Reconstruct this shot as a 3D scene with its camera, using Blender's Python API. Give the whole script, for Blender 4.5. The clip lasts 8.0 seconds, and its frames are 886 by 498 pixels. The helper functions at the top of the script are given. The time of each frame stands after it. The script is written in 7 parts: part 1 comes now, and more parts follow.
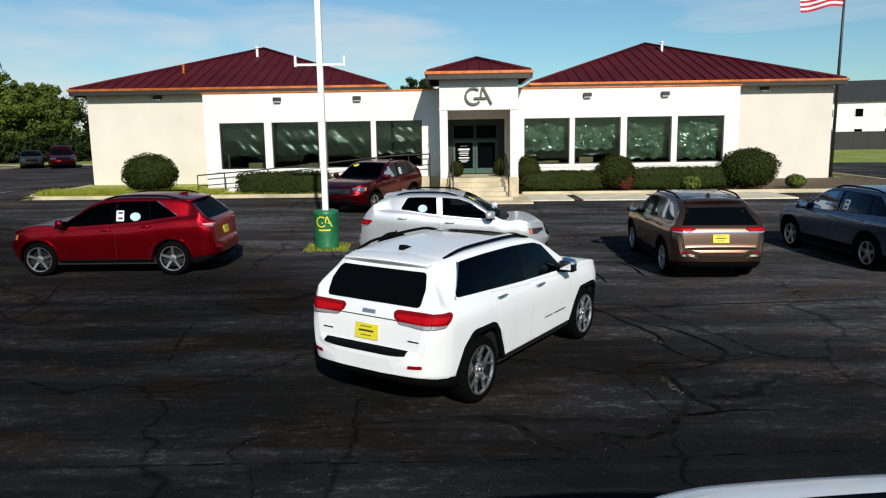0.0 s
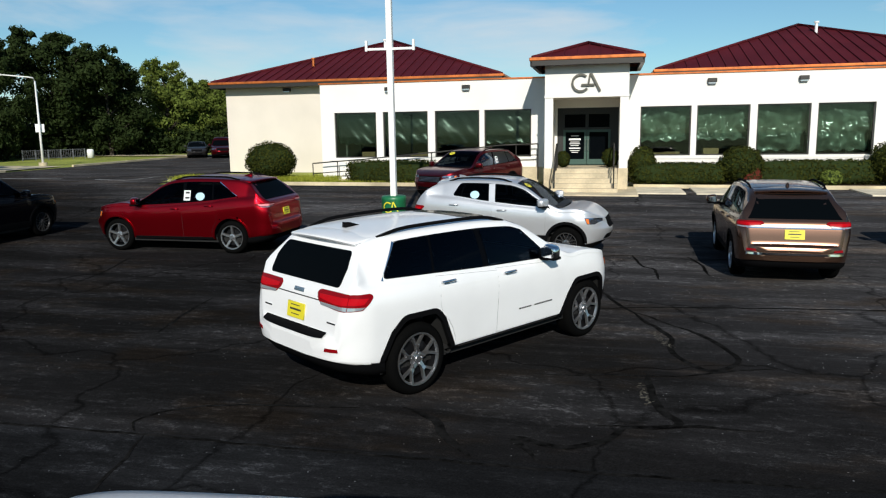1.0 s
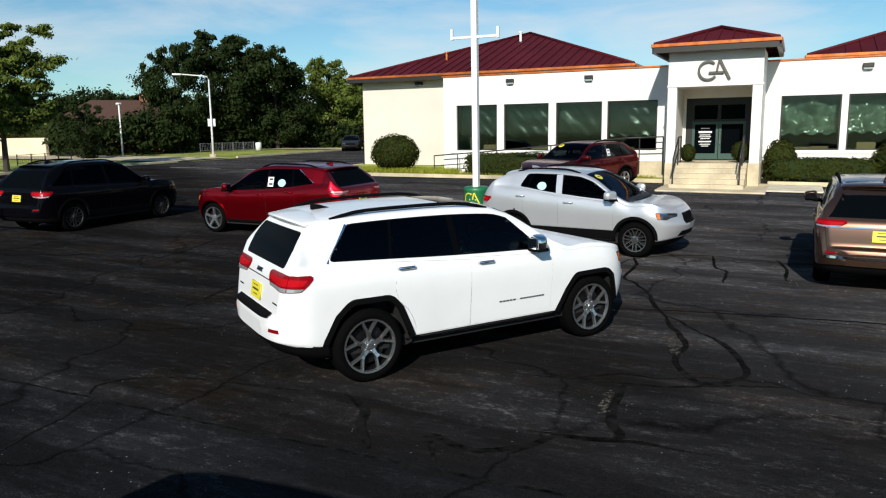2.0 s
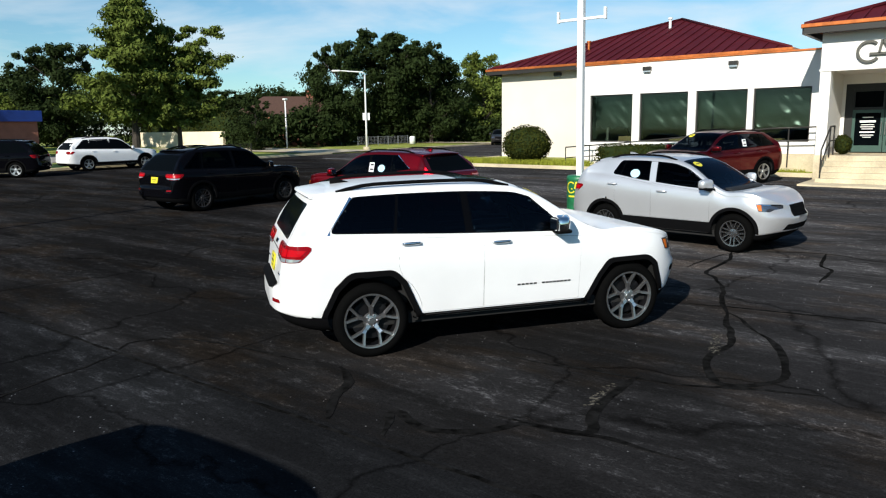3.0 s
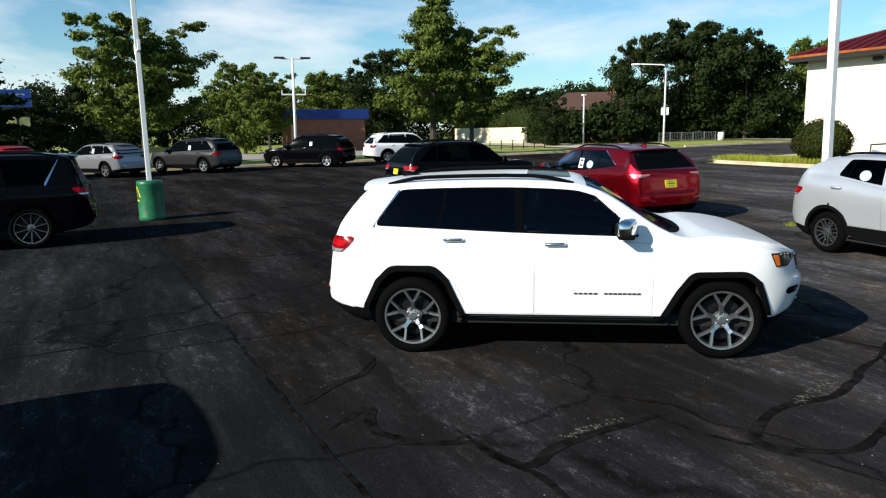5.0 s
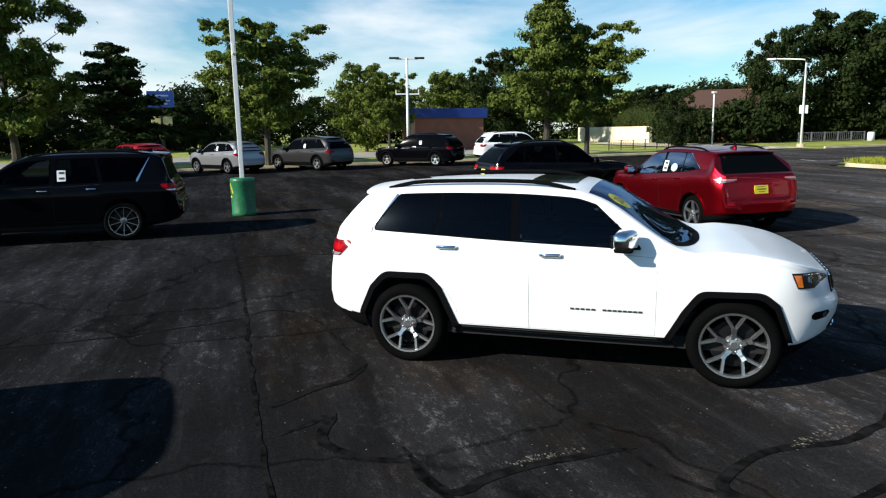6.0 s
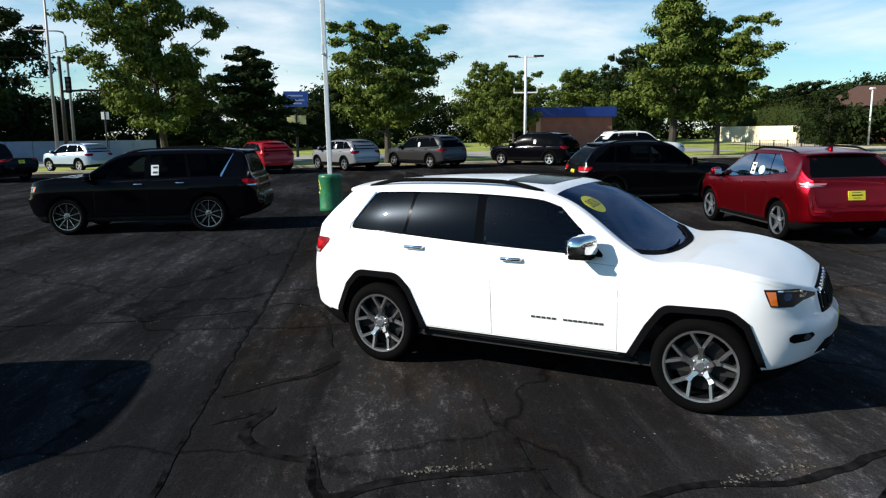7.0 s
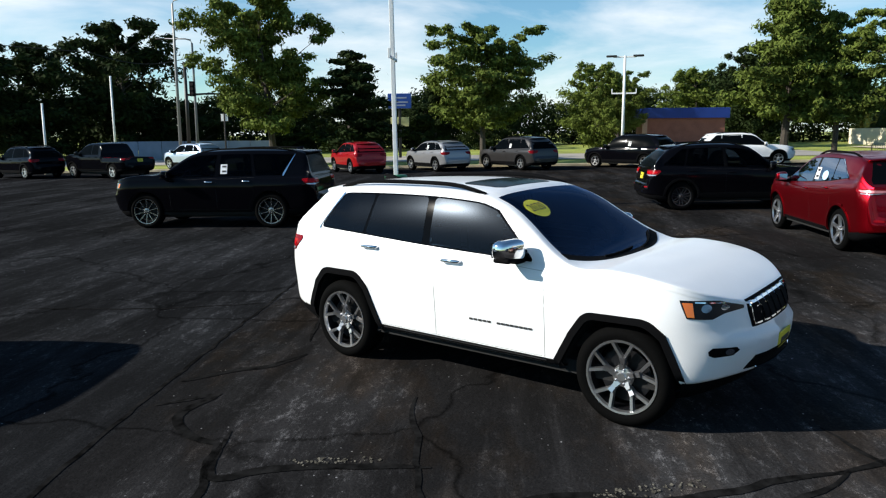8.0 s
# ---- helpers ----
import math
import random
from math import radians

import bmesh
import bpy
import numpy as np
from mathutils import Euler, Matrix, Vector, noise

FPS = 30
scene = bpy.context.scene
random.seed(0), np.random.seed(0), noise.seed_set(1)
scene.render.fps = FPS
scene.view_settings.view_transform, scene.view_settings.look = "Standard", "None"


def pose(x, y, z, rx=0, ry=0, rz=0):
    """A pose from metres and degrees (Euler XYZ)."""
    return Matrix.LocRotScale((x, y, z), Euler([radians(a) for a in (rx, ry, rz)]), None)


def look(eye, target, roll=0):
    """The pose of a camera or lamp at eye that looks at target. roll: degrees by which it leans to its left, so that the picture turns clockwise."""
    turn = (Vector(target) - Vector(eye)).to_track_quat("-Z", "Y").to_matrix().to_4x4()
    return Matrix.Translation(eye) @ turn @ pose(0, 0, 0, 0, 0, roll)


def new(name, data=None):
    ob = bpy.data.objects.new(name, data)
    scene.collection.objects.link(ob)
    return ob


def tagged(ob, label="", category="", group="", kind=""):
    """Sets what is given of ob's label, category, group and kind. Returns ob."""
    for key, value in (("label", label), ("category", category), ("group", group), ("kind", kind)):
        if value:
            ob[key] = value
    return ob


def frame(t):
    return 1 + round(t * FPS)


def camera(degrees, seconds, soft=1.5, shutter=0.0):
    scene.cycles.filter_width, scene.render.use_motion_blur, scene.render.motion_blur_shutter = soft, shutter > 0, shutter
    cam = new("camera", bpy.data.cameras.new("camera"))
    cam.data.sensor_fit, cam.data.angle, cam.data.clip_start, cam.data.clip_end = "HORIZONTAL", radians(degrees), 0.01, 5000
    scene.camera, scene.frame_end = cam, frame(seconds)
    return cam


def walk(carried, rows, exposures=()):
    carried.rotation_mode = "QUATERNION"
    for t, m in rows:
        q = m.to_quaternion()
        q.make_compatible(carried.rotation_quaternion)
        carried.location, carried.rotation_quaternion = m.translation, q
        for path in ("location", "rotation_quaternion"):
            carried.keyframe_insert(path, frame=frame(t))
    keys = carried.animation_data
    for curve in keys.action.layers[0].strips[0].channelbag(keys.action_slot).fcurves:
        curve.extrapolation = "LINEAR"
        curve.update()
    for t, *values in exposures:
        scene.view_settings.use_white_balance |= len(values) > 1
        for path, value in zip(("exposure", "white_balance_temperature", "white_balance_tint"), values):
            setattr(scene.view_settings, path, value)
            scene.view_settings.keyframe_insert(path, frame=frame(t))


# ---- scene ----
cam = camera(63.0, 8.0, soft=1.2)
METRES, EYE, TILT, LEAN, TURN = 13.154, 2.927, 0.0, 0.0, 0.0
ROWS = [
    (0.0, 0.0, 0.0, 0.0, -0.14, -8.85, 0.91),
    (0.5, 0.0835, 0.03, -0.0134, 5.28, -8.95, 0.84),
    (1.0, 0.1721, 0.0606, -0.022, 12.64, -9.01, 0.8),
    (2.5, 0.3674, 0.1744, -0.0448, 32.13, -9.21, 0.68),
    (3.0, 0.4079, 0.2112, -0.0548, 38.8, -9.26, 0.68),
    (3.5, 0.4435, 0.2512, -0.0595, 45.33, -9.28, 0.69),
    (4.0, 0.4762, 0.2934, -0.0617, 51.9, -9.23, 0.74),
    (4.5, 0.4977, 0.3385, -0.0615, 58.28, -9.23, 0.75),
    (6.0, 0.5303, 0.4792, -0.0585, 74.23, -9.24, 0.59),
    (6.5, 0.5323, 0.5387, -0.0602, 79.72, -9.23, 0.49),
    (7.0, 0.5398, 0.5972, -0.0604, 85.36, -9.22, 0.41),
    (7.5, 0.5424, 0.6544, -0.0604, 91.21, -9.16, 0.34),
    (8.0, 0.5482, 0.7087, -0.0599, 94.65, -9.07, 0.29),
]
walk(cam, [(t, pose(0, 0, EYE, TILT, LEAN, TURN) @ pose(METRES * x, METRES * y, METRES * z, 90 + pitch, roll, yaw)) for t, x, y, z, yaw, pitch, roll in ROWS],
     exposures=((0.0, -0.48, 6450, 9), (1.2, -0.45, 6450, 9), (2.5, -0.2, 6450, 9), (4.0, 0.0, 6450, 9), (8.0, 0.15, 6450, 9)))

# ---- world and sun ----
SUN_EL, SUN_AZ = radians(28.0), radians(11.0)     # low sun behind the first camera, a little to its right
SUN_TO = Vector((math.sin(SUN_AZ) * math.cos(SUN_EL), -math.cos(SUN_AZ) * math.cos(SUN_EL), math.sin(SUN_EL)))


def world():
    w = bpy.data.worlds.new("sky")
    scene.world = w
    w.use_nodes = True
    nt = w.node_tree
    nt.nodes.clear()
    out = nt.nodes.new("ShaderNodeOutputWorld")
    bg = nt.nodes.new("ShaderNodeBackground")
    sky = nt.nodes.new("ShaderNodeTexSky")
    sky.sky_type = "NISHITA"
    sky.sun_disc = False
    sky.sun_elevation = SUN_EL
    sky.sun_rotation = math.atan2(SUN_TO.x, SUN_TO.y)
    sky.air_density, sky.dust_density, sky.ozone_density = 1.0, 0.15, 2.0
    co = nt.nodes.new("ShaderNodeTexCoord")
    sep = nt.nodes.new("ShaderNodeSeparateXYZ")
    nt.links.new(co.outputs["Generated"], sep.inputs[0])
    # thin streaky clouds, flattened towards the horizon
    mp = nt.nodes.new("ShaderNodeMapping")
    mp.inputs["Scale"].default_value = (2.2, 2.2, 9.0)
    mp.inputs["Location"].default_value = (0.35, 0.1, 0.0)
    nt.links.new(co.outputs["Generated"], mp.inputs[0])
    nz = nt.nodes.new("ShaderNodeTexNoise")
    nz.inputs["Scale"].default_value = 1.3
    nz.inputs["Detail"].default_value = 7.0
    nz.inputs["Roughness"].default_value = 0.55
    nz.inputs["Distortion"].default_value = 0.4
    nt.links.new(mp.outputs[0], nz.inputs[0])
    rp = nt.nodes.new("ShaderNodeValToRGB")
    rp.color_ramp.elements[0].position, rp.color_ramp.elements[1].position = 0.5, 0.82
    # more cloud towards the west
    bias = nt.nodes.new("ShaderNodeMath")
    bias.operation = "MULTIPLY_ADD"
    bias.inputs[1].default_value = -0.1
    nt.links.new(sep.outputs[0], bias.inputs[0])
    nt.links.new(nz.outputs[0], bias.inputs[2])
    nt.links.new(bias.outputs[0], rp.inputs[0])
    mix = nt.nodes.new("ShaderNodeMix")
    mix.data_type = "RGBA"
    mix.inputs["B"].default_value = (8.6, 8.9, 9.2, 1)
    # the clouds lie in a low belt, and the sky overhead is clear
    belt = nt.nodes.new("ShaderNodeMapRange")
    belt.interpolation_type = "SMOOTHSTEP"
    belt.inputs["From Min"].default_value, belt.inputs["From Max"].default_value = 0.24, 0.5
    belt.inputs["To Min"].default_value, belt.inputs["To Max"].default_value = 1.0, 0.08
    nt.links.new(sep.outputs[2], belt.inputs[0])
    low = nt.nodes.new("ShaderNodeMath")
    low.operation = "MULTIPLY"
    nt.links.new(rp.outputs[0], low.inputs[0])
    nt.links.new(belt.outputs[0], low.inputs[1])
    nt.links.new(low.outputs[0], mix.inputs["Factor"])
    tint = nt.nodes.new("ShaderNodeMix")
    tint.data_type, tint.blend_type = "RGBA", "MULTIPLY"
    tint.inputs["Factor"].default_value = 1.0
    tint.inputs["B"].default_value = (0.76, 1.04, 1.13, 1)
    nt.links.new(sky.outputs[0], tint.inputs["A"])
    nt.links.new(tint.outputs["Result"], mix.inputs["A"])
    nt.links.new(mix.outputs["Result"], bg.inputs[0])
    bg.inputs[1].default_value = 0.112
    nt.links.new(bg.outputs[0], out.inputs[0])


world()
sun_data = bpy.data.lights.new("sun", "SUN")
sun_data.energy, sun_data.angle, sun_data.color = 6.4, radians(0.5), (1.0, 0.95, 0.86)
sun = new("sun", sun_data)
sun.matrix_world = look(SUN_TO * 60, (0, 0, 0))


# ---- materials ----
def mat(name, color, rough=0.5, metal=0.0, spec=0.5, coat=0.0, grain=0.0, grain_scale=40.0, stain=0.0, stain_scale=1.5, bump=0.0, emit=0.0, vary=0.0, alpha=1.0):
    """A Principled material with grain and stains at two scales, bump, and random tint between pieces."""
    m = bpy.data.materials.new(name)
    m.use_nodes = True
    nt = m.node_tree
    b = nt.nodes["Principled BSDF"]
    b.inputs["Roughness"].default_value = rough
    b.inputs["Metallic"].default_value = metal
    b.inputs["Specular IOR Level"].default_value = spec
    b.inputs["Coat Weight"].default_value = coat
    b.inputs["Coat Roughness"].default_value = 0.03
    b.inputs["Base Color"].default_value = (*color, 1)
    if emit:
        b.inputs["Emission Color"].default_value = (*color, 1)
        b.inputs["Emission Strength"].default_value = emit
    if not (grain or stain or bump or vary):
        return m
    co = nt.nodes.new("ShaderNodeTexCoord")
    geo = nt.nodes.new("ShaderNodeNewGeometry")
    src = geo.outputs["Position"]
    value = None

    def noise_node(scale, detail=5.0):
        n = nt.nodes.new("ShaderNodeTexNoise")
        n.inputs["Scale"].default_value = scale
        n.inputs["Detail"].default_value = detail
        nt.links.new(src, n.inputs[0])
        return n

    def scaled(sock, lo, hi):
        r = nt.nodes.new("ShaderNodeMapRange")
        r.inputs["From Min"].default_value, r.inputs["From Max"].default_value = 0.3, 0.7
        r.inputs["To Min"].default_value, r.inputs["To Max"].default_value = lo, hi
        nt.links.new(sock, r.inputs[0])
        return r.outputs[0]

    def times(a, b_):
        if a is None:
            return b_
        k = nt.nodes.new("ShaderNodeMath")
        k.operation = "MULTIPLY"
        nt.links.new(a, k.inputs[0])
        nt.links.new(b_, k.inputs[1])
        return k.outputs[0]

    g = noise_node(grain_scale)
    if grain:
        value = times(value, scaled(g.outputs[0], 1 - grain, 1 + grain))
    if stain:
        value = times(value, scaled(noise_node(stain_scale, 6.0).outputs[0], 1 - stain, 1 + stain))
    if vary:
        info = nt.nodes.new("ShaderNodeObjectInfo")
        r = nt.nodes.new("ShaderNodeMapRange")
        r.inputs["To Min"].default_value, r.inputs["To Max"].default_value = 1 - vary, 1 + vary
        nt.links.new(info.outputs["Random"], r.inputs[0])
        value = times(value, r.outputs[0])
    if value is not None:
        sc = nt.nodes.new("ShaderNodeVectorMath")
        sc.operation = "SCALE"
        sc.inputs[0].default_value = color
        nt.links.new(value, sc.inputs["Scale"])
        nt.links.new(sc.outputs[0], b.inputs["Base Color"])
    if bump:
        bp = nt.nodes.new("ShaderNodeBump")
        bp.inputs["Strength"].default_value = 0.6
        bp.inputs["Distance"].default_value = bump
        nt.links.new(g.outputs[0], bp.inputs["Height"])
        nt.links.new(bp.outputs[0], b.inputs["Normal"])
    return m


def asphalt_material():
    """Worn sealed asphalt: dark sealer rubbed to grey in streaks along the lanes, fine stone grain, hair cracks."""
    m = bpy.data.materials.new("asphalt")
    m.use_nodes = True
    nt = m.node_tree
    b = nt.nodes["Principled BSDF"]
    geo = nt.nodes.new("ShaderNodeNewGeometry")
    link = nt.links.new

    def noise_of(scale, stretch=(1, 1, 1), detail=6.0, rough=0.6, turn=0.0):
        mp = nt.nodes.new("ShaderNodeMapping")
        mp.inputs["Scale"].default_value = stretch
        mp.inputs["Rotation"].default_value = (0, 0, turn)
        link(geo.outputs["Position"], mp.inputs[0])
        n = nt.nodes.new("ShaderNodeTexNoise")
        n.inputs["Scale"].default_value = scale
        n.inputs["Detail"].default_value = detail
        n.inputs["Roughness"].default_value = rough
        link(mp.outputs[0], n.inputs[0])
        return n.outputs[0]

    def ramp(sock, a, c, lo=0.0, hi=1.0):
        r = nt.nodes.new("ShaderNodeMapRange")
        r.inputs["From Min"].default_value, r.inputs["From Max"].default_value = a, c
        r.inputs["To Min"].default_value, r.inputs["To Max"].default_value = lo, hi
        link(sock, r.inputs[0])
        return r.outputs[0]

    def op(kind, a, c):
        k = nt.nodes.new("ShaderNodeMath")
        k.operation = kind
        for i, s in enumerate((a, c)):
            if isinstance(s, (int, float)):
                k.inputs[i].default_value = s
            else:
                link(s, k.inputs[i])
        return k.outputs[0]

    wear = ramp(noise_of(0.55, (0.35, 1.6, 1), 9.0, 0.7, 0.12), 0.46, 0.72)
    blot = ramp(noise_of(0.16, (1, 1, 1), 5.0), 0.35, 0.7)
    fine = noise_of(55.0, detail=3.0)
    speck = ramp(noise_of(7.0, (0.7, 1.3, 1), 13.0, 0.92), 0.53, 0.66)
    scuff = ramp(noise_of(2.2, (0.14, 2.4, 1), 10.0, 0.75, 0.08), 0.52, 0.7)
    value = op("ADD", 0.0068, op("MULTIPLY", wear, 0.016))
    value = op("ADD", value, op("MULTIPLY", blot, 0.006))
    value = op("ADD", value, op("MULTIPLY", op("MULTIPLY", speck, op("ADD", wear, 0.1)), 0.17))
    value = op("ADD", value, op("MULTIPLY", scuff, 0.006))
    value = op("MULTIPLY", value, ramp(fine, 0.25, 0.75, 0.65, 1.35))
    # loose pale stones
    dots = nt.nodes.new("ShaderNodeTexVoronoi")
    dots.inputs["Scale"].default_value = 11.0
    link(geo.outputs["Position"], dots.inputs["Vector"])
    stone = op("MULTIPLY", ramp(dots.outputs["Distance"], 0.09, 0.05), ramp(noise_of(1.3, detail=5.0), 0.5, 0.62))
    value = op("ADD", value, op("MULTIPLY", stone, 0.22))
    # the lot was laid in two strips: the older one towards the building is rubbed paler and browner
    sep = nt.nodes.new("ShaderNodeSeparateXYZ")
    link(geo.outputs["Position"], sep.inputs[0])
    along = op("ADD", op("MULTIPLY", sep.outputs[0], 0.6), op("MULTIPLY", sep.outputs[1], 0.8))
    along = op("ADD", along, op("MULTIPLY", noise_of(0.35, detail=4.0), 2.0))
    # Low end 1.2 puts some haze over the near asphalt into the tone.
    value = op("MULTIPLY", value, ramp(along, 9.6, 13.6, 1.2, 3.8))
    strip = ramp(op("ADD", op("MULTIPLY", sep.outputs[0], -0.0200), op("MULTIPLY", sep.outputs[1], 0.9998)), 6.345, 6.425)
    vor = nt.nodes.new("ShaderNodeTexVoronoi")
    vor.feature = "DISTANCE_TO_EDGE"
    vor.inputs["Scale"].default_value = 0.28
    warp = nt.nodes.new("ShaderNodeVectorMath")
    wn = nt.nodes.new("ShaderNodeTexNoise")
    wn.inputs["Scale"].default_value = 0.9
    wn.inputs["Detail"].default_value = 5.0
    link(geo.outputs["Position"], wn.inputs[0])
    warp.operation = "MULTIPLY_ADD"
    warp.inputs[1].default_value = (1.4, 1.4, 0.0)
    link(wn.outputs["Color"], warp.inputs[0])
    link(geo.outputs["Position"], warp.inputs[2])
    link(warp.outputs[0], vor.inputs["Vector"])
    crack = ramp(vor.outputs["Distance"], 0.0, 0.012, 0.45, 1.0)
    value = op("MULTIPLY", value, crack)
    col = nt.nodes.new("ShaderNodeVectorMath")
    col.operation = "SCALE"
    hue = nt.nodes.new("ShaderNodeMix")
    hue.data_type = "RGBA"
    hue.inputs["A"].default_value, hue.inputs["B"].default_value = (0.97, 0.99, 1.05, 1), (1.17, 0.965, 0.82, 1)
    rust = ramp(noise_of(0.75, (0.6, 1.3, 1), 6.0, 0.65), 0.5, 0.72, 0.25, 1.5)
    link(op("MULTIPLY", strip, rust), hue.inputs["Factor"])
    link(hue.outputs["Result"], col.inputs[0])
    link(value, col.inputs["Scale"])
    link(col.outputs[0], b.inputs["Base Color"])
    link(ramp(fine, 0.2, 0.8, 0.55, 0.8), b.inputs["Roughness"])
    b.inputs["Specular IOR Level"].default_value = 0.0
    bp = nt.nodes.new("ShaderNodeBump")
    bp.inputs["Distance"].default_value = 0.006
    bp.inputs["Strength"].default_value = 0.7
    link(fine, bp.inputs["Height"])
    link(bp.outputs[0], b.inputs["Normal"])
    return m


ASPHALT = asphalt_material()
GRASS = mat("grass", (0.27, 0.3, 0.045), 0.9, grain=0.45, grain_scale=9, stain=0.35, stain_scale=0.35, bump=0.03)
CONCRETE = mat("concrete", (0.56, 0.47, 0.32), 0.85, grain=0.12, grain_scale=30, stain=0.25, stain_scale=1.2, bump=0.004)
PALECONCRETE = mat("pale_concrete", (0.66, 0.58, 0.44), 0.85, grain=0.1, grain_scale=30, stain=0.2, stain_scale=1.5, bump=0.004)
KERB = mat("kerb_concrete", (0.54, 0.45, 0.29), 0.85, grain=0.15, grain_scale=25, stain=0.3, stain_scale=1.0, bump=0.004)
ROAD = mat("road_concrete", (0.33, 0.3, 0.26), 0.85, grain=0.1, grain_scale=12, stain=0.2, stain_scale=0.3)
TAR = mat("tar_seal", (0.0105, 0.0102, 0.01), 0.95, spec=0.0, grain=0.6, grain_scale=12, stain=0.4, stain_scale=2.5)
STUCCO = mat("white_stucco", (0.8, 0.77, 0.72), 0.8, grain=0.05, grain_scale=60, stain=0.06, stain_scale=0.6, bump=0.002)
TAN = mat("tan_stucco", (0.67, 0.61, 0.53), 0.85, grain=0.05, grain_scale=60, stain=0.06, stain_scale=0.5, bump=0.002)
ROOF = mat("maroon_metal_roof", (0.075, 0.009, 0.013), 0.6, metal=0.0, spec=0.1, grain=0.06, grain_scale=8, stain=0.18, stain_scale=0.5)
COPPER = mat("copper_gutter", (0.55, 0.15, 0.035), 0.35, metal=0.5, grain=0.15, grain_scale=6, stain=0.3, stain_scale=1.5)
DARKMETAL = mat("dark_bronze_metal", (0.03, 0.027, 0.024), 0.45, metal=0.3, grain=0.1)
WHITEPAINT = mat("white_paint", (0.8, 0.8, 0.78), 0.5, grain=0.04, stain=0.08, stain_scale=3)
GREENPAINT = mat("green_paint", (0.012, 0.13, 0.05), 0.42, grain=0.15, grain_scale=12, stain=0.2, stain_scale=3)
YELLOW = mat("yellow_paint", (0.72, 0.62, 0.03), 0.5, grain=0.04)
GLOSSBLACK = mat("gloss_black_trim", (0.002, 0.002, 0.0025), 0.07, spec=0.05)
LAMPGLASS = mat("lamp_glass", (0.16, 0.18, 0.22), 0.08, metal=0.8)
BLACKPLASTIC = mat("black_plastic", (0.0035, 0.0035, 0.004), 0.85, spec=0.05, grain=0.2, grain_scale=80)
RUBBER = mat("tyre_rubber", (0.0025, 0.0025, 0.0025), 0.85, spec=0.04, grain=0.2, grain_scale=60)
CHROME = mat("chrome", (0.75, 0.76, 0.78), 0.08, metal=1.0)
ALLOY = mat("alloy", (0.54, 0.54, 0.55), 0.32, metal=0.95, grain=0.05)
GUNMETAL = mat("gunmetal_alloy", (0.24, 0.24, 0.245), 0.25, metal=0.9)
DARKRIM = mat("black_rim", (0.03, 0.03, 0.032), 0.35, metal=0.3)
ALLOYDARK = mat("dark_alloy", (0.005, 0.005, 0.006), 0.4, spec=0.3)
DARK = mat("dark_underside", (0.006, 0.006, 0.006), 0.9)
CLEARSTICKER = mat("yellow_sticker", (0.75, 0.65, 0.04), 0.5)
CARGLASS = mat("tinted_glass", (0.002, 0.003, 0.004), 0.12, spec=0.006)


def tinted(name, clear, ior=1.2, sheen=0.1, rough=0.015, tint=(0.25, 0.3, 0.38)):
    """Tinted window glass: it lets part of the light through and mirrors the rest by angle, coloured by tint."""
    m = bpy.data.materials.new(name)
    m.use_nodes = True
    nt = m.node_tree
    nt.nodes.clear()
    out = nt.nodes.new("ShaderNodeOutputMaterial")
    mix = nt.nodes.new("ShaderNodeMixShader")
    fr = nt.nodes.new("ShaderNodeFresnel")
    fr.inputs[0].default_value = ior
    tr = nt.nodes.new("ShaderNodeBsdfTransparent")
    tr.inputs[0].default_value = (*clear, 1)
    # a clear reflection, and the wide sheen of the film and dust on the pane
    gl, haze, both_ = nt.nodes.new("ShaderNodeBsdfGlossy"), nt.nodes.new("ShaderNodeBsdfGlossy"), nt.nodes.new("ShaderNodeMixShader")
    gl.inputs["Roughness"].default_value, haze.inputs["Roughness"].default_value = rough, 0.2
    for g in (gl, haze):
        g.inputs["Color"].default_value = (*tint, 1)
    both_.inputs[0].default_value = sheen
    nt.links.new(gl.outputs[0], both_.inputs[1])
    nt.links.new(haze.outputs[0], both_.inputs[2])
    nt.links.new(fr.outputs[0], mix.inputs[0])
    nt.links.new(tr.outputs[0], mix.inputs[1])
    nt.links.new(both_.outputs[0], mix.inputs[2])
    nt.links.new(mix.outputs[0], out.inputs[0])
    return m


CABINGLASS = tinted("cabin_glass", (0.14, 0.17, 0.19))
PRIVACYGLASS = tinted("privacy_glass", (0.04, 0.045, 0.05))
HEROGLASS = tinted("filmed_cabin_glass", (0.13, 0.17, 0.2), 1.36, 0.22, tint=(0.42, 0.5, 0.62))
# The sky's blue in the reflection is put into this gloss colour.
HEROSCREEN = tinted("blue_gloss_windscreen", (0.1, 0.13, 0.17), 1.26, 0.06, tint=(0.28, 0.4, 0.65))
HEROPRIVACY = tinted("filmed_privacy_glass", (0.035, 0.04, 0.045), 1.32, 0.12, tint=(0.42, 0.5, 0.62))
TRIM = mat("cabin_trim", (0.01, 0.01, 0.011), 0.7, grain=0.2, grain_scale=60)
SEAT = mat("seat_cloth", (0.018, 0.018, 0.02), 0.8, grain=0.2, grain_scale=60)
REDLENS = mat("red_lens", (0.2, 0.002, 0.005), 0.15, spec=0.15)
REDGLOW = mat("bright_red_lens", (0.42, 0.003, 0.008), 0.2, spec=0.1)
PALELENS = mat("pale_red_lens", (0.8, 0.3, 0.32), 0.2, coat=0.4)
CLEARLENS = mat("clear_lens", (0.45, 0.47, 0.5), 0.1, metal=0.5, coat=0.6)
AMBER = mat("amber_lens", (0.75, 0.16, 0.01), 0.15, coat=0.6)
PAPER = mat("white_paper", (0.8, 0.8, 0.8), 0.6)
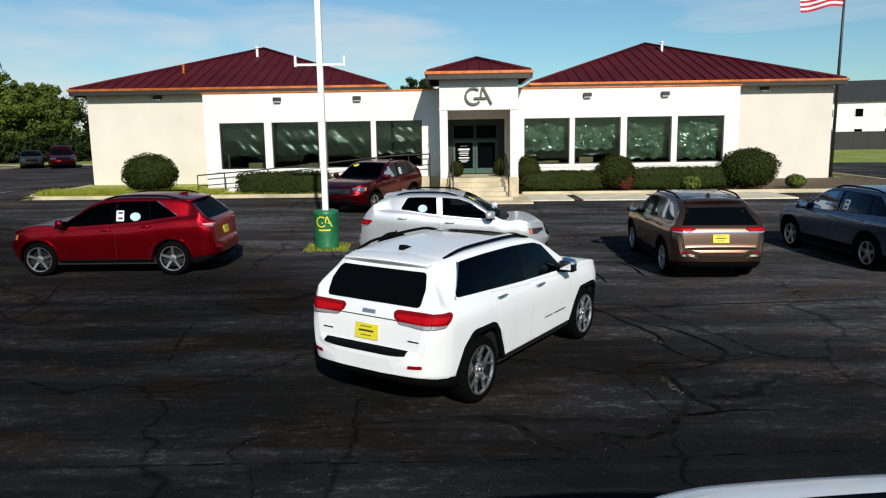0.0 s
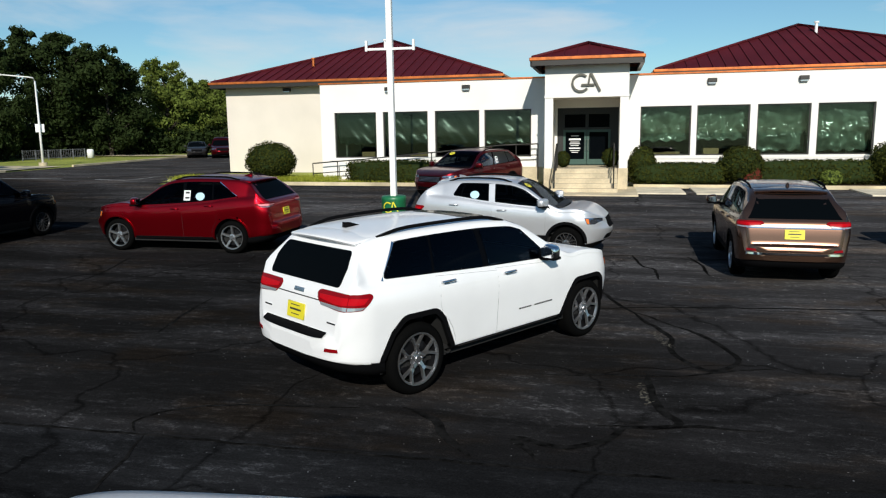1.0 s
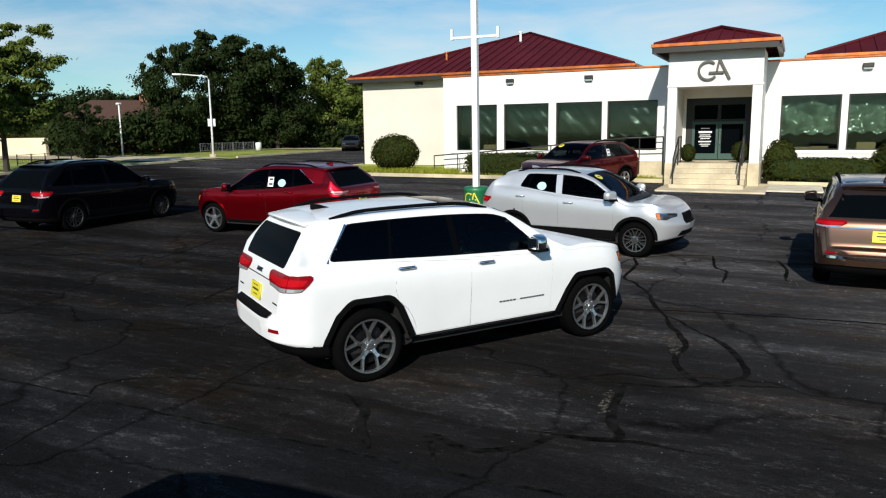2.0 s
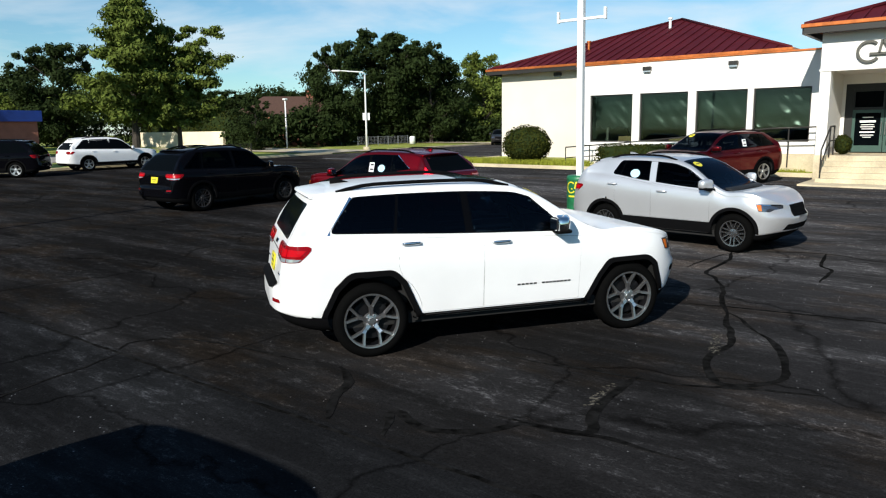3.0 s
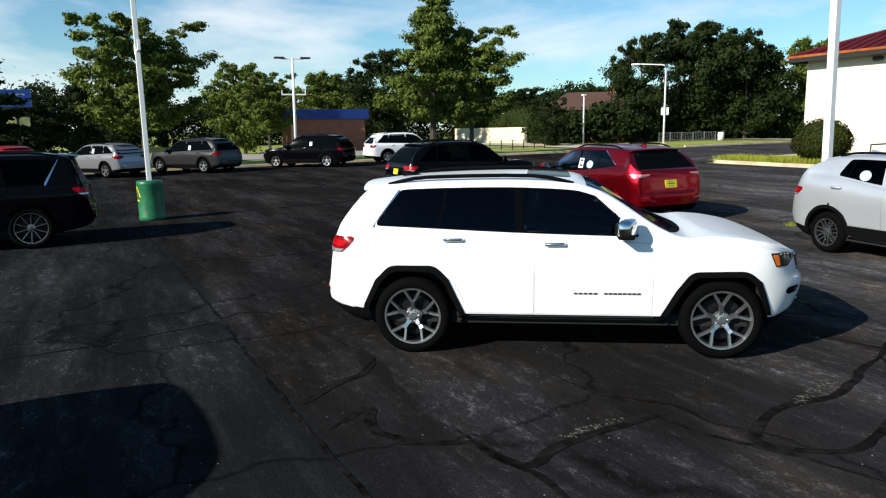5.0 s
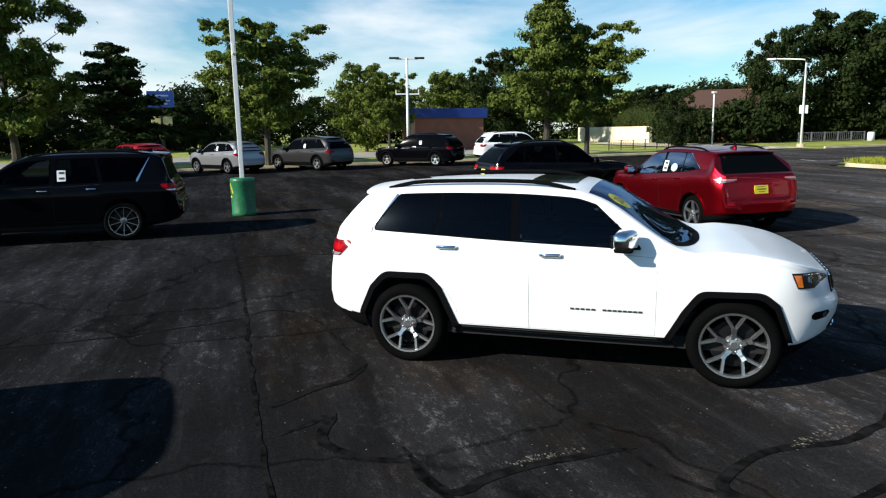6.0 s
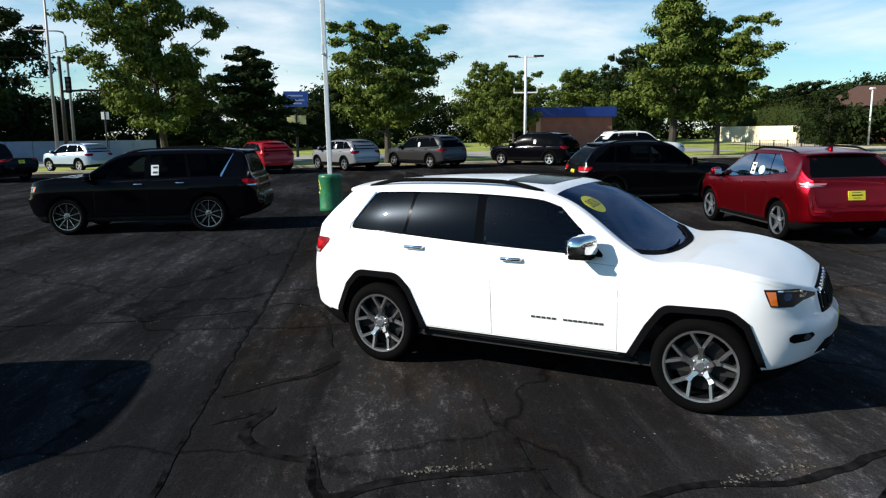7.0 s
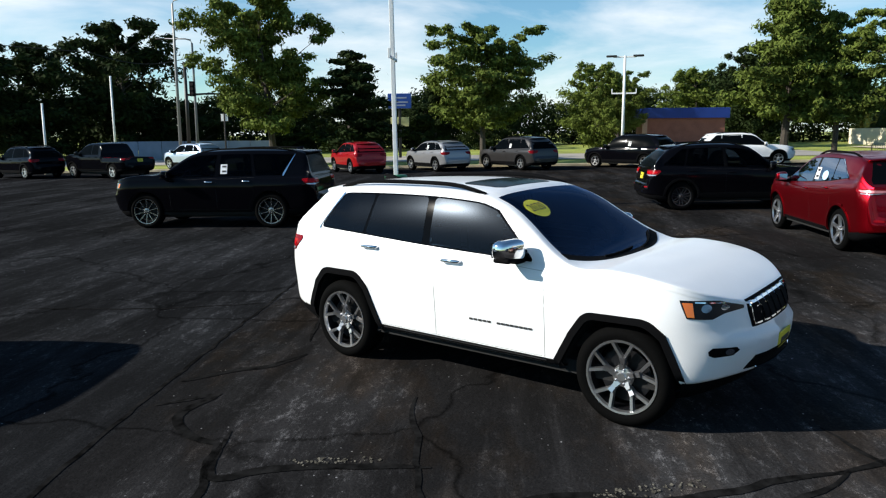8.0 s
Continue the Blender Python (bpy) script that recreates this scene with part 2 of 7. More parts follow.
PAPERBLUE = mat("pale_blue_sticker", (0.45, 0.68, 0.8), 0.6)
INK = mat("ink", (0.03, 0.03, 0.03), 0.6)
SEAM = mat("panel_seam", (0.02, 0.02, 0.02), 0.7)
BARK = mat("bark", (0.05, 0.04, 0.03), 0.9, grain=0.4, grain_scale=14, stain=0.3, bump=0.02)
BRICK = mat("red_brick", (0.3, 0.12, 0.075), 0.85, vary=0.15, grain=0.15, grain_scale=30, stain=0.15)
BLUEROOF = mat("blue_metal", (0.012, 0.04, 0.22), 0.45, grain=0.08, stain=0.1)


def paint(name, color, metal=0.0, rough=0.3):
    return mat(name, color, rough, metal=metal, spec=0.3, coat=0.35, grain=0.03, grain_scale=300, stain=0.03, stain_scale=2)


P_WHITE = paint("white_car_paint", (0.8, 0.8, 0.8))
P_RED = paint("red_car_paint", (0.33, 0.002, 0.009), 0.93, 0.34)
P_BRIGHTRED = paint("bright_red_car_paint", (0.3, 0.003, 0.006), 0.2, 0.3)
P_MAROON = paint("dark_red_car_paint", (0.1, 0.0008, 0.004), 0.8, 0.28)
P_SILVER = paint("silver_car_paint", (0.64, 0.645, 0.66), 0.6, 0.33)
P_BRONZE = paint("bronze_car_paint", (0.16, 0.088, 0.06), 0.9, 0.25)
P_SLATE = paint("slate_blue_car_paint", (0.085, 0.12, 0.19), 0.8, 0.26)
P_BLACK = mat("black_car_paint", (0.002, 0.002, 0.003), 0.08, spec=0.09, grain=0.03, grain_scale=300)
P_PALEBLUE = paint("pale_blue_car_paint", (0.42, 0.5, 0.62), 0.5, 0.3)
P_GREY = paint("dark_grey_car_paint", (0.03, 0.028, 0.028), 0.3, 0.35)
P_PEARL = paint("pearl_grey_car_paint", (0.27, 0.27, 0.28), 0.5, 0.32)


# ---- mesh helpers ----
def link_mesh(name, verts, faces, material, parent=None, label="", smooth=False, materials=None, index=None):
    me = bpy.data.meshes.new(name)
    me.from_pydata([tuple(map(float, v)) for v in verts], [], faces)
    for m in (materials or [material]):
        me.materials.append(m)
    if index is not None:
        me.polygons.foreach_set("material_index", index)
    if smooth:
        me.polygons.foreach_set("use_smooth", [True] * len(me.polygons))
    me.update()
    ob = new(name, me)
    if parent is not None:
        ob.parent = parent
    if label:
        ob["label"] = label
    return ob


def part(name, bm, material, parent=None, label="", smooth=False):
    """Links a bmesh as one mesh object, under a thing or a part if parent is given."""
    me = bpy.data.meshes.new(name)
    bmesh.ops.recalc_face_normals(bm, faces=bm.faces)
    bm.to_mesh(me)
    bm.free()
    me.materials.append(material)
    if smooth:
        me.polygons.foreach_set("use_smooth", [True] * len(me.polygons))
    ob = new(name, me)
    if parent is not None:
        ob.parent = parent
    if label:
        ob["label"] = label
    return ob


def box(bm, x0, y0, z0, x1, y1, z1, bevel=0.0):
    m = Matrix.LocRotScale(((x0 + x1) / 2, (y0 + y1) / 2, (z0 + z1) / 2), None, (abs(x1 - x0), abs(y1 - y0), abs(z1 - z0)))
    r = bmesh.ops.create_cube(bm, size=1, matrix=m)
    if bevel:
        edges = list({e for v in r["verts"] for e in v.link_edges})
        bmesh.ops.bevel(bm, geom=edges, offset=bevel, segments=2, affect="EDGES", profile=0.5)
    return bm


def box_bm(*a, **k):
    return box(bmesh.new(), *a, **k)


def tube(bm, pts, radii, sides=10, cap=True):
    """A round tube through the points, with a radius at each."""
    pts = [Vector(p) for p in pts]
    if not isinstance(radii, (list, tuple)):
        radii = [radii] * len(pts)
    rings = []
    for i, p in enumerate(pts):
        d = (pts[min(i + 1, len(pts) - 1)] - pts[max(i - 1, 0)]).normalized()
        side = d.cross(Vector((0, 0, 1)) if abs(d.z) < 0.95 else Vector((1, 0, 0))).normalized()
        up = side.cross(d).normalized()
        rings.append([bm.verts.new(p + radii[i] * (math.cos(a) * side + math.sin(a) * up)) for a in (2 * math.pi * k / sides for k in range(sides))])
    for a, b in zip(rings, rings[1:]):
        for k in range(sides):
            bm.faces.new((a[k], a[(k + 1) % sides], b[(k + 1) % sides], b[k]))
    if cap:
        bm.faces.new(rings[0][::-1])
        bm.faces.new(rings[-1])
    return bm


def lathe(bm, profile, n=32, axis="z", close=False):
    """Turns (radius, height) pairs round the axis."""
    rings = []
    for r, h in profile:
        ring = []
        for k in range(n):
            a = 2 * math.pi * k / n
            c, s = r * math.cos(a), r * math.sin(a)
            ring.append(bm.verts.new((c, s, h) if axis == "z" else (c, h, s)))
        rings.append(ring)
    pairs = list(zip(rings, rings[1:])) + ([(rings[-1], rings[0])] if close else [])
    for a, b in pairs:
        for k in range(n):
            bm.faces.new((a[k], a[(k + 1) % n], b[(k + 1) % n], b[k]))
    return bm


def thing(name, m, label, category, group=""):
    ob = new(name)
    ob.empty_display_size = 0.2
    ob.matrix_world = m
    return tagged(ob, label, category, group)


def smoothstep(a, b, v):
    k = min(1.0, max(0.0, (v - a) / (b - a)))
    return k * k * (3 - 2 * k)


def gz(x, y):
    """Height of the lot: it climbs gently towards the building and away from the road."""
    x, y = max(-90.0, min(60.0, x)), max(-60.0, min(90.0, y))
    return -0.133 - 0.006 * x + 0.013 * y + 0.25 * smoothstep(17, 27, y) * smoothstep(-27, -19, x)


def on_lot(x, y, heading=0.0, lift=0.0):
    """A pose standing on the lot, tilted with it, heading in degrees from +x."""
    n = Vector((-(gz(x + 1, y) - gz(x - 1, y)) / 2, -(gz(x, y + 1) - gz(x, y - 1)) / 2, 1)).normalized()
    q = Vector((0, 0, 1)).rotation_difference(n).to_matrix().to_4x4()
    return Matrix.Translation((x, y, gz(x, y) + lift)) @ q @ pose(0, 0, 0, 0, 0, heading)


# ---- vehicles ----
def pchip(xs, ys):
    """A smooth curve through the points that never overshoots."""
    xs, ys = np.array(xs, float), np.array(ys, float)
    h, d = np.diff(xs), np.diff(ys) / np.diff(xs)
    m = np.zeros(len(xs))
    for i in range(1, len(xs) - 1):
        if d[i - 1] * d[i] > 0:
            a, b = 2 * h[i] + h[i - 1], h[i] + 2 * h[i - 1]
            m[i] = (a + b) / (a / d[i - 1] + b / d[i])
    m[0], m[-1] = d[0], d[-1]

    def f(x):
        i = int(min(max(np.searchsorted(xs, x) - 1, 0), len(h) - 1))
        t = min(1.0, max(0.0, (x - xs[i]) / h[i]))
        return ((1 + 2 * t) * (1 - t) ** 2 * ys[i] + t * (1 - t) ** 2 * h[i] * m[i] + t * t * (3 - 2 * t) * ys[i + 1] + t * t * (t - 1) * h[i] * m[i + 1])
    return f


class Shell:
    """The outer skin of a car: half-width over length and height, from a side profile and a plan."""

    def __init__(self, c):
        self.c = c
        xr, xf = c["xr"], c["xf"]
        lg = c.get("ledge", 0.075)
        hood = [(c["xc"] + 0.18 + (xf - 0.16 - c["xc"] - 0.18) * k / 4, c["zc"] + 0.015 - (c["zc"] + 0.035 - c["zh"]) * (k / 4) ** 1.8) for k in range(5)]
        self.top = pchip([xr, xr + 0.015, xr + lg, xr + lg + 0.025, xr + lg + 0.055, c["xg"], c["xrt"], c["xrt"] + 0.22, c["xm"], c["xwt"] - 0.12, c["xwt"] + 0.1, c["xc"], *[p[0] for p in hood], xf - 0.05, xf],
                         [c["ztail"] - 0.4, c["ztail"] - 0.345, c["ztail"] - 0.305, c["ztail"] - 0.15, c["ztail"], c["zg"], c["H"] - 0.085, c["H"] - 0.035, c["H"], c["H"] - 0.03, c["H"] - 0.095, c["zc"], *[p[1] for p in hood], c["zh"] - 0.085, c["zh"] - 0.25])
        self.belt = pchip([xr, 0.0, xf], [c["zb_rear"], (c["zb_rear"] + c["zb_front"]) / 2 - 0.01, c["zb_front"] - 0.04])
        if c.get("belts"):
            self.belt = pchip(*zip(*c["belts"]))
        self.low = pchip([xr, xr + 0.5, -0.5, 0.5, xf - 0.5, xf], [c["zlow"] + 0.14, c["zlow"] + 0.05, c["zlow"], c["zlow"], c["zlow"] + 0.02, c["zlow"] + 0.1])
        k = c["zh"] / 1.075
        self.setback = pchip([0.2, 0.45 * k, 0.55 * k, 0.63 * k, 0.74 * k, 0.775 * k, 0.82 * k, 1.0 * k, 1.3 * k], [0.15, 0.06, 0.03, 0.005, 0.0, 0.028, 0.05, 0.075, 0.1])
        self.cache = {}

    def nose(self, v):
        """The bumper stands out, the grille and the lower edge lie back."""
        xf = self.c["xf"]
        if v[0] < xf - 0.55:
            return v
        return Vector((v[0] - self.setback(v[2]) * smoothstep(xf - 0.55, xf - 0.05, v[0]), v[1], v[2]))

    def plan(self, x):
        c = self.c
        w = c["W"] / 2
        reach = 0.4 + c["kf"]
        if x > c["xf"] - reach:
            d = max(c["xf"] - x, 0.003)
            w *= (1 - (1 - d / reach) ** 2.2) ** 0.385
        w -= c.get("tuck", 0.02) * smoothstep(c["xr"] + 1.0, c["xr"], x)
        if x < c["xr"] + 0.55:
            d = max(x - c["xr"], 0.003)
            w *= (1 - (1 - d / 0.42) ** 2) ** c.get("bow", 0.14) if d < 0.42 else 1.0
        return w

    def house(self, x):
        """How far the cabin draws in towards the tail."""
        u = max(0.0, 0.3 - x) * self.c["draw"]
        return 0.029 * u * u if u < 1.5 else 0.065 + 0.075 * (u - 1.5)

    def levels(self, x):
        t = self.top(x)
        b = min(self.belt(x), t - self.c["dome"])
        r = b + 0.87 * (t - b)
        return t, b, r

    def section(self, x):
        x = min(max(x, self.c["xr"]), self.c["xf"])
        key = round(x, 4)
        if key in self.cache:
            return self.cache[key]
        t, b, r = self.levels(x)
        lo, w = min(self.low(x), b - 0.05), self.plan(x)
        f = lambda k: lo + k * (b - lo)
        k = min(1.0, (t - b) / 0.3)
        e = min(1.0, w / 0.6)
        g = self.house(x) * e
        wb = w - (0.02 + 0.03 * k) * e - 0.55 * g * k
        wr = wb - self.c["tumble"] * (r - b) * e - 0.45 * g * k
        crown = (0.05 + 0.03 * k) * e
        ctrl = [(w - 0.2 * e, lo), (w - 0.06 * e, lo + 0.005), (w - 0.032 * e, f(0.12)), (w - 0.018 * e, f(0.36)), (w - 0.0, f(0.62)), (w - 0.002 * e, f(0.8)), (w - 0.018 * e - 0.3 * g * k, f(0.93)), (wb - 0.004 * e, b),
                (wb - 0.25 * (wb - wr), b + 0.3 * (r - b)), (wb - 0.6 * (wb - wr), b + 0.68 * (r - b)), (wr, r), (wr - crown, r + 0.5 * (t - r)), (wr * 0.72, t - 0.22 * (t - r)), (wr * 0.38, t - 0.05 * (t - r)), (0.0, t)]
        pts = []
        n = self.c.get("sub", 3)
        for i in range(len(ctrl) - 1):
            p0, p1, p2, p3 = (np.array(ctrl[min(max(i + j, 0), len(ctrl) - 1)]) for j in (-1, 0, 1, 2))
            for s in range(n):
                u = s / n
                pts.append(0.5 * ((2 * p1) + (p2 - p0) * u + (2 * p0 - 5 * p1 + 4 * p2 - p3) * u * u + (3 * p1 - p0 - 3 * p2 + p3) * u ** 3))
        pts.append(np.array(ctrl[-1]))
        pts = np.array(pts)
        pts[:, 1] = np.maximum.accumulate(pts[:, 1])
        self.cache[key] = pts
        return pts

    def wide(self, x, z):
        s = self.section(x)
        if z > s[-1, 1]:
            return -1.0
        return float(np.interp(z, s[:, 1], s[:, 0]))

    def high(self, x, y):
        s = self.section(x)
        k = int(np.argmax(s[:, 0]))
        return float(np.interp(abs(y), s[k:, 0][::-1], s[k:, 1][::-1]))

    def end(self, y, z, front):
        a, b = (self.c["xf"], 0.3) if front else (self.c["xr"], -0.3)
        if self.wide(a, z) >= abs(y):
            return a
        for _ in range(22):
            m = (a + b) / 2
            if self.wide(m, z) >= abs(y):
                b = m
            else:
                a = m
        return b


def clip_cell(poly, x0, x1, y0, y1):
    for axis, lim, keep in ((0, x0, 1), (0, x1, -1), (1, y0, 1), (1, y1, -1)):
        out = []
        for i, p in enumerate(poly):
            q = poly[i - 1]
            a, b = keep * (p[axis] - lim) >= 0, keep * (q[axis] - lim) >= 0
            if a != b:
                u = (lim - q[axis]) / (p[axis] - q[axis])
                out.append((q[0] + u * (p[0] - q[0]), q[1] + u * (p[1] - q[1])))
            if a:
                out.append(p)
        poly = out
        if len(poly) < 3:
            return []
    return poly


def patch(poly, place, inward, cell=0.07, depth=0.012):
    """A panel: the outline cut into cells, laid on the skin by place(), with a rim that goes inward."""
    xs, ys = [p[0] for p in poly], [p[1] for p in poly]
    verts, faces, known = [], [], {}

    def vert(p):
        key = (round(p[0], 4), round(p[1], 4))
        if key not in known:
            known[key] = len(verts)
            verts.append(place(*p))
        return known[key]

    nx, ny = max(1, math.ceil((max(xs) - min(xs)) / cell)), max(1, math.ceil((max(ys) - min(ys)) / cell))
    for i in range(nx):
        for j in range(ny):
            a = min(xs) + (max(xs) - min(xs)) * i / nx
            b = min(xs) + (max(xs) - min(xs)) * (i + 1) / nx
            c = min(ys) + (max(ys) - min(ys)) * j / ny
            d = min(ys) + (max(ys) - min(ys)) * (j + 1) / ny
            cellpoly = clip_cell(poly, a, b, c, d)
            ids = []
            for p in cellpoly:
                k = vert(p)
                if not ids or ids[-1] != k:
                    ids.append(k)
            if len(ids) > 1 and ids[0] == ids[-1]:
                ids.pop()
            if len(set(ids)) >= 3 and len(set(ids)) == len(ids):
                faces.append(ids)
    count = {}
    for f in faces:
        for i in range(len(f)):
            e = (f[i - 1], f[i])
            if (e[1], e[0]) in count:
                count.pop((e[1], e[0]))
            else:
                count[e] = 1
    rim = {}
    for e in count:
        for k in e:
            if k not in rim:
                rim[k] = len(verts)
                verts.append(Vector(verts[k]) + Vector(inward) * depth)
    twin = {}
    for k in list(rim):
        twin[k] = len(verts)
        verts.append(Vector(verts[k]))
    for a, b in count:
        faces.append([twin[b], twin[a], rim[a], rim[b]])
    return verts, faces


def both(*patches):
    verts, faces = [], []
    for v, f in patches:
        n = len(verts)
        verts += list(v)
        faces += [[k + n for k in face] for face in f]
    return verts, faces


def side_patch(sh, poly, side, off=0.004, **k):
    """side: 1 left, -1 right. poly in (length, height)."""
    def place(x, z):
        z = min(z, float(sh.section(x)[-1, 1]) - 0.03)
        return sh.nose(Vector((x, side * (sh.wide(x, z) + off), z)))
    return patch(poly, place, (0, -side, 0), **k)


def top_patch(sh, poly, off=0.004, **k):
    return patch(poly, lambda x, y: sh.nose(Vector((x, y, sh.high(x, y) + off))), (0, 0, -1), **k)


def end_patch(sh, poly, front, off=0.004, **k):
    s = 1 if front else -1
    return patch(poly, lambda y, z: sh.nose(Vector((sh.end(y, z, front), y, z))) + Vector((s * off, 0, 0)), (-s, 0, 0), **k)


def ellipse(cx, cy, rx, ry, n=20):
    return [(cx + rx * math.cos(2 * math.pi * i / n), cy + ry * math.sin(2 * math.pi * i / n)) for i in range(n)]


def within(poly, x, y):
    hit = False
    for i in range(len(poly)):
        (a, b), (p, q) = poly[i - 1], poly[i]
        if (b > y) != (q > y) and x < (p - a) * (y - b) / (q - b) + a:
            hit = not hit
    return hit


def glazing(sh, c):
    """Outlines of the openings behind the glass: side windows in (x, z), windscreen in (x, y), rear window in (y, z)."""
    side = [window_poly(sh, a + 0.005, b + 0.005, p - 0.005, q - 0.005, 0.034, 0.05) for a, b, p, q in c["wins"]]
    return side, screen_poly(sh, c, 0.045)


def screen_poly(sh, c, inset=0.0):
    """Outline of the windscreen in (x, y): its foot bows forward in the middle."""
    def rail_y(x):
        return sh.wide(x, sh.levels(x)[2]) - 0.075 - inset
    foot, head = c["xc"] - 0.03 - inset, c["xwt"] + 0.02 + inset
    xc = foot - c["sag"]
    xs = [xc - (xc - head) * k / 9 for k in range(10)]
    y0 = rail_y(xc)
    low = [(foot - c["sag"] * abs(k / 7) ** 2.4, y0 * k / 7) for k in range(-6, 7)]
    return [(x, rail_y(x)) for x in xs] + [(x, -rail_y(x)) for x in xs[::-1]] + low


def arch_poly(c, end, inset=0.0):
    """A squared wheel arch: its outline in (x, z) from the rear foot over the top to the front foot."""
    ax = end * c["wb"] / 2
    pts = rounded([(ax + x, z) for x, z in c["arches"][0 if end < 0 else 1]], 0.07)
    if inset:
        mx, mz = ax, c["R"]
        pts = [(x + (mx - x) * inset / 0.5, z + (mz - z) * inset / 0.5 if z > mz else z) for x, z in pts]
    return pts


def nearest(poly, x, z):
    best = None
    for (a, b), (p, q) in zip(poly, poly[1:]):
        l2 = (p - a) ** 2 + (q - b) ** 2
        k = min(1.0, max(0.0, ((x - a) * (p - a) + (z - b) * (q - b)) / l2)) if l2 else 0.0
        u, v = a + k * (p - a), b + k * (q - b)
        d = math.hypot(u - x, v - z)
        if best is None or d < best[0]:
            best = (d, u, v)
    return best


def body_mesh(sh, c, spacing, opened=False):
    """The painted shell with its wheel arches cut out and their edges turned in."""
    xs, x = [], c["xr"]
    while x < c["xf"] - 0.25:
        xs.append(x)
        x += spacing * (0.25 if x - c["xr"] < 0.16 else 1.0)
    xs += [c["xf"] - d for d in (0.225, 0.185, 0.15, 0.12, 0.095, 0.073, 0.055, 0.04, 0.027, 0.017, 0.009, 0.0)]
    half = [sh.section(x) for x in xs]
    n = len(half[0])
    arches = [(-c["wb"] / 2, c["R"] + 0.015, c["R"] + c["gap"]), (c["wb"] / 2, c["R"] + 0.015, c["R"] + c["gap"])]
    verts, faces = [], []
    for x, s in zip(xs, half):
        ring = [(x, p[0], p[1]) for p in s] + [(x, -p[0], p[1]) for p in s[-2::-1]]
        verts += ring
    m = 2 * n - 1
    verts = [list(v) for v in verts]

    squared = [arch_poly(c, ax, 0.045) for ax in (-1, 1)] if c.get("arches") else None

    def inside(v):
        if squared:
            return any(within(p, v[0], v[2]) for p in squared)
        return any((v[0] - a) ** 2 + (v[2] - b) ** 2 < r * r for a, b, r in arches)

    if opened:
        side, front = glazing(sh, c)
    cut = [inside(v) and v[2] < sh.belt(0) - 0.06 for v in verts]
    for i in range(len(xs) - 1):
        for k in range(m - 1):
            q = [i * m + k, (i + 1) * m + k, (i + 1) * m + k + 1, i * m + k + 1]
            if sum(cut[v] for v in q) >= 2:
                continue
            if opened:
                mx, my, mz = (sum(verts[v][a] for v in q) / 4 for a in range(3))
                if any(within(w, mx, mz) for w in side) and abs(my) > 0.45:
                    continue
                if mx > c["xwt"] and mz > c["zc"] - 0.05 and within(front, mx, my):
                    continue
            faces.append(q)
    used = {v for f in faces for v in f}
    # the arch edge is drawn onto the true circle
    for v in used:
        x, y, z = verts[v]
        if squared:
            if z < sh.belt(0) - 0.05 and any(cut[w] for w in (v - 1, v + 1, v - m, v + m, v) if 0 <= w < len(verts)):
                d, px, pz = min(nearest(p, x, z) for p in squared)
                if d < 0.1:
                    verts[v][0], verts[v][2] = px, pz
                    if pz > c["zlow"]:
                        verts[v][1] = math.copysign(sh.wide(px, pz), y)
            continue
        for a, b, r in arches:
            d = math.hypot(x - a, z - b)
            if abs(d - r) < max(spacing * 1.1, 0.065) and (cut[v] or d < r + max(spacing * 0.75, 0.05)) and z < sh.belt(0) - 0.05:
                near = any(cut[w] for w in (v - 1, v + 1, v - m, v + m, v) if 0 <= w < len(verts))
                if near:
                    verts[v][0], verts[v][2] = a + (x - a) * r / d, b + (z - b) * r / d
                    if verts[v][2] > c["zlow"]:
                        verts[v][1] = math.copysign(sh.wide(verts[v][0], verts[v][2]), y)
    verts = [sh.nose(Vector(v)) for v in verts]
    # end caps on edges of their own
    for i, turn in ((0, -1), (len(xs) - 1, 1)):
        cap = [len(verts) + k for k in range(m)][::turn]
        verts += [Vector(verts[i * m + k]) for k in range(m)]
        faces.append(cap)
    return verts, faces


WHEELS = {}


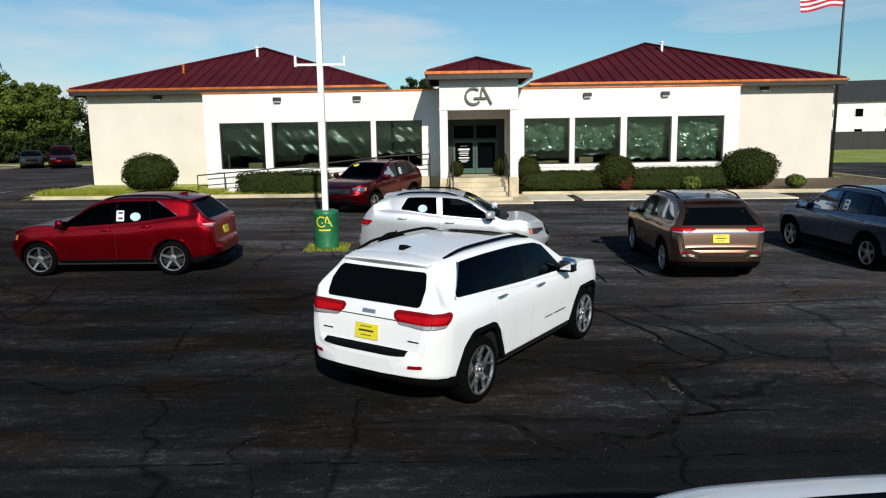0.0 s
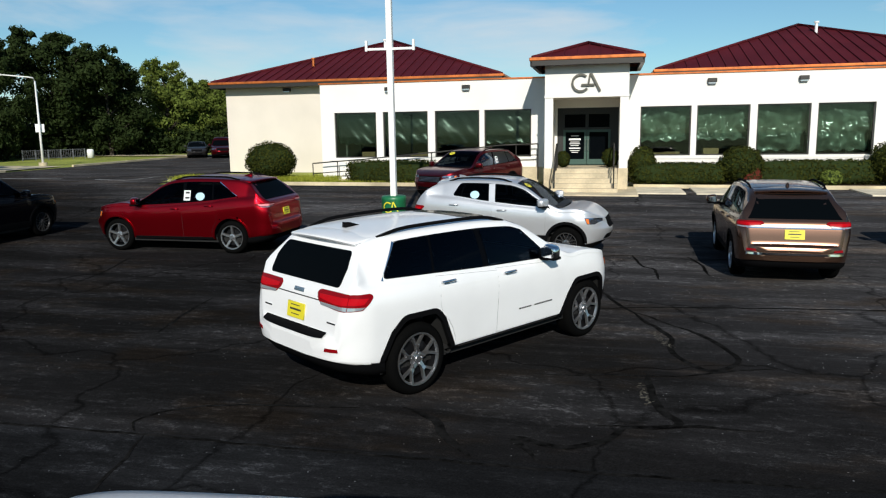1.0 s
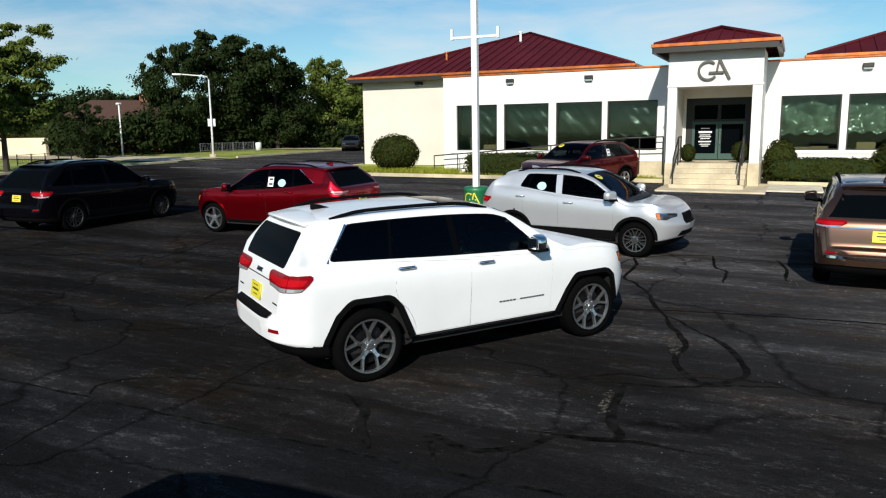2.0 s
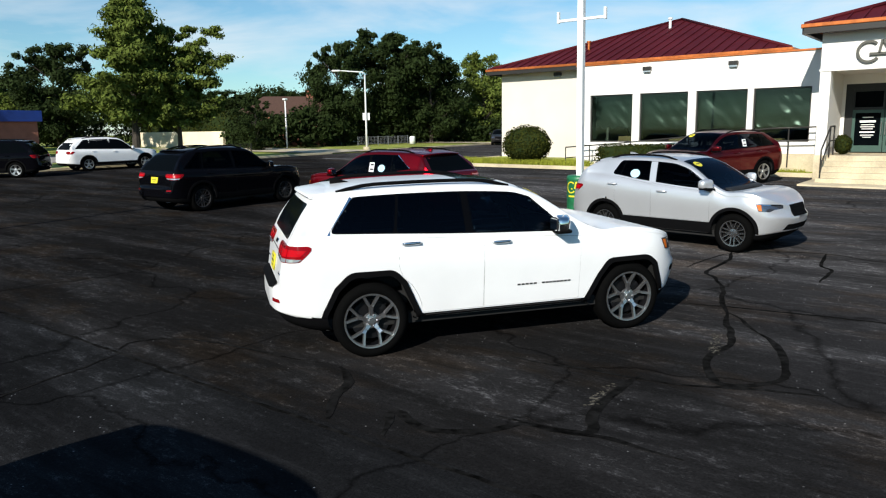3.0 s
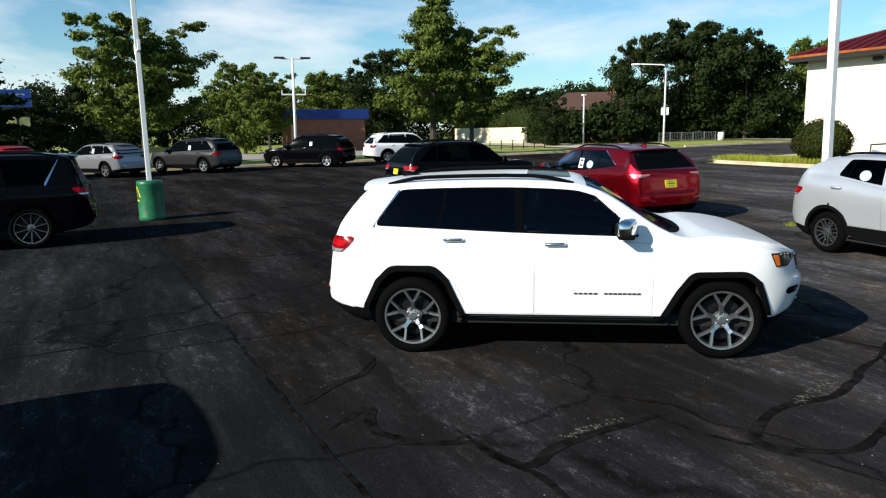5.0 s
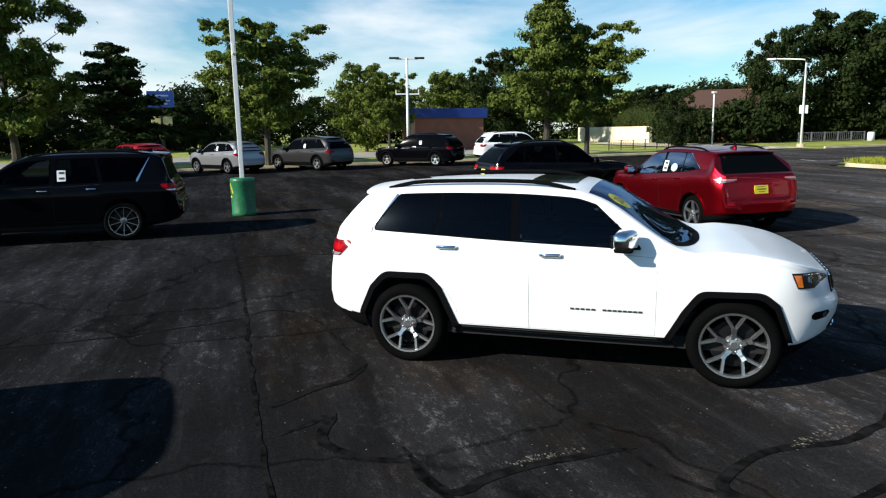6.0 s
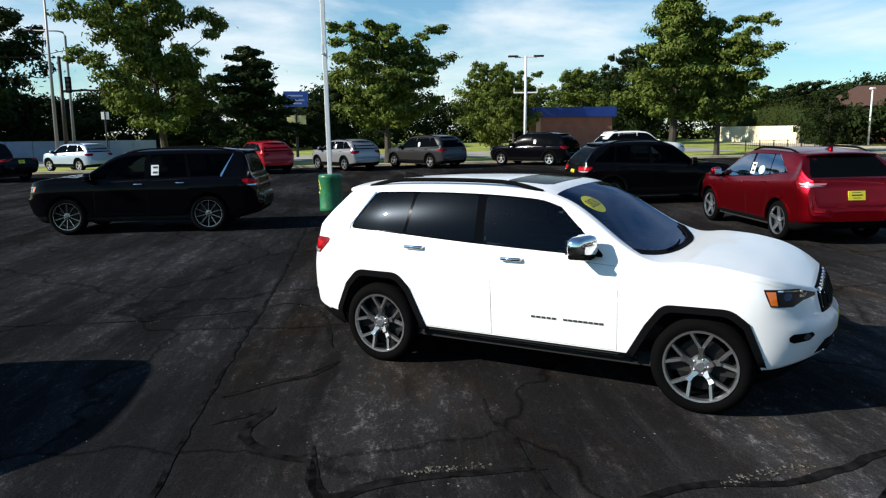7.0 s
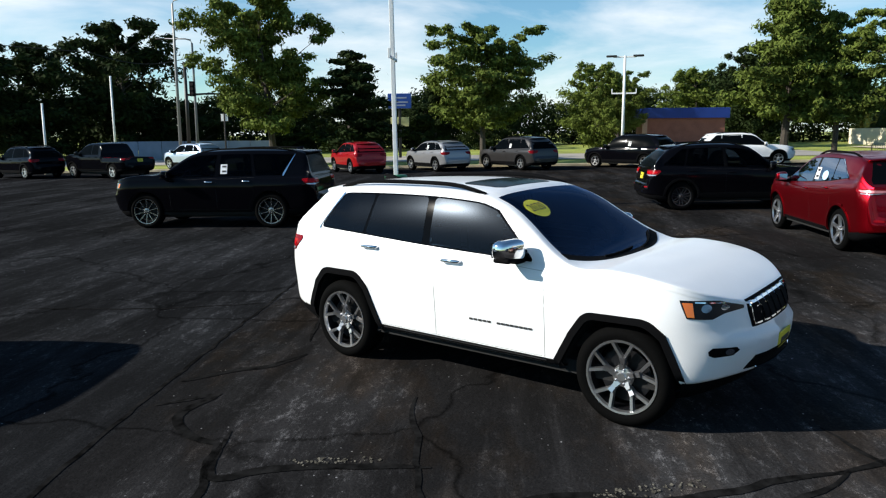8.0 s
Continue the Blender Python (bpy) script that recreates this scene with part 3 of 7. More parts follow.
def wheel_meshes(R, rim, style):
    key = (R, rim, style)
    if key in WHEELS:
        return WHEELS[key]
    w = 0.12
    bm = lathe(bmesh.new(), [(rim - 0.012, -w + 0.02), (rim + 0.012, -w + 0.006), (rim + 0.4 * (R - rim), -w - 0.006), (R - 0.035, -w + 0.004), (R - 0.008, -w + 0.03), (R, -w + 0.06), (R, w - 0.06), (R - 0.008, w - 0.03), (R - 0.035, w - 0.004), (rim + 0.4 * (R - rim), w + 0.006), (rim + 0.012, w - 0.006), (rim - 0.012, w - 0.02)], 48, "y")
    bmesh.ops.recalc_face_normals(bm, faces=bm.faces)
    tyre = bpy.data.meshes.new("tyre")
    bm.to_mesh(tyre)
    bm.free()
    tyre.materials.append(RUBBER)
    tyre.polygons.foreach_set("use_smooth", [True] * len(tyre.polygons))
    # barrel and brake disc, dark behind the spokes
    bm = lathe(bmesh.new(), [(rim, -w + 0.02), (rim - 0.02, -w + 0.05), (rim - 0.03, 0.02), (rim - 0.018, w - 0.03)], 40, "y")
    lathe(bm, [(0.001, 0.0), (rim * 0.72, 0.0), (rim * 0.72, 0.03), (0.001, 0.03)], 32, "y")
    hub = bpy.data.meshes.new("wheel")
    bm.to_mesh(hub)
    bm.free()
    hub.materials.append(ALLOYDARK)
    # rim face: lip ring, hub cap and spokes
    bm = lathe(bmesh.new(), [(rim + 0.004, w - 0.022), (rim + 0.002, w - 0.002), (rim - 0.014, w - 0.004), (rim - 0.022, w - 0.03)], 48, "y")
    lathe(bm, [(0.001, w - 0.012), (0.03, w - 0.012), (0.036, w - 0.02), (0.075, w - 0.026), (0.085, w - 0.05)], 24, "y")

    def spoke(a0, r0, a1, r1, w0, w1):
        p0, p1 = Vector((r0 * math.cos(a0), 0, r0 * math.sin(a0))), Vector((r1 * math.cos(a1), 0, r1 * math.sin(a1)))
        d = (p1 - p0).normalized()
        s = Vector((-d.z, 0, d.x))
        v = []
        for p, wd, y in ((p0, w0, w - 0.028), (p1, w1, w - 0.008)):
            for e, yy in ((-1, y - 0.03), (-0.7, y), (0.7, y), (1, y - 0.03)):
                v.append(bm.verts.new(p + s * wd * e + Vector((0, yy, 0))))
        for k in range(3):
            bm.faces.new((v[k], v[k + 1], v[k + 5], v[k + 4]))

    count = {"y5": 5, "twin5": 5, "multi": 10, "five": 5, "mesh": 7}[style]
    for i in range(count):
        a = 2 * math.pi * i / count + math.pi / 2
        if style == "y5":
            # stem that widens at the hub and forks into two straight arms
            spoke(a, 0.03, a, rim * 0.36, 0.042, 0.021)
            spoke(a, rim * 0.34, a, rim * 0.54, 0.021, 0.03)
            for s in (-1, 1):
                spoke(a + s * 0.05, rim * 0.48, a + s * 0.3, rim - 0.006, 0.015, 0.0165)
        elif style == "twin5":
            for s in (-1, 1):
                spoke(a + s * 0.2, 0.06, a + s * 0.13, rim - 0.01, 0.014, 0.018)
        elif style == "five":
            spoke(a, 0.05, a, rim - 0.01, 0.036, 0.03)
        elif style == "mesh":
            for s in (-1, 1):
                spoke(a, 0.06, a + s * 0.28, rim - 0.01, 0.011, 0.011)
        else:
            spoke(a, 0.06, a + 0.06, rim - 0.01, 0.011, 0.013)
    for i in range(5):
        a = 2 * math.pi * (i + 0.5) / 5
        bmesh.ops.create_uvsphere(bm, u_segments=8, v_segments=5, radius=0.011, matrix=Matrix.Translation((0.056 * math.cos(a), w - 0.022, 0.056 * math.sin(a))))
    bmesh.ops.recalc_face_normals(bm, faces=bm.faces)
    face = bpy.data.meshes.new("rim")
    bm.to_mesh(face)
    bm.free()
    face.materials.append(GUNMETAL if style in ("mesh", "multi") else ALLOY)
    WHEELS[key] = (hub, tyre, face)
    return WHEELS[key]


def window_poly(sh, x0b, x0t, x1b, x1t, bottom=0.03, top=0.045, n=10, round_rear=0.0):
    """Outline of a side window between the belt and the roof rail; x0 is its rear end, x1 its front end."""
    low = [(x0b + (x1b - x0b) * i / n, 0) for i in range(n + 1)]
    low = [(x, sh.levels(x)[1] + bottom) for x, _ in low]
    high = [x1t + (x0t - x1t) * i / n for i in range(n + 1)]
    high = [(x, max(sh.levels(x)[2] - top, sh.levels(x)[1] + bottom + 0.004)) for x in high]
    return rounded(low + high, round_rear or 0.035)


def rounded(poly, r):
    """Cuts the sharp corners of an outline to arcs."""
    out = []
    n = len(poly)
    for i in range(n):
        p, a, b = (np.array(poly[k % n], float) for k in (i, i - 1, i + 1))
        u, v = a - p, b - p
        lu, lv = np.linalg.norm(u), np.linalg.norm(v)
        if lu < 1e-6 or lv < 1e-6:
            continue
        turn = math.pi - math.acos(max(-1.0, min(1.0, float(u @ v) / (lu * lv))))
        if turn < 0.6:
            out.append(tuple(p))
            continue
        s, e = p + u / lu * min(r, lu * 0.9), p + v / lv * min(r, lv * 0.9)
        for k in range(6):
            t = k / 5
            out.append(tuple((1 - t) ** 2 * s + 2 * t * (1 - t) * p + t * t * e))
    return out


SUV = dict(W=1.86, H=1.68, wb=2.75, xr=-2.33, xf=2.3, xg=-2.12, zg=1.1, ztail=1.02, xrt=-1.66, xm=-0.5, xwt=0.18, xc=1.1, zc=1.09, zh=0.96, zb_rear=1.17, zb_front=1.02, zlow=0.3, draw=0.9, sag=0.1, dome=0.09, glass=(CABINGLASS, PRIVACYGLASS, CABINGLASS), kf=0.32, kr=0.19, tumble=0.33, R=0.362, rim=0.245, gap=0.05,
           style="twin5", clad=0.16, wins=((-2.0, -1.66, -1.3, -1.2), (-1.24, -1.14, -0.36, -0.4), (-0.28, -0.32, 0.95, 0.55)), doors=((-1.28, -0.33), (-0.32, 0.82)), rails=True, arch=0.05, pick=False)


def vehicle(name, c, m, paint_mat, label, category="car", near=True, rim_mat=None, plate=True, tail=REDLENS, sticker=False):
    """A whole car as one thing: shell, glass, lamps, trim, doors and wheels as its parts. x forward, z up."""
    own = c
    c = {**SUV, **c}
    xr, ra = c["xr"], -c["wb"] / 2
    if "xrt" not in own:
        # fastback tail: the roof ends well ahead of the rear bumper, the last window tapers
        c["xrt"], c["xg"] = xr + 0.74, xr + 0.17
    if "wins" not in own:
        c["wins"] = ((xr + 0.46, xr + 0.95, ra + 0.06, ra + 0.15), (ra + 0.1, ra + 0.19, -0.36, -0.4), (-0.28, -0.32, 0.95, 0.55))
        c["doors"] = ((ra + 0.12, -0.33), (-0.32, 0.82))
    c["sub"] = 3 if near else 2
    sh = Shell(c)
    car = thing(name, m, label, category, "parked cars")
    cell = 0.07 if near else 0.14

    def put(nm, vf, material, parent=car, lab="", smooth=True):
        return link_mesh(nm, vf[0], vf[1], material, parent, lab, smooth)

    body = put("body", body_mesh(sh, c, 0.035 if near else 0.07, near), paint_mat)
    if near:
        cabin(car, sh, c)
    hw = c["W"] / 2
    put("underbody", both(*[(lambda b: ([v.co.copy() for v in b.verts], [[v.index for v in f.verts] for f in b.faces]))(q) for q in [indexed(box_bm(c["xr"] + 0.65, -hw + 0.35, 0.24, c["xf"] - 0.75, hw - 0.35, 0.55))] + [indexed(box_bm(c["xr"] + 0.5, -hw + 0.12, c["zlow"] - 0.06, c["xf"] - 0.6, hw - 0.12, c["zlow"] + 0.05))]]), DARK, smooth=False)
    # wheel wells
    for ax in (-c["wb"] / 2, c["wb"] / 2):
        for s in (1, -1):
            bm = bmesh.new()
            r = c["R"] + c["gap"] + 0.004
            rings = []
            if c.get("arches"):
                rim_ = arch_poly(c, math.copysign(1, ax), 0.047)[::-1]
            else:
                rim_ = [(ax + r * math.cos(a), c["R"] + 0.015 + r * math.sin(a)) for a in (math.pi * (k / 20 * 1.04 - 0.02) for k in range(21))]
            for depth_ in (0.03, 0.42):
                rings.append([bm.verts.new((x, s * (min(sh.wide(x, max(z, c["zlow"] + 0.06)), hw) - depth_), z)) for x, z in rim_])
            for k in range(len(rim_) - 1):
                bm.faces.new((rings[0][k], rings[0][k + 1], rings[1][k + 1], rings[1][k]))
            bm.faces.new(rings[1])
            part("wheel_well", bm, DARK, car)
    # cladding: arch trims and sills
    for s in (1, -1):
        for ax in (-c["wb"] / 2, c["wb"] / 2):
            if c.get("arches"):
                outer, inner = arch_poly(c, math.copysign(1, ax)), arch_poly(c, math.copysign(1, ax), 0.055)
                put("arch_trim", side_patch(sh, outer + inner[::-1], s, 0.014, cell=0.05, depth=0.05), BLACKPLASTIC)
            elif c["arch"]:
                r0, r1 = c["R"] + c["gap"] - 0.006, c["R"] + c["gap"] + c["arch"]
                cz = c["R"] + 0.015
                arc = [(-0.09 + (1.18) * k / 26) * math.pi for k in range(27)]
                poly = [(ax + r1 * math.cos(a), max(cz + r1 * math.sin(a), c["zlow"] + 0.01)) for a in arc] + [(ax + r0 * math.cos(a), max(cz + r0 * math.sin(a), c["zlow"] + 0.01)) for a in arc[::-1]]
                poly = [(min(max(x, c["xr"] + 0.03), c["xf"] - 0.03), z) for x, z in poly]
                put("arch_trim", side_patch(sh, poly, s, 0.012, cell=0.06, depth=0.03), BLACKPLASTIC if c["clad"] and not c.get("arch_paint") else paint_mat)
        if c["clad"]:
            r1 = c["R"] + c["gap"] + 0.02
            a, b = -c["wb"] / 2 + r1, c["wb"] / 2 - r1
            put("sill_trim", side_patch(sh, [(a - 0.02, c["zlow"] + 0.012), (b + 0.02, c["zlow"] + 0.012), (b, c["zlow"] + c["clad"]), (a, c["zlow"] + c["clad"])], s, 0.01, cell=0.12, depth=0.02), BLACKPLASTIC)
    # doors with seams round them
    for s in (1, -1):
        for i, (x0, x1) in enumerate(c["doors"]):
            zlo = c["zlow"] + (c["clad"] or 0.05) + 0.012
            ra = c["R"] + c["gap"] + 0.06
            cz = c["R"] + 0.015
            pts = []
            zs = [zlo + (sh.levels(x0)[1] - 0.012 - zlo) * k / 8 for k in range(9)]
            left = []
            for z in zs:
                x = x0
                if i == 0:
                    d = ra * ra - (z - cz) ** 2
                    if d > 0:
                        x = max(x, -c["wb"] / 2 + math.sqrt(d))
                left.append((x, z))
            right = [(x1, zlo), (x1 + 0.01, sh.levels(x1)[1] - 0.035)]
            pts = right + left[::-1]
            door = put("door", side_patch(sh, pts, s, 0.0022, cell=0.1 if near else 0.2, depth=0.006), paint_mat)
            if near:
                mx, mz = sum(p[0] for p in pts) / len(pts), sum(p[1] for p in pts) / len(pts)
                wider = [(x + math.copysign(0.002, x - mx), z + math.copysign(0.002, z - mz)) for x, z in pts]
                put("door_seam", side_patch(sh, wider, s, 0.0008, cell=0.1, depth=0.002), SEAM, door)
            hx, hz = c["handles"][i] if c.get("handles") else (x0 + 0.17, sh.levels(x0 + 0.17)[1] - 0.095)
            y = sh.wide(hx, hz)
            bm = tube(bmesh.new(), [(hx - 0.1, s * (y + 0.005), hz - 0.004), (hx - 0.08, s * (y + 0.034), hz), (hx + 0.08, s * (y + 0.034), hz + 0.002), (hx + 0.1, s * (y + 0.005), hz)], [0.012, 0.016, 0.016, 0.012], 8)
            part("door_handle", bm, c.get("handle", paint_mat), door, "", True)
    # glass
    for s in (1, -1):
        first, last = c["wins"][0], c["wins"][-1]
        sheet_v, sheet_f = side_patch(sh, window_poly(sh, first[0] - 0.025, first[1] - 0.015, last[2] + 0.02, last[3] + 0.02, 0.018, 0.032, 24, 0.07), s, 0.001, cell=0.025 if near else cell, depth=0.004)
        if near:
            holes = [window_poly(sh, a + 0.015, b + 0.015, p - 0.015, q - 0.015, 0.042, 0.057) for a, b, p, q in c["wins"]]
            sheet_f = [f for f in sheet_f if not any(within(h, sum(sheet_v[k][0] for k in f) / len(f), sum(sheet_v[k][2] for k in f) / len(f)) for h in holes)]
        put("window_surround", (sheet_v, sheet_f), GLOSSBLACK)
        for w in c["wins"]:
            put("side_window", side_patch(sh, window_poly(sh, *w), s, 0.003, cell=cell), CARGLASS if not near else c["glass"][0 if w is c["wins"][-1] else 1])
        if c.get("pillar"):
            a, b = c["pillar"]
            zt = sh.levels(a)[2] - 0.04
            put("door_pillar", side_patch(sh, [(a, sh.levels(a)[1] + 0.01), (b, sh.levels(b)[1] + 0.01), (b - 0.02, zt), (a - 0.02, zt)], s, 0.006, cell=0.05, depth=0.006), paint_mat)
        if c.get("chrome_tip"):
            # bright strip round the rear point of the window line
            w = c["wins"][0]
            zz = (sh.levels(w[0])[1] + 0.03, sh.levels(w[1])[2] - 0.04)
            put("window_moulding", side_patch(sh, [(w[0] - 0.045, zz[0] - 0.02), (w[0] - 0.02, zz[0] - 0.025), (w[0] - 0.015, zz[0] + 0.02), (w[1] - 0.01, zz[1]), (w[1] - 0.03, zz[1] + 0.012)], s, 0.009, cell=0.06, depth=0.008), CHROME)
        if c.get("chrome_line"):
            x0, x1 = c["wins"][0][0] - 0.02, c["wins"][-1][2]
            n = 30
            line = [(x0 + (x1 - x0) * k / n) for k in range(n + 1)]
            low = [(x, sh.levels(x)[1] + 0.012) for x in line]
            up = [(x, sh.levels(x)[1] + 0.022) for x in line[::-1]]
            put("window_moulding", side_patch(sh, low + up, s, 0.008, cell=0.3, depth=0.01), CHROME)
    def rail_y(x):
        return sh.wide(x, sh.levels(x)[2]) - 0.075
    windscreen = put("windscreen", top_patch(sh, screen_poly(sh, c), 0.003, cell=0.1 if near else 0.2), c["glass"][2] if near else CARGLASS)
    if not c["pick"]:
        z0, z1 = c["zg"] + 0.03, c["H"] - 0.145
        zz = [z0 + (z1 - z0) * k / 5 for k in range(6)]

        def rear_y(z):
            x = sh.end(0.0, z, False) + 0.09
            return min(sh.wide(x, z), sh.wide(x + 0.12, z)) - 0.11 if z < sh.levels(x)[2] else rail_y(x) - 0.03
        rw = [(rear_y(z), z) for z in zz] + [(-rear_y(z), z) for z in zz[::-1]]
        if c.get("rear_glass"):
            rw = rounded([(sy * y, z) for sy, seq in ((1, c["rear_glass"]), (-1, c["rear_glass"][::-1])) for y, z in seq], 0.05)
        put("rear_window", end_patch(sh, rw, False, 0.004, cell=0.1 if near else 0.2), CARGLASS)
        # spoiler over the rear window
        yw = sh.wide(c["xrt"], c["H"] - 0.12) - 0.03
        bm = bmesh.new()
        tip = c.get("tip", c["xrt"] - 0.16)
        for k in range(12):
            box(bm, tip, -yw + yw * k / 6, c["H"] - 0.135, c["xrt"] + 0.16, -yw + yw * (k + 1) / 6, c["H"] - 0.075)
        bmesh.ops.remove_doubles(bm, verts=bm.verts, dist=0.0005)
        bmesh.ops.delete(bm, geom=[f for f in bm.faces if abs(f.normal.y) > 0.9 and abs(f.calc_center_median().y) < yw - 0.01], context="FACES_ONLY")
        bmesh.ops.bevel(bm, geom=[e for e in bm.edges if len(e.link_faces) == 2 and e.calc_face_angle(0) > 0.8], offset=0.02, segments=3, affect="EDGES", profile=0.5)
        for v in bm.verts:
            u = (v.co.x - tip) / (c["xrt"] + 0.16 - tip)
            v.co.z += 0.035 * u - 0.03 * (v.co.y / yw) ** 2 + (0.025 * (1 - u) if v.co.z < c["H"] - 0.105 else 0.0)
            v.co.x += 0.07 * (v.co.y / yw) ** 2 * (1 - u)
        part("spoiler", bm, paint_mat, car, "", True)
        # brake lamp strip, plate, wiper
    # tail lamps: round the rear corners
    tz0, tz1 = c.get("tailz", (c["ztail"] - 0.12, c["ztail"] + 0.04))
    for s in (1, -1):
        yo = sh.plan(c["xr"] + 0.12)
        xr, zm = c["xr"], (tz0 + tz1) / 2
        li = c.get("lamp_in", 0.5) * c["W"] / 1.94
        back = rounded([(s * (li + 0.09), tz0 + 0.028), (s * (li + 0.02), zm), (s * li, tz1 - 0.035), (s * (li + 0.04), tz1 - 0.004), (s * (yo - 0.15), tz1), (s * (yo + 0.005), tz1), (s * (yo + 0.005), tz0), (s * (yo - 0.15), tz0 + 0.008)], 0.02)
        wrap = [(xr + 0.125, tz0), (xr + 0.26, tz0 + 0.015), (xr + 0.33, zm - 0.01), (xr + 0.38, tz1 - 0.045), (xr + 0.385, tz1 - 0.02), (xr + 0.36, tz1 - 0.005), (xr + 0.125, tz1)]
        taillight = put("taillight", both(end_patch(sh, back, False, 0.01, cell=0.03, depth=0.03), side_patch(sh, wrap, s, 0.008, cell=0.03, depth=0.03)), tail)
        if near:
            f = (tz1 - tz0) / 0.17
            core = [(s * (li + 0.06), zm + 0.0), (s * (li + 0.05), tz1 - 0.045 * f), (s * (yo + 0.003), tz1 - 0.035 * f), (s * (yo + 0.003), tz0 + 0.065 * f), (s * (yo - 0.16), tz0 + 0.06 * f)]
            put("lamp_core", both(end_patch(sh, core, False, 0.0125, cell=0.03, depth=0.004), side_patch(sh, [(xr + 0.13, tz0 + 0.065 * f), (xr + 0.27, tz0 + 0.07 * f), (xr + 0.33, tz1 - 0.045 * f), (xr + 0.13, tz1 - 0.035 * f)], s, 0.0105, cell=0.03, depth=0.004)), c.get("core", REDGLOW), taillight)
            put("reverse_lens", both(end_patch(sh, [(s * (li + 0.1), tz0 + 0.024), (s * (li + 0.08), tz0 + 0.05 * f), (s * (yo + 0.003), tz0 + 0.045 * f), (s * (yo + 0.003), tz0 + 0.008)], False, 0.014, cell=0.03, depth=0.006), side_patch(sh, [(xr + 0.13, tz0 + 0.008), (xr + 0.25, tz0 + 0.02 * f), (xr + 0.285, tz0 + 0.045 * f), (xr + 0.13, tz0 + 0.042 * f)], s, 0.012, cell=0.03, depth=0.006)), CLEARLENS, taillight)
            put("rear_reflector", end_patch(sh, [(s * (yo - 0.22), 0.6), (s * (yo - 0.21), 0.636), (s * (yo - 0.07), 0.64), (s * (yo - 0.07), 0.604)], False, 0.008, cell=0.03), REDLENS)
        hz = c.get("lampz", c["zh"] - 0.13)
        yf = sh.plan(c["xf"] - 0.1)
        xf = c["xf"]
        poly = [(xf - 0.45, hz + 0.03), (xf - 0.41, hz - 0.05), (xf - 0.24, hz - 0.06), (xf - 0.17, hz - 0.025), (xf - 0.085, hz - 0.01), (xf - 0.085, hz + 0.055), (xf - 0.2, hz + 0.065), (xf - 0.47, hz + 0.075)]
        headlight = put("headlight", side_patch(sh, poly, s, 0.006, cell=0.03 if near else 0.06, depth=0.03), c.get("lens", LAMPGLASS))
        if near:
            for x, r in ((xf - 0.28, 0.034), (xf - 0.17, 0.024)):
                put("lamp_projector", side_patch(sh, ellipse(x, hz + 0.016, r, r * 0.85, 14), s, 0.01, cell=0.03, depth=0.004), LAMPGLASS, headlight)
            put("lamp_strip", side_patch(sh, [(xf - 0.36, hz + 0.056), (xf - 0.36, hz + 0.066), (xf - 0.1, hz + 0.045), (xf - 0.1, hz + 0.035)], s, 0.01, cell=0.04, depth=0.004), CHROME, headlight)
            put("side_marker", side_patch(sh, [(xf - 0.435, hz + 0.03), (xf - 0.405, hz - 0.038), (xf - 0.355, hz - 0.042), (xf - 0.375, hz + 0.056), (xf - 0.45, hz + 0.06)], s, 0.011, cell=0.04, depth=0.004), AMBER, headlight)
    # grille, lower bumper trims
    g1 = c.get("grillez", c["zh"] - 0.09)
    g0 = g1 - 0.21
    yf = c["W"] * c.get("mouth", 0.245)
    grille = put("grille", end_patch(sh, [(-yf, g0 + 0.02), (-yf - 0.02, g1), (yf + 0.02, g1), (yf, g0 + 0.02)], True, 0.008, cell=0.08), BLACKPLASTIC)
    if near:
        if c.get("slots"):
            for k in range(7):
                y = (k - 3) * yf * 0.285
                put("grille_ring", end_patch(sh, [(y - 0.05, g0 + 0.035), (y - 0.058, g1 - 0.015), (y + 0.058, g1 - 0.015), (y + 0.05, g0 + 0.035)], True, 0.014, cell=0.05), CHROME, grille)
                put("grille_slot", end_patch(sh, [(y - 0.04, g0 + 0.048), (y - 0.047, g1 - 0.03), (y + 0.047, g1 - 0.03), (y + 0.04, g0 + 0.048)], True, 0.019, cell=0.05), BLACKPLASTIC, grille)
        else:
            for k in range(4):
                z = g0 + 0.05 + k * (g1 - g0 - 0.06) / 4
                put("grille_bar", end_patch(sh, [(-yf + 0.02, z), (-yf + 0.02, z + 0.012), (yf - 0.02, z + 0.012), (yf - 0.02, z)], True, 0.016, cell=0.06), c.get("bars", GUNMETAL), grille)
    yb = c["W"] * 0.3
    put("front_bumper_trim", end_patch(sh, [(-yb + 0.04, c["zlow"] + 0.12), (-yb + 0.1, c["zlow"] + 0.22), (yb - 0.1, c["zlow"] + 0.22), (yb - 0.04, c["zlow"] + 0.12)], True, 0.006, cell=0.06), BLACKPLASTIC)
    # dark valances below the bumpers
    for name_, end, sgn, span in (("rear_valance", c["xr"], 1, c["xr"] * -1 - c["wb"] / 2 - c["R"] - c["gap"]), ("front_valance", c["xf"], -1, c["xf"] - c["wb"] / 2 - c["R"] - c["gap"])):
        ds = [span, span * 0.75, span * 0.5, 0.2, 0.12, 0.06, 0.025, 0.006]
        ring = [(end + sgn * d, sh.plan(end + sgn * d)) for d in ds]
        ring += [(x, -y) for x, y in ring[::-1]]
        rows = []
        for f, drop in ((0.03, -0.03), (0.045, 0.05), (0.1, 0.13), (0.22, 0.145)):
            rows.append([(x + sgn * f, y - math.copysign(min(f, abs(y)), y), max(sh.low(x) - drop, 0.22)) for x, y in ring])
        verts = [sh.nose(Vector(p)) for row in rows for p in row]
        m_ = len(ring)
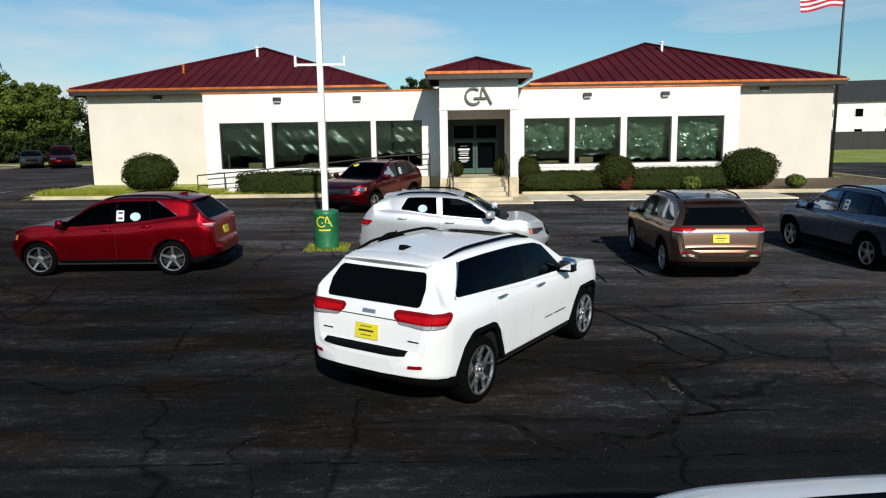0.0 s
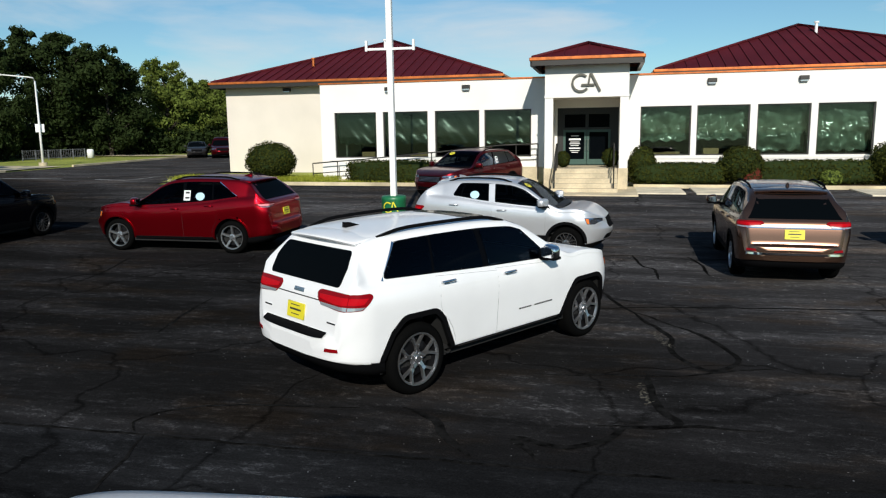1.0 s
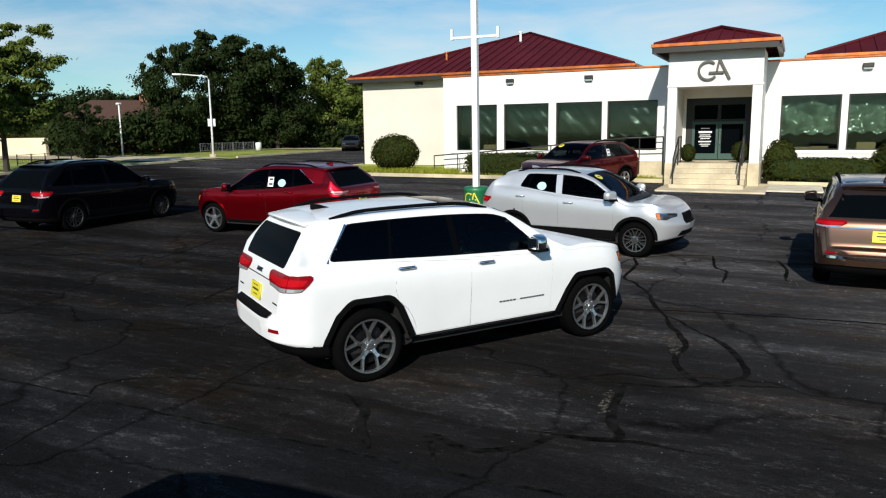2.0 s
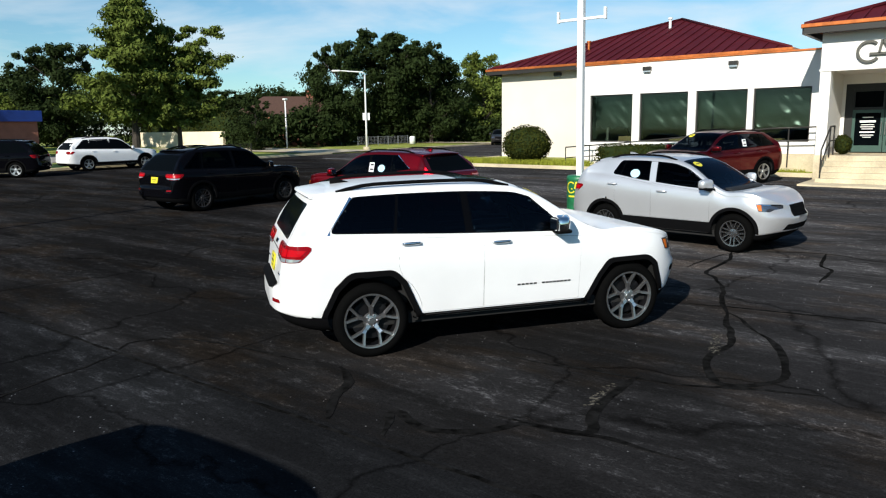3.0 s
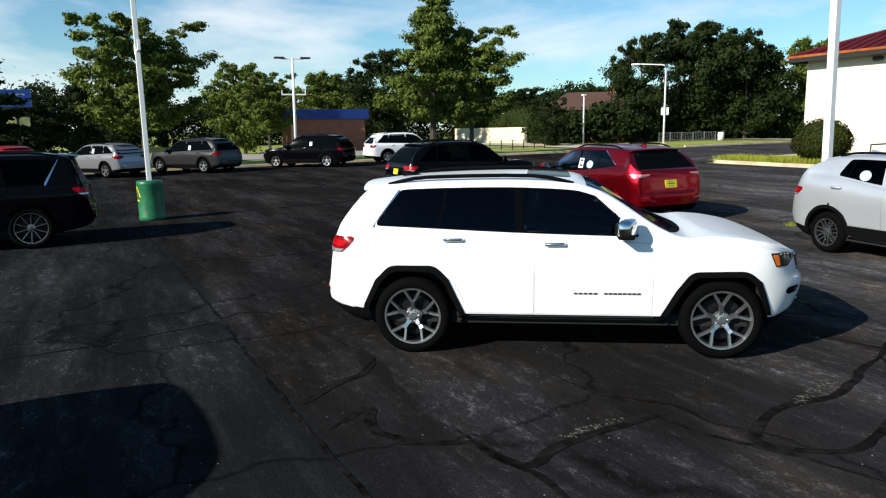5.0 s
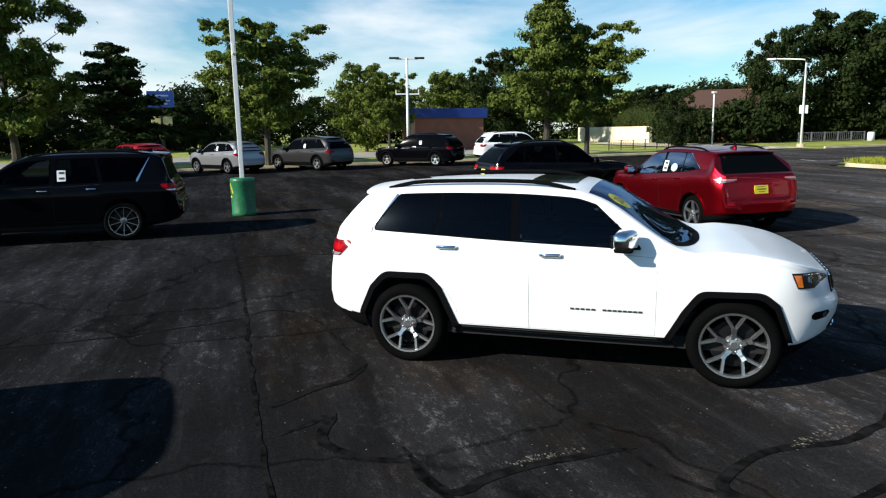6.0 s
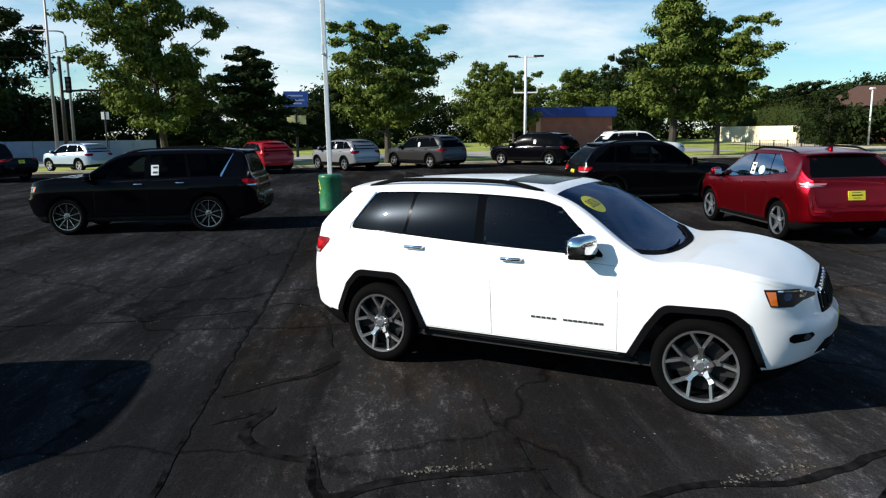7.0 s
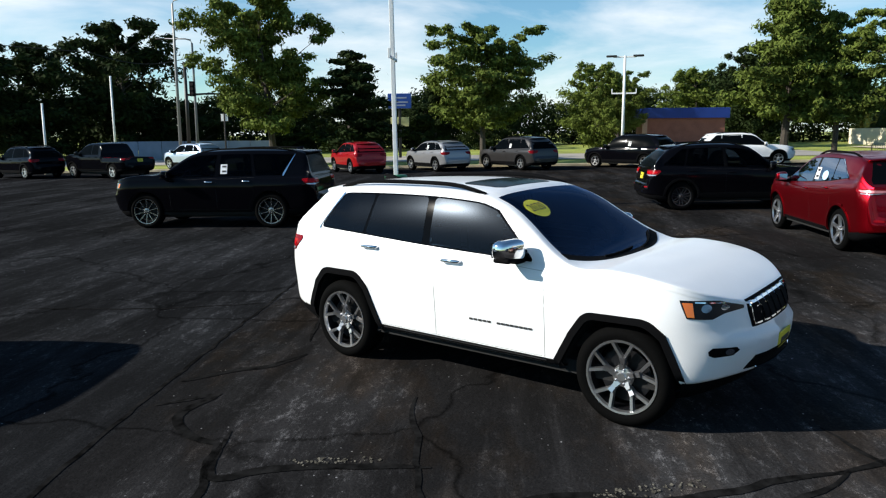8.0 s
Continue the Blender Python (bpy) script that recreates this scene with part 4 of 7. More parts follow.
        put(name_, (verts, [(i * m_ + k, i * m_ + k + 1, (i + 1) * m_ + k + 1, (i + 1) * m_ + k) for i in range(3) for k in range(m_ - 1)]), BLACKPLASTIC)
    if c.get("chrome_rear"):
        yb = sh.plan(c["xr"] + 0.15) - 0.08
        for z, h in ((0.56, 0.018), (c["ztail"] - 0.03, 0.01)):
            put("chrome_strip", end_patch(sh, [(-yb, z - h), (-yb, z + h), (yb, z + h), (yb, z - h)], False, 0.015, cell=0.1), CHROME)
    if plate:
        z = c.get("platez", c["ztail"] - 0.14)
        pl = put("number_plate", end_patch(sh, [(-0.155, z - 0.08), (-0.155, z + 0.08), (0.155, z + 0.08), (0.155, z - 0.08)], False, 0.016, cell=0.4), YELLOW, car, "yellow dealer plate")
        for dy, w, dz, h in ((0, 0.1, 0.008, 0.009), (0, 0.07, -0.04, 0.004), (0.01, 0.08, 0.052, 0.004)):
            put("plate_bar", end_patch(sh, [(dy - w, z + dz - h), (dy - w, z + dz + h), (dy + w, z + dz + h), (dy + w, z + dz - h)], False, 0.019, cell=0.4, depth=0.002), INK, pl)
    # mirrors
    xm_ = c["wins"][-1][2] - 0.16
    for s in (1, -1):
        z = sh.levels(xm_)[1] + 0.06
        y = sh.wide(xm_, z)
        bm = bmesh.new()
        bmesh.ops.create_uvsphere(bm, u_segments=20, v_segments=12, radius=1.0)
        for v in bm.verts:
            q = [math.copysign(abs(e) ** 0.55, e) for e in v.co]
            v.co = Vector((xm_ + 0.02 + q[0] * (0.085 - 0.02 * q[1] * s) - 0.03 * q[1] * s, s * (y + 0.17) + q[1] * 0.11, z + 0.055 + q[2] * (0.085 - 0.012 * q[1] * s)))
        bmesh.ops.delete(bm, geom=[f for f in bm.faces if f.calc_center_median().z < z - 0.005], context="FACES")
        mir = part("mirror", bm, c.get("mirror", paint_mat), car, "", True)
        part("mirror_foot", box_bm(xm_ - 0.02, s * (y - 0.03), z - 0.06, xm_ + 0.09, s * (y + 0.13), z - 0.0, bevel=0.015), BLACKPLASTIC, mir)
        part("mirror_base", box_bm(xm_ - 0.06, s * (y + 0.07), z - 0.04, xm_ + 0.09, s * (y + 0.26), z + 0.002, bevel=0.018), BLACKPLASTIC, mir)
        put("mirror_sail", side_patch(sh, [(xm_ - 0.03, z - 0.045), (xm_ + 0.0, z + 0.08), (xm_ + 0.15, z - 0.045)], s, 0.009, cell=0.06, depth=0.006), GLOSSBLACK, mir)
        part("mirror_glass", box_bm(xm_ - 0.085, s * (y + 0.09), z - 0.005, xm_ - 0.068, s * (y + 0.24), z + 0.11), CHROME, mir)
    # roof rails
    if c["rails"]:
        for s in (1, -1):
            pts = []
            n = 14
            x0, x1 = c["xrt"] + 0.18, c["xwt"] - 0.1
            for k in range(n + 1):
                x = x0 + (x1 - x0) * k / n
                y = sh.wide(x, sh.levels(x)[2]) - 0.055
                lift = 0.045 * min(1.0, 6.0 * min(k, n - k) / n)
                pts.append((x, s * y, sh.high(x, y) + lift))
            part("roof_rail", tube(bmesh.new(), pts, [0.014] + [0.019] * (n - 1) + [0.014], 8), c.get("railm", BLACKPLASTIC), car, "", True)
    if near:
        # wipers and washer cowl at the foot of the windscreen, shark fin on the roof
        yc = rail_y(c["xc"] - 0.03 - c["sag"])
        bow = [(c["xc"] - 0.03 - c["sag"] * abs(k / 8) ** 2.4, yc * k / 8) for k in range(-8, 9)]
        put("cowl_panel", top_patch(sh, [(x - 0.03, y) for x, y in bow] + [(x + 0.045, y * 1.02) for x, y in bow[::-1]], 0.0045, cell=0.05), BLACKPLASTIC)
        for y0 in (-0.45, 0.2):
            pts = [(x, y, sh.high(x, y) + 0.014) for x, y in ((c["xc"] - 0.03 - c["sag"] * abs((y0 + 0.13 * k) / yc) ** 2.4 - 0.012 * k, y0 + 0.13 * k) for k in range(5))]
            part("wiper", tube(bmesh.new(), pts, 0.009, 6), BLACKPLASTIC, car)
        bm = bmesh.new()
        xfin = c["xrt"] + 0.32
        zf = sh.high(xfin, 0)
        vs = [bm.verts.new(p) for p in ((xfin - 0.1, -0.035, zf - 0.015), (xfin - 0.1, 0.035, zf - 0.015), (xfin + 0.12, 0.012, zf + 0.0), (xfin + 0.12, -0.012, zf + 0.0), (xfin - 0.11, -0.012, zf + 0.055), (xfin - 0.11, 0.012, zf + 0.055), (xfin - 0.02, 0.006, zf + 0.045), (xfin - 0.02, -0.006, zf + 0.045))]
        for f in ((0, 1, 5, 4), (1, 2, 6, 5), (2, 3, 7, 6), (3, 0, 4, 7), (4, 5, 6, 7)):
            bm.faces.new([vs[k] for k in f])
        part("roof_antenna", bm, c.get("fin", paint_mat), car, "", True)
    if c.get("sunroof"):
        a, b, y = c["sunroof"]
        q = 0.05
        put("sunroof", top_patch(sh, [(a + q, -y), (b - q, -y), (b, -y + q), (b, y - q), (b - q, y), (a + q, y), (a, y - q), (a, -y + q)], 0.004, cell=0.15), CARGLASS)
    # papers in the windows
    if sticker:
        w = c["wins"][1]
        for s in (1, -1):
            x, z = (w[0] + w[2]) / 2 + 0.28, sh.levels(0)[1] + 0.2
            if sticker == 3:
                put("round_sticker", side_patch(sh, ellipse(w[0] + 0.3, z - 0.02, 0.1, 0.08), s, 0.009, cell=0.3, depth=0.002), PAPERBLUE)
                continue
            pp = put("window_paper", side_patch(sh, [(x - 0.08, z - 0.11), (x - 0.08, z + 0.11), (x + 0.08, z + 0.11), (x + 0.08, z - 0.11)], s, 0.009, cell=0.3, depth=0.002), PAPER)
            for dz in (0.06, -0.05):
                put("paper_bar", side_patch(sh, [(x - 0.06, z + dz - 0.02), (x - 0.06, z + dz + 0.02), (x + 0.04, z + dz + 0.02), (x + 0.04, z + dz - 0.02)], s, 0.012, cell=0.3, depth=0.002), INK, pp)
            if sticker == 2:
                put("round_sticker", side_patch(sh, ellipse(x - 0.32, z - 0.02, 0.11, 0.085), s, 0.009, cell=0.3, depth=0.002), PAPERBLUE)
    # wheels
    hub, tyre, face = wheel_meshes(c["R"], c["rim"], c["style"])
    if rim_mat:
        face = face.copy()
        face.materials[0] = rim_mat
    for ax in (-c["wb"] / 2, c["wb"] / 2):
        for s in (1, -1):
            w = new("wheel", hub)
            w.parent = car
            w.matrix_local = pose(ax, s * (hw - 0.155), c["R"], 0, 0, 0 if s > 0 else 180)
            for nm, me in (("tyre", tyre), ("rim", face)):
                p = new(nm, me)
                p.parent = w
    return car, sh, c


def cabin(car, sh, c):
    """What shows through the glass: a dark lining inside the shell, seats, dashboard and steering wheel."""
    side, front = glazing(sh, c)
    xs = list(np.arange(c["xg"] + 0.12, c["xc"] + 0.05, 0.05))
    verts, faces = [], []
    n = None
    for x in xs:
        s = sh.section(x)
        b = sh.levels(x)[1]
        k = int(np.searchsorted(s[:, 1], b - 0.2))
        ring = [(max(p[0] - 0.035, 0.0), p[1] - (0.03 if p[1] > b + 0.1 else 0.0)) for p in s]
        ring = [r for i, r in enumerate(ring) if i >= len(s) - 26]
        full = [(x, y, z) for y, z in ring] + [(x, -y, z) for y, z in ring[-2::-1]]
        n = len(full)
        verts += full
    for i in range(len(xs) - 1):
        for k in range(n - 1):
            q = [i * n + k, (i + 1) * n + k, (i + 1) * n + k + 1, i * n + k + 1]
            mx, my, mz = (sum(verts[v][a] for v in q) / 4 for a in range(3))
            if abs(my) > 0.4 and any(within(w, mx, mz) or within(w, mx + 0.04, mz + 0.03) or within(w, mx - 0.04, mz + 0.03) or within(w, mx, mz + 0.05) for w in side):
                continue
            if mx > c["xwt"] - 0.06:
                continue
            faces.append(q)
    link_mesh("cabin_lining", verts, faces, TRIM, car, smooth=True)
    part("cabin_floor", box_bm(c["xg"] + 0.2, -c["W"] / 2 + 0.22, 0.5, c["xc"], c["W"] / 2 - 0.22, 0.62), TRIM, car)
    hw = c["W"] / 2
    bz = sh.levels(0.0)[1]
    for x, ys in ((c["xwt"] - 0.55, (0.37, -0.37)), (c["xwt"] - 1.42, (0.37, -0.37))):
        for y in ys:
            bm = bmesh.new()
            box(bm, x - 0.26, y - 0.25, 0.62, x + 0.26, y + 0.25, 0.82, 0.05)
            box(bm, x - 0.4, y - 0.24, 0.75, x - 0.22, y + 0.24, bz + 0.12, 0.06)
            box(bm, x - 0.42, y - 0.13, bz + 0.14, x - 0.3, y + 0.13, bz + 0.33, 0.045)
            for px in (-0.07, 0.07):
                tube(bm, [(x - 0.36, y + px, bz + 0.08), (x - 0.36, y + px, bz + 0.2)], 0.008, 6)
            part("seat", bm, SEAT, car, "", True)
    bm = box_bm(c["xc"] - 0.42, -hw + 0.2, bz - 0.28, c["xc"] - 0.02, hw - 0.2, bz - 0.02, bevel=0.06)
    part("dashboard", bm, TRIM, car, "", True)
    bm = bmesh.new()
    ring = []
    for k in range(24):
        a = 2 * math.pi * k / 24
        ring.append((c["xc"] - 0.52 - 0.07 * math.sin(a), 0.37 + 0.19 * math.cos(a), bz - 0.02 + 0.17 * math.sin(a)))
    tube(bm, ring + ring[:1], 0.016, 6, cap=False)
    tube(bm, [(c["xc"] - 0.3, 0.37, bz - 0.1), (c["xc"] - 0.52, 0.37, bz - 0.02)], 0.03, 8)
    part("steering_wheel", bm, TRIM, car, "", True)


def indexed(bm):
    bm.verts.index_update()
    return bm


# ---- ground ----
def sheet(name, x0, x1, y0, y1, step, lift, material, label, category, kind="structure", edge=0.0):
    """A sheet that follows the lot's slope; with an edge it has sides going down."""
    nx, ny = max(1, round((x1 - x0) / step)), max(1, round((y1 - y0) / step))
    verts, faces = [], []
    for j in range(ny + 1):
        for i in range(nx + 1):
            x, y = x0 + (x1 - x0) * i / nx, y0 + (y1 - y0) * j / ny
            verts.append((x, y, gz(x, y) + lift))
    for j in range(ny):
        for i in range(nx):
            a = j * (nx + 1) + i
            faces.append((a, a + 1, a + nx + 2, a + nx + 1))
    if edge:
        loop = [i for i in range(nx + 1)] + [j * (nx + 1) + nx for j in range(1, ny + 1)] + [ny * (nx + 1) + i for i in range(nx - 1, -1, -1)] + [j * (nx + 1) for j in range(ny - 1, 0, -1)]
        n = len(verts)
        verts += [(verts[k][0], verts[k][1], verts[k][2] - edge) for k in loop]
        for i in range(len(loop)):
            k = (i + 1) % len(loop)
            faces.append((loop[i], n + i, n + k, loop[k]))
    ob = link_mesh(name, verts, faces, material, smooth=False)
    return tagged(ob, label, category, kind=kind)


def ground_sheet():
    """The one great sheet of land out to the horizon, fine near the lot and coarse far off."""
    def line(lo, hi, near0, near1, step):
        a = list(np.arange(near0, near1 + 0.01, step))
        out = [lo, lo * 0.5 + near0 * 0.5, near0 - 60] + a + [near1 + 60, hi * 0.5 + near1 * 0.5, hi]
        return sorted(out)
    xs, ys = line(-1500, 1500, -90, 60, 5.0), line(-1500, 1500, -60, 90, 5.0)
    verts = [(x, y, gz(x, y) - 0.03) for y in ys for x in xs]
    n = len(xs)
    faces = [(j * n + i, j * n + i + 1, (j + 1) * n + i + 1, (j + 1) * n + i) for j in range(len(ys) - 1) for i in range(n - 1)]
    return tagged(link_mesh("ground", verts, faces, GRASS), "mown grass land reaching the horizon", "ground", kind="structure")


ground_sheet()
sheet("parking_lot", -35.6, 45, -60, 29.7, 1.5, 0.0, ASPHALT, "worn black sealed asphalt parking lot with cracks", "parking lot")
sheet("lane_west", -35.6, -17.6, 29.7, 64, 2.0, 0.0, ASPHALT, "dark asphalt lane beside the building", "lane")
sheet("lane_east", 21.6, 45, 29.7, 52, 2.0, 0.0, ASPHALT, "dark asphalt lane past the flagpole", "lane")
sheet("road_west", -56, -45, -80, 34, 3.0, 0.0, ROAD, "pale worn street beyond the lawn strip", "road")
sheet("pavement_north", -62, -28, 63.2, 65.4, 2.0, 0.06, CONCRETE, "pale concrete footpath along the lane", "pavement")
sheet("pavement_west", -62, -36.4, 40.5, 46.5, 3.0, 0.05, CONCRETE, "pale concrete drive apron at the lot edge", "pavement")


def kerb(pts, name="kerb", w=0.16, h=0.14):
    """A kerb along the points: a real step with a rounded top edge."""
    bm = bmesh.new()
    prof = [(-w / 2, -0.1), (-w / 2, h - 0.02), (-w / 2 + 0.02, h), (w / 2 - 0.02, h), (w / 2, h - 0.02), (w / 2, -0.1)]
    fine = []
    for (a, b), (c, d) in zip(pts, pts[1:]):
        n = max(1, round(math.hypot(c - a, d - b) / 1.2))
        fine += [(a + (c - a) * k / n, b + (d - b) * k / n) for k in range(n)]
    fine.append(pts[-1])
    rings = []
    for i, (x, y) in enumerate(fine):
        a, b = fine[max(0, i - 1)], fine[min(len(fine) - 1, i + 1)]
        d = Vector((b[0] - a[0], b[1] - a[1])).normalized()
        rings.append([bm.verts.new((x - d.y * o, y + d.x * o, gz(x, y) + z)) for o, z in prof])
    for a, b in zip(rings, rings[1:]):
        for k in range(len(prof) - 1):
            bm.faces.new((a[k], a[k + 1], b[k + 1], b[k]))
    bm.faces.new(rings[0])
    bm.faces.new(rings[-1][::-1])
    return tagged(part(name, bm, KERB), "weathered pale concrete kerb", "kerb", kind="structure")


def arc(cx, cy, r, a0, a1, n=6):
    return [(cx + r * math.cos(radians(a0 + (a1 - a0) * k / n)), cy + r * math.sin(radians(a0 + (a1 - a0) * k / n))) for k in range(n + 1)]


kerb([(-17.4, 36.0), (-17.4, 31.2)] + arc(-16.2, 31.0, 1.2, 180, 270) + [(-15.0, 29.8), (-0.3, 29.8)])
kerb([(3.3, 29.8), (20.2, 29.8)] + arc(20.2, 31.0, 1.2, 270, 360) + [(21.4, 36), (21.4, 50)])
kerb([(-35.7, -60), (-35.7, 40.4)])
kerb([(-35.7, 46.6), (-35.7, 63)])
sheet("planting_bed_west", -17.3, -0.3, 29.86, 36.4, 0.8, 0.11, GRASS, "grassy planting bed in front of the building", "planting bed")
sheet("planting_bed_east", 3.3, 21.3, 29.86, 36.4, 0.8, 0.11, mat("mulch", (0.11, 0.07, 0.035), 0.95, grain=0.5, grain_scale=18, stain=0.3, bump=0.03), "brown mulch planting bed in front of the building", "planting bed")


for a, b in ((3.35, 5.0), (5.35, 8.2), (10.9, 13.5)):
    sheet("concrete_slab", a, b, 27.3, 29.68, 0.8, 0.045, PALECONCRETE, "pale concrete slab along the kerb", "slab", "structure", 0.06)

SEALS = (
    (((-10.88, 6.00), (-4.53, 6.24), (-2.0, 6.3), (-0.37, 6.31), (0.85, 6.34), (1.57, 6.36), (2.17, 6.37), (2.72, 6.39), (4.6, 6.5), (9.5, 6.7)), 0.05),
    (((1.19, 6.46), (0.91, 6.78), (0.72, 7.14), (0.35, 7.39)), 0.13),
    (((1.75, 6.49), (1.63, 6.73), (1.50, 6.90), (1.87, 6.79), (2.10, 6.85), (2.37, 7.08), (2.47, 7.31), (2.73, 7.36), (2.95, 7.44), (2.95, 7.59), (2.85, 7.78), (2.78, 8.12), (2.76, 8.87)), 0.11),
    (((2.23, 7.32), (2.56, 7.34), (2.85, 7.37), (3.16, 7.46), (3.43, 7.45), (3.70, 7.46)), 0.07),
    (((1.49, 8.64), (1.95, 8.64), (2.27, 8.73), (2.69, 8.76), (3.16, 8.85), (3.45, 8.99), (3.79, 9.15), (4.21, 9.29)), 0.06),
    (((3.25, 10.86), (3.53, 10.52), (3.73, 9.97), (3.82, 9.44), (3.44, 9.07), (3.14, 9.53), (3.08, 9.88), (3.11, 10.41), (2.80, 11.17), (2.70, 11.5)), 0.1),
    (((2.75, 11.42), (2.46, 12.08), (2.26, 12.72), (1.91, 13.40), (1.68, 13.75), (1.67, 14.81), (1.47, 15.61)), 0.08),
    (((3.25, 10.86), (2.97, 11.25), (2.70, 11.55)), 0.08),
    (((2.01, 11.66), (2.84, 11.85), (3.82, 12.02), (4.83, 12.15), (7.5, 12.4)), 0.06),
    (((3.21, 13.88), (3.20, 14.82), (2.97, 15.22), (2.84, 16.34)), 0.07),
    (((4.14, 14.39), (4.09, 15.56), (3.94, 16.31)), 0.07),
    (((1.31, 13.90), (1.54, 15.52), (2.76, 16.29), (4.04, 16.02), (7.8, 16.6)), 0.04),
    (((-7.13, 11.76), (-7.24, 12.76), (-7.77, 14.46)), 0.06),
    (((-3.67, 9.30), (-3.89, 10.35), (-4.00, 11.29)), 0.06),
    (((-1.95, 6.36), (-2.08, 6.66), (-1.49, 7.08), (-0.08, 7.29)), 0.05),
    (((-1.47, 3.2), (-1.47, 4.75), (-1.55, 5.23), (-1.8, 6.3)), 0.04),
)


def seal_line(pts, w, seed, material=TAR, name="tar_seal", label="black tar seal line over a crack in asphalt", category="crack seal"):
    """A hand-poured tar seal over a crack: a thin wandering ribbon of uneven width."""
    nr = random.Random(seed)
    fine = []
    for k in range(len(pts) - 1):
        p = [Vector(pts[min(max(k + j, 0), len(pts) - 1)]) for j in (-1, 0, 1, 2)]
        n = max(2, round((p[2] - p[1]).length / 0.12))
        for i in range(n):
            u = i / n
            fine.append(0.5 * ((2 * p[1]) + (p[2] - p[0]) * u + (2 * p[0] - 5 * p[1] + 4 * p[2] - p[3]) * u * u + (3 * p[1] - p[0] - 3 * p[2] + p[3]) * u ** 3))
    fine.append(Vector(pts[-1]))
    verts, faces = [], []
    for i, p in enumerate(fine):
        thin = min(1.0, 0.25 + 0.2 * min(i, len(fine) - 1 - i))
        d = (fine[min(i + 1, len(fine) - 1)] - fine[max(i - 1, 0)]).normalized()
        nrm = Vector((-d.y, d.x))
        c = p + nrm * 0.03 * noise.noise((p.x * 4, p.y * 4, seed))
        for s in (-1, 1):
            q = c + nrm * s * w * 0.4 * thin * (0.9 + 0.5 * noise.noise((p.x * 3, p.y * 3, seed + 7.0 * s)) + 0.2 * nr.random())
            verts.append((q.x, q.y, gz(q.x, q.y) + 0.005))
    for i in range(len(fine) - 1):
        faces.append((2 * i, 2 * i + 2, 2 * i + 3, 2 * i + 1))
    return tagged(link_mesh(name, verts, faces, material), label, category, kind="structure")


for k, (pts, w) in enumerate(SEALS):
    seal_line(pts, w, k)
WORNPAINT = mat("worn_line_paint", (0.3, 0.3, 0.3), 0.8, spec=0.0, grain=0.5, grain_scale=14, stain=0.5, stain_scale=1.5)
for k, pts in enumerate((((-24.3, 34.4), (-22.4, 33.1), (-20.6, 31.9)), ((-20.6, 31.9), (-20.56, 33.2), (-20.5, 34.6)), ((-31.4, 35.5), (-28.7, 35.45), (-26.0, 35.35)))):
    seal_line(pts, 0.2, 90 + k, WORNPAINT, "painted_line", "worn pale painted line on the asphalt", "road marking")


SCUFF = mat("pale_scuff", (0.11, 0.1, 0.08), 0.9, spec=0.0, grain=0.8, grain_scale=45, stain=0.6, stain_scale=14)
for k, (x0, y0, x1, y1, n) in enumerate(((2.9, 10.56, 3.1, 9.86, 90), (2.72, 7.95, 2.67, 8.45, 60))):
    nr = random.Random(70 + k)
    verts, faces = [], []
    for i in range(n):
        u = nr.random()
        x, y = x0 + (x1 - x0) * u + nr.gauss(0, 0.035), y0 + (y1 - y0) * u + nr.gauss(0, 0.035)
        r, a = nr.uniform(0.003, 0.013), nr.random() * 3
        q = len(verts)
        for j in range(5):
            b = a + j * 2 * math.pi / 5
            e = r * nr.uniform(0.6, 1.3)
            verts.append((x + 1.7 * e * math.cos(b), y + e * math.sin(b), gz(x, y) + 0.004 + 0.003 * nr.random()))
        faces.append([q + j for j in range(5)])
    tagged(link_mesh("pale_scuff", verts, faces, SCUFF), "pale flakes rubbed into the black asphalt", "scuff", kind="stuff")


# ---- building ----
def pieces(name, boxes, material, parent=None, label=""):
    bm = bmesh.new()
    for b in boxes:
        box(bm, *b)
    return part(name, bm, material, parent, label)


def pierced(name, x0, x1, z0, z1, holes, y0, y1, material, parent=None):
    """One wall with real openings: holes are (x0, x1, z0, z1)."""
    xs = sorted({x0, x1, *[v for h in holes for v in h[:2]]})
    zs = sorted({z0, z1, *[v for h in holes for v in h[2:]]})

    def solid(i, j):
        if not (0 <= i < len(xs) - 1 and 0 <= j < len(zs) - 1):
            return False
        mx, mz = (xs[i] + xs[i + 1]) / 2, (zs[j] + zs[j + 1]) / 2
        return not any(h[0] < mx < h[1] and h[2] < mz < h[3] for h in holes)
    known, verts, faces = {}, [], []

    def v(i, j, y):
        key = (i, j, y)
        if key not in known:
            known[key] = len(verts)
            verts.append((xs[i], y, zs[j]))
        return known[key]
    for i in range(len(xs) - 1):
        for j in range(len(zs) - 1):
            if not solid(i, j):
                continue
            faces.append((v(i, j, y0), v(i + 1, j, y0), v(i + 1, j + 1, y0), v(i, j + 1, y0)))
            faces.append((v(i, j, y1), v(i, j + 1, y1), v(i + 1, j + 1, y1), v(i + 1, j, y1)))
            for di, dj, a, b in ((-1, 0, (i, j), (i, j + 1)), (1, 0, (i + 1, j), (i + 1, j + 1)), (0, -1, (i, j), (i + 1, j)), (0, 1, (i, j + 1), (i + 1, j + 1))):
                if not solid(i + di, j + dj):
                    faces.append((v(*a, y0), v(*b, y0), v(*b, y1), v(*a, y1)))
    bm = bmesh.new()
    bv = [bm.verts.new(p) for p in verts]
    for f in faces:
        bm.faces.new([bv[k] for k in f])
    return part(name, bm, material, parent)


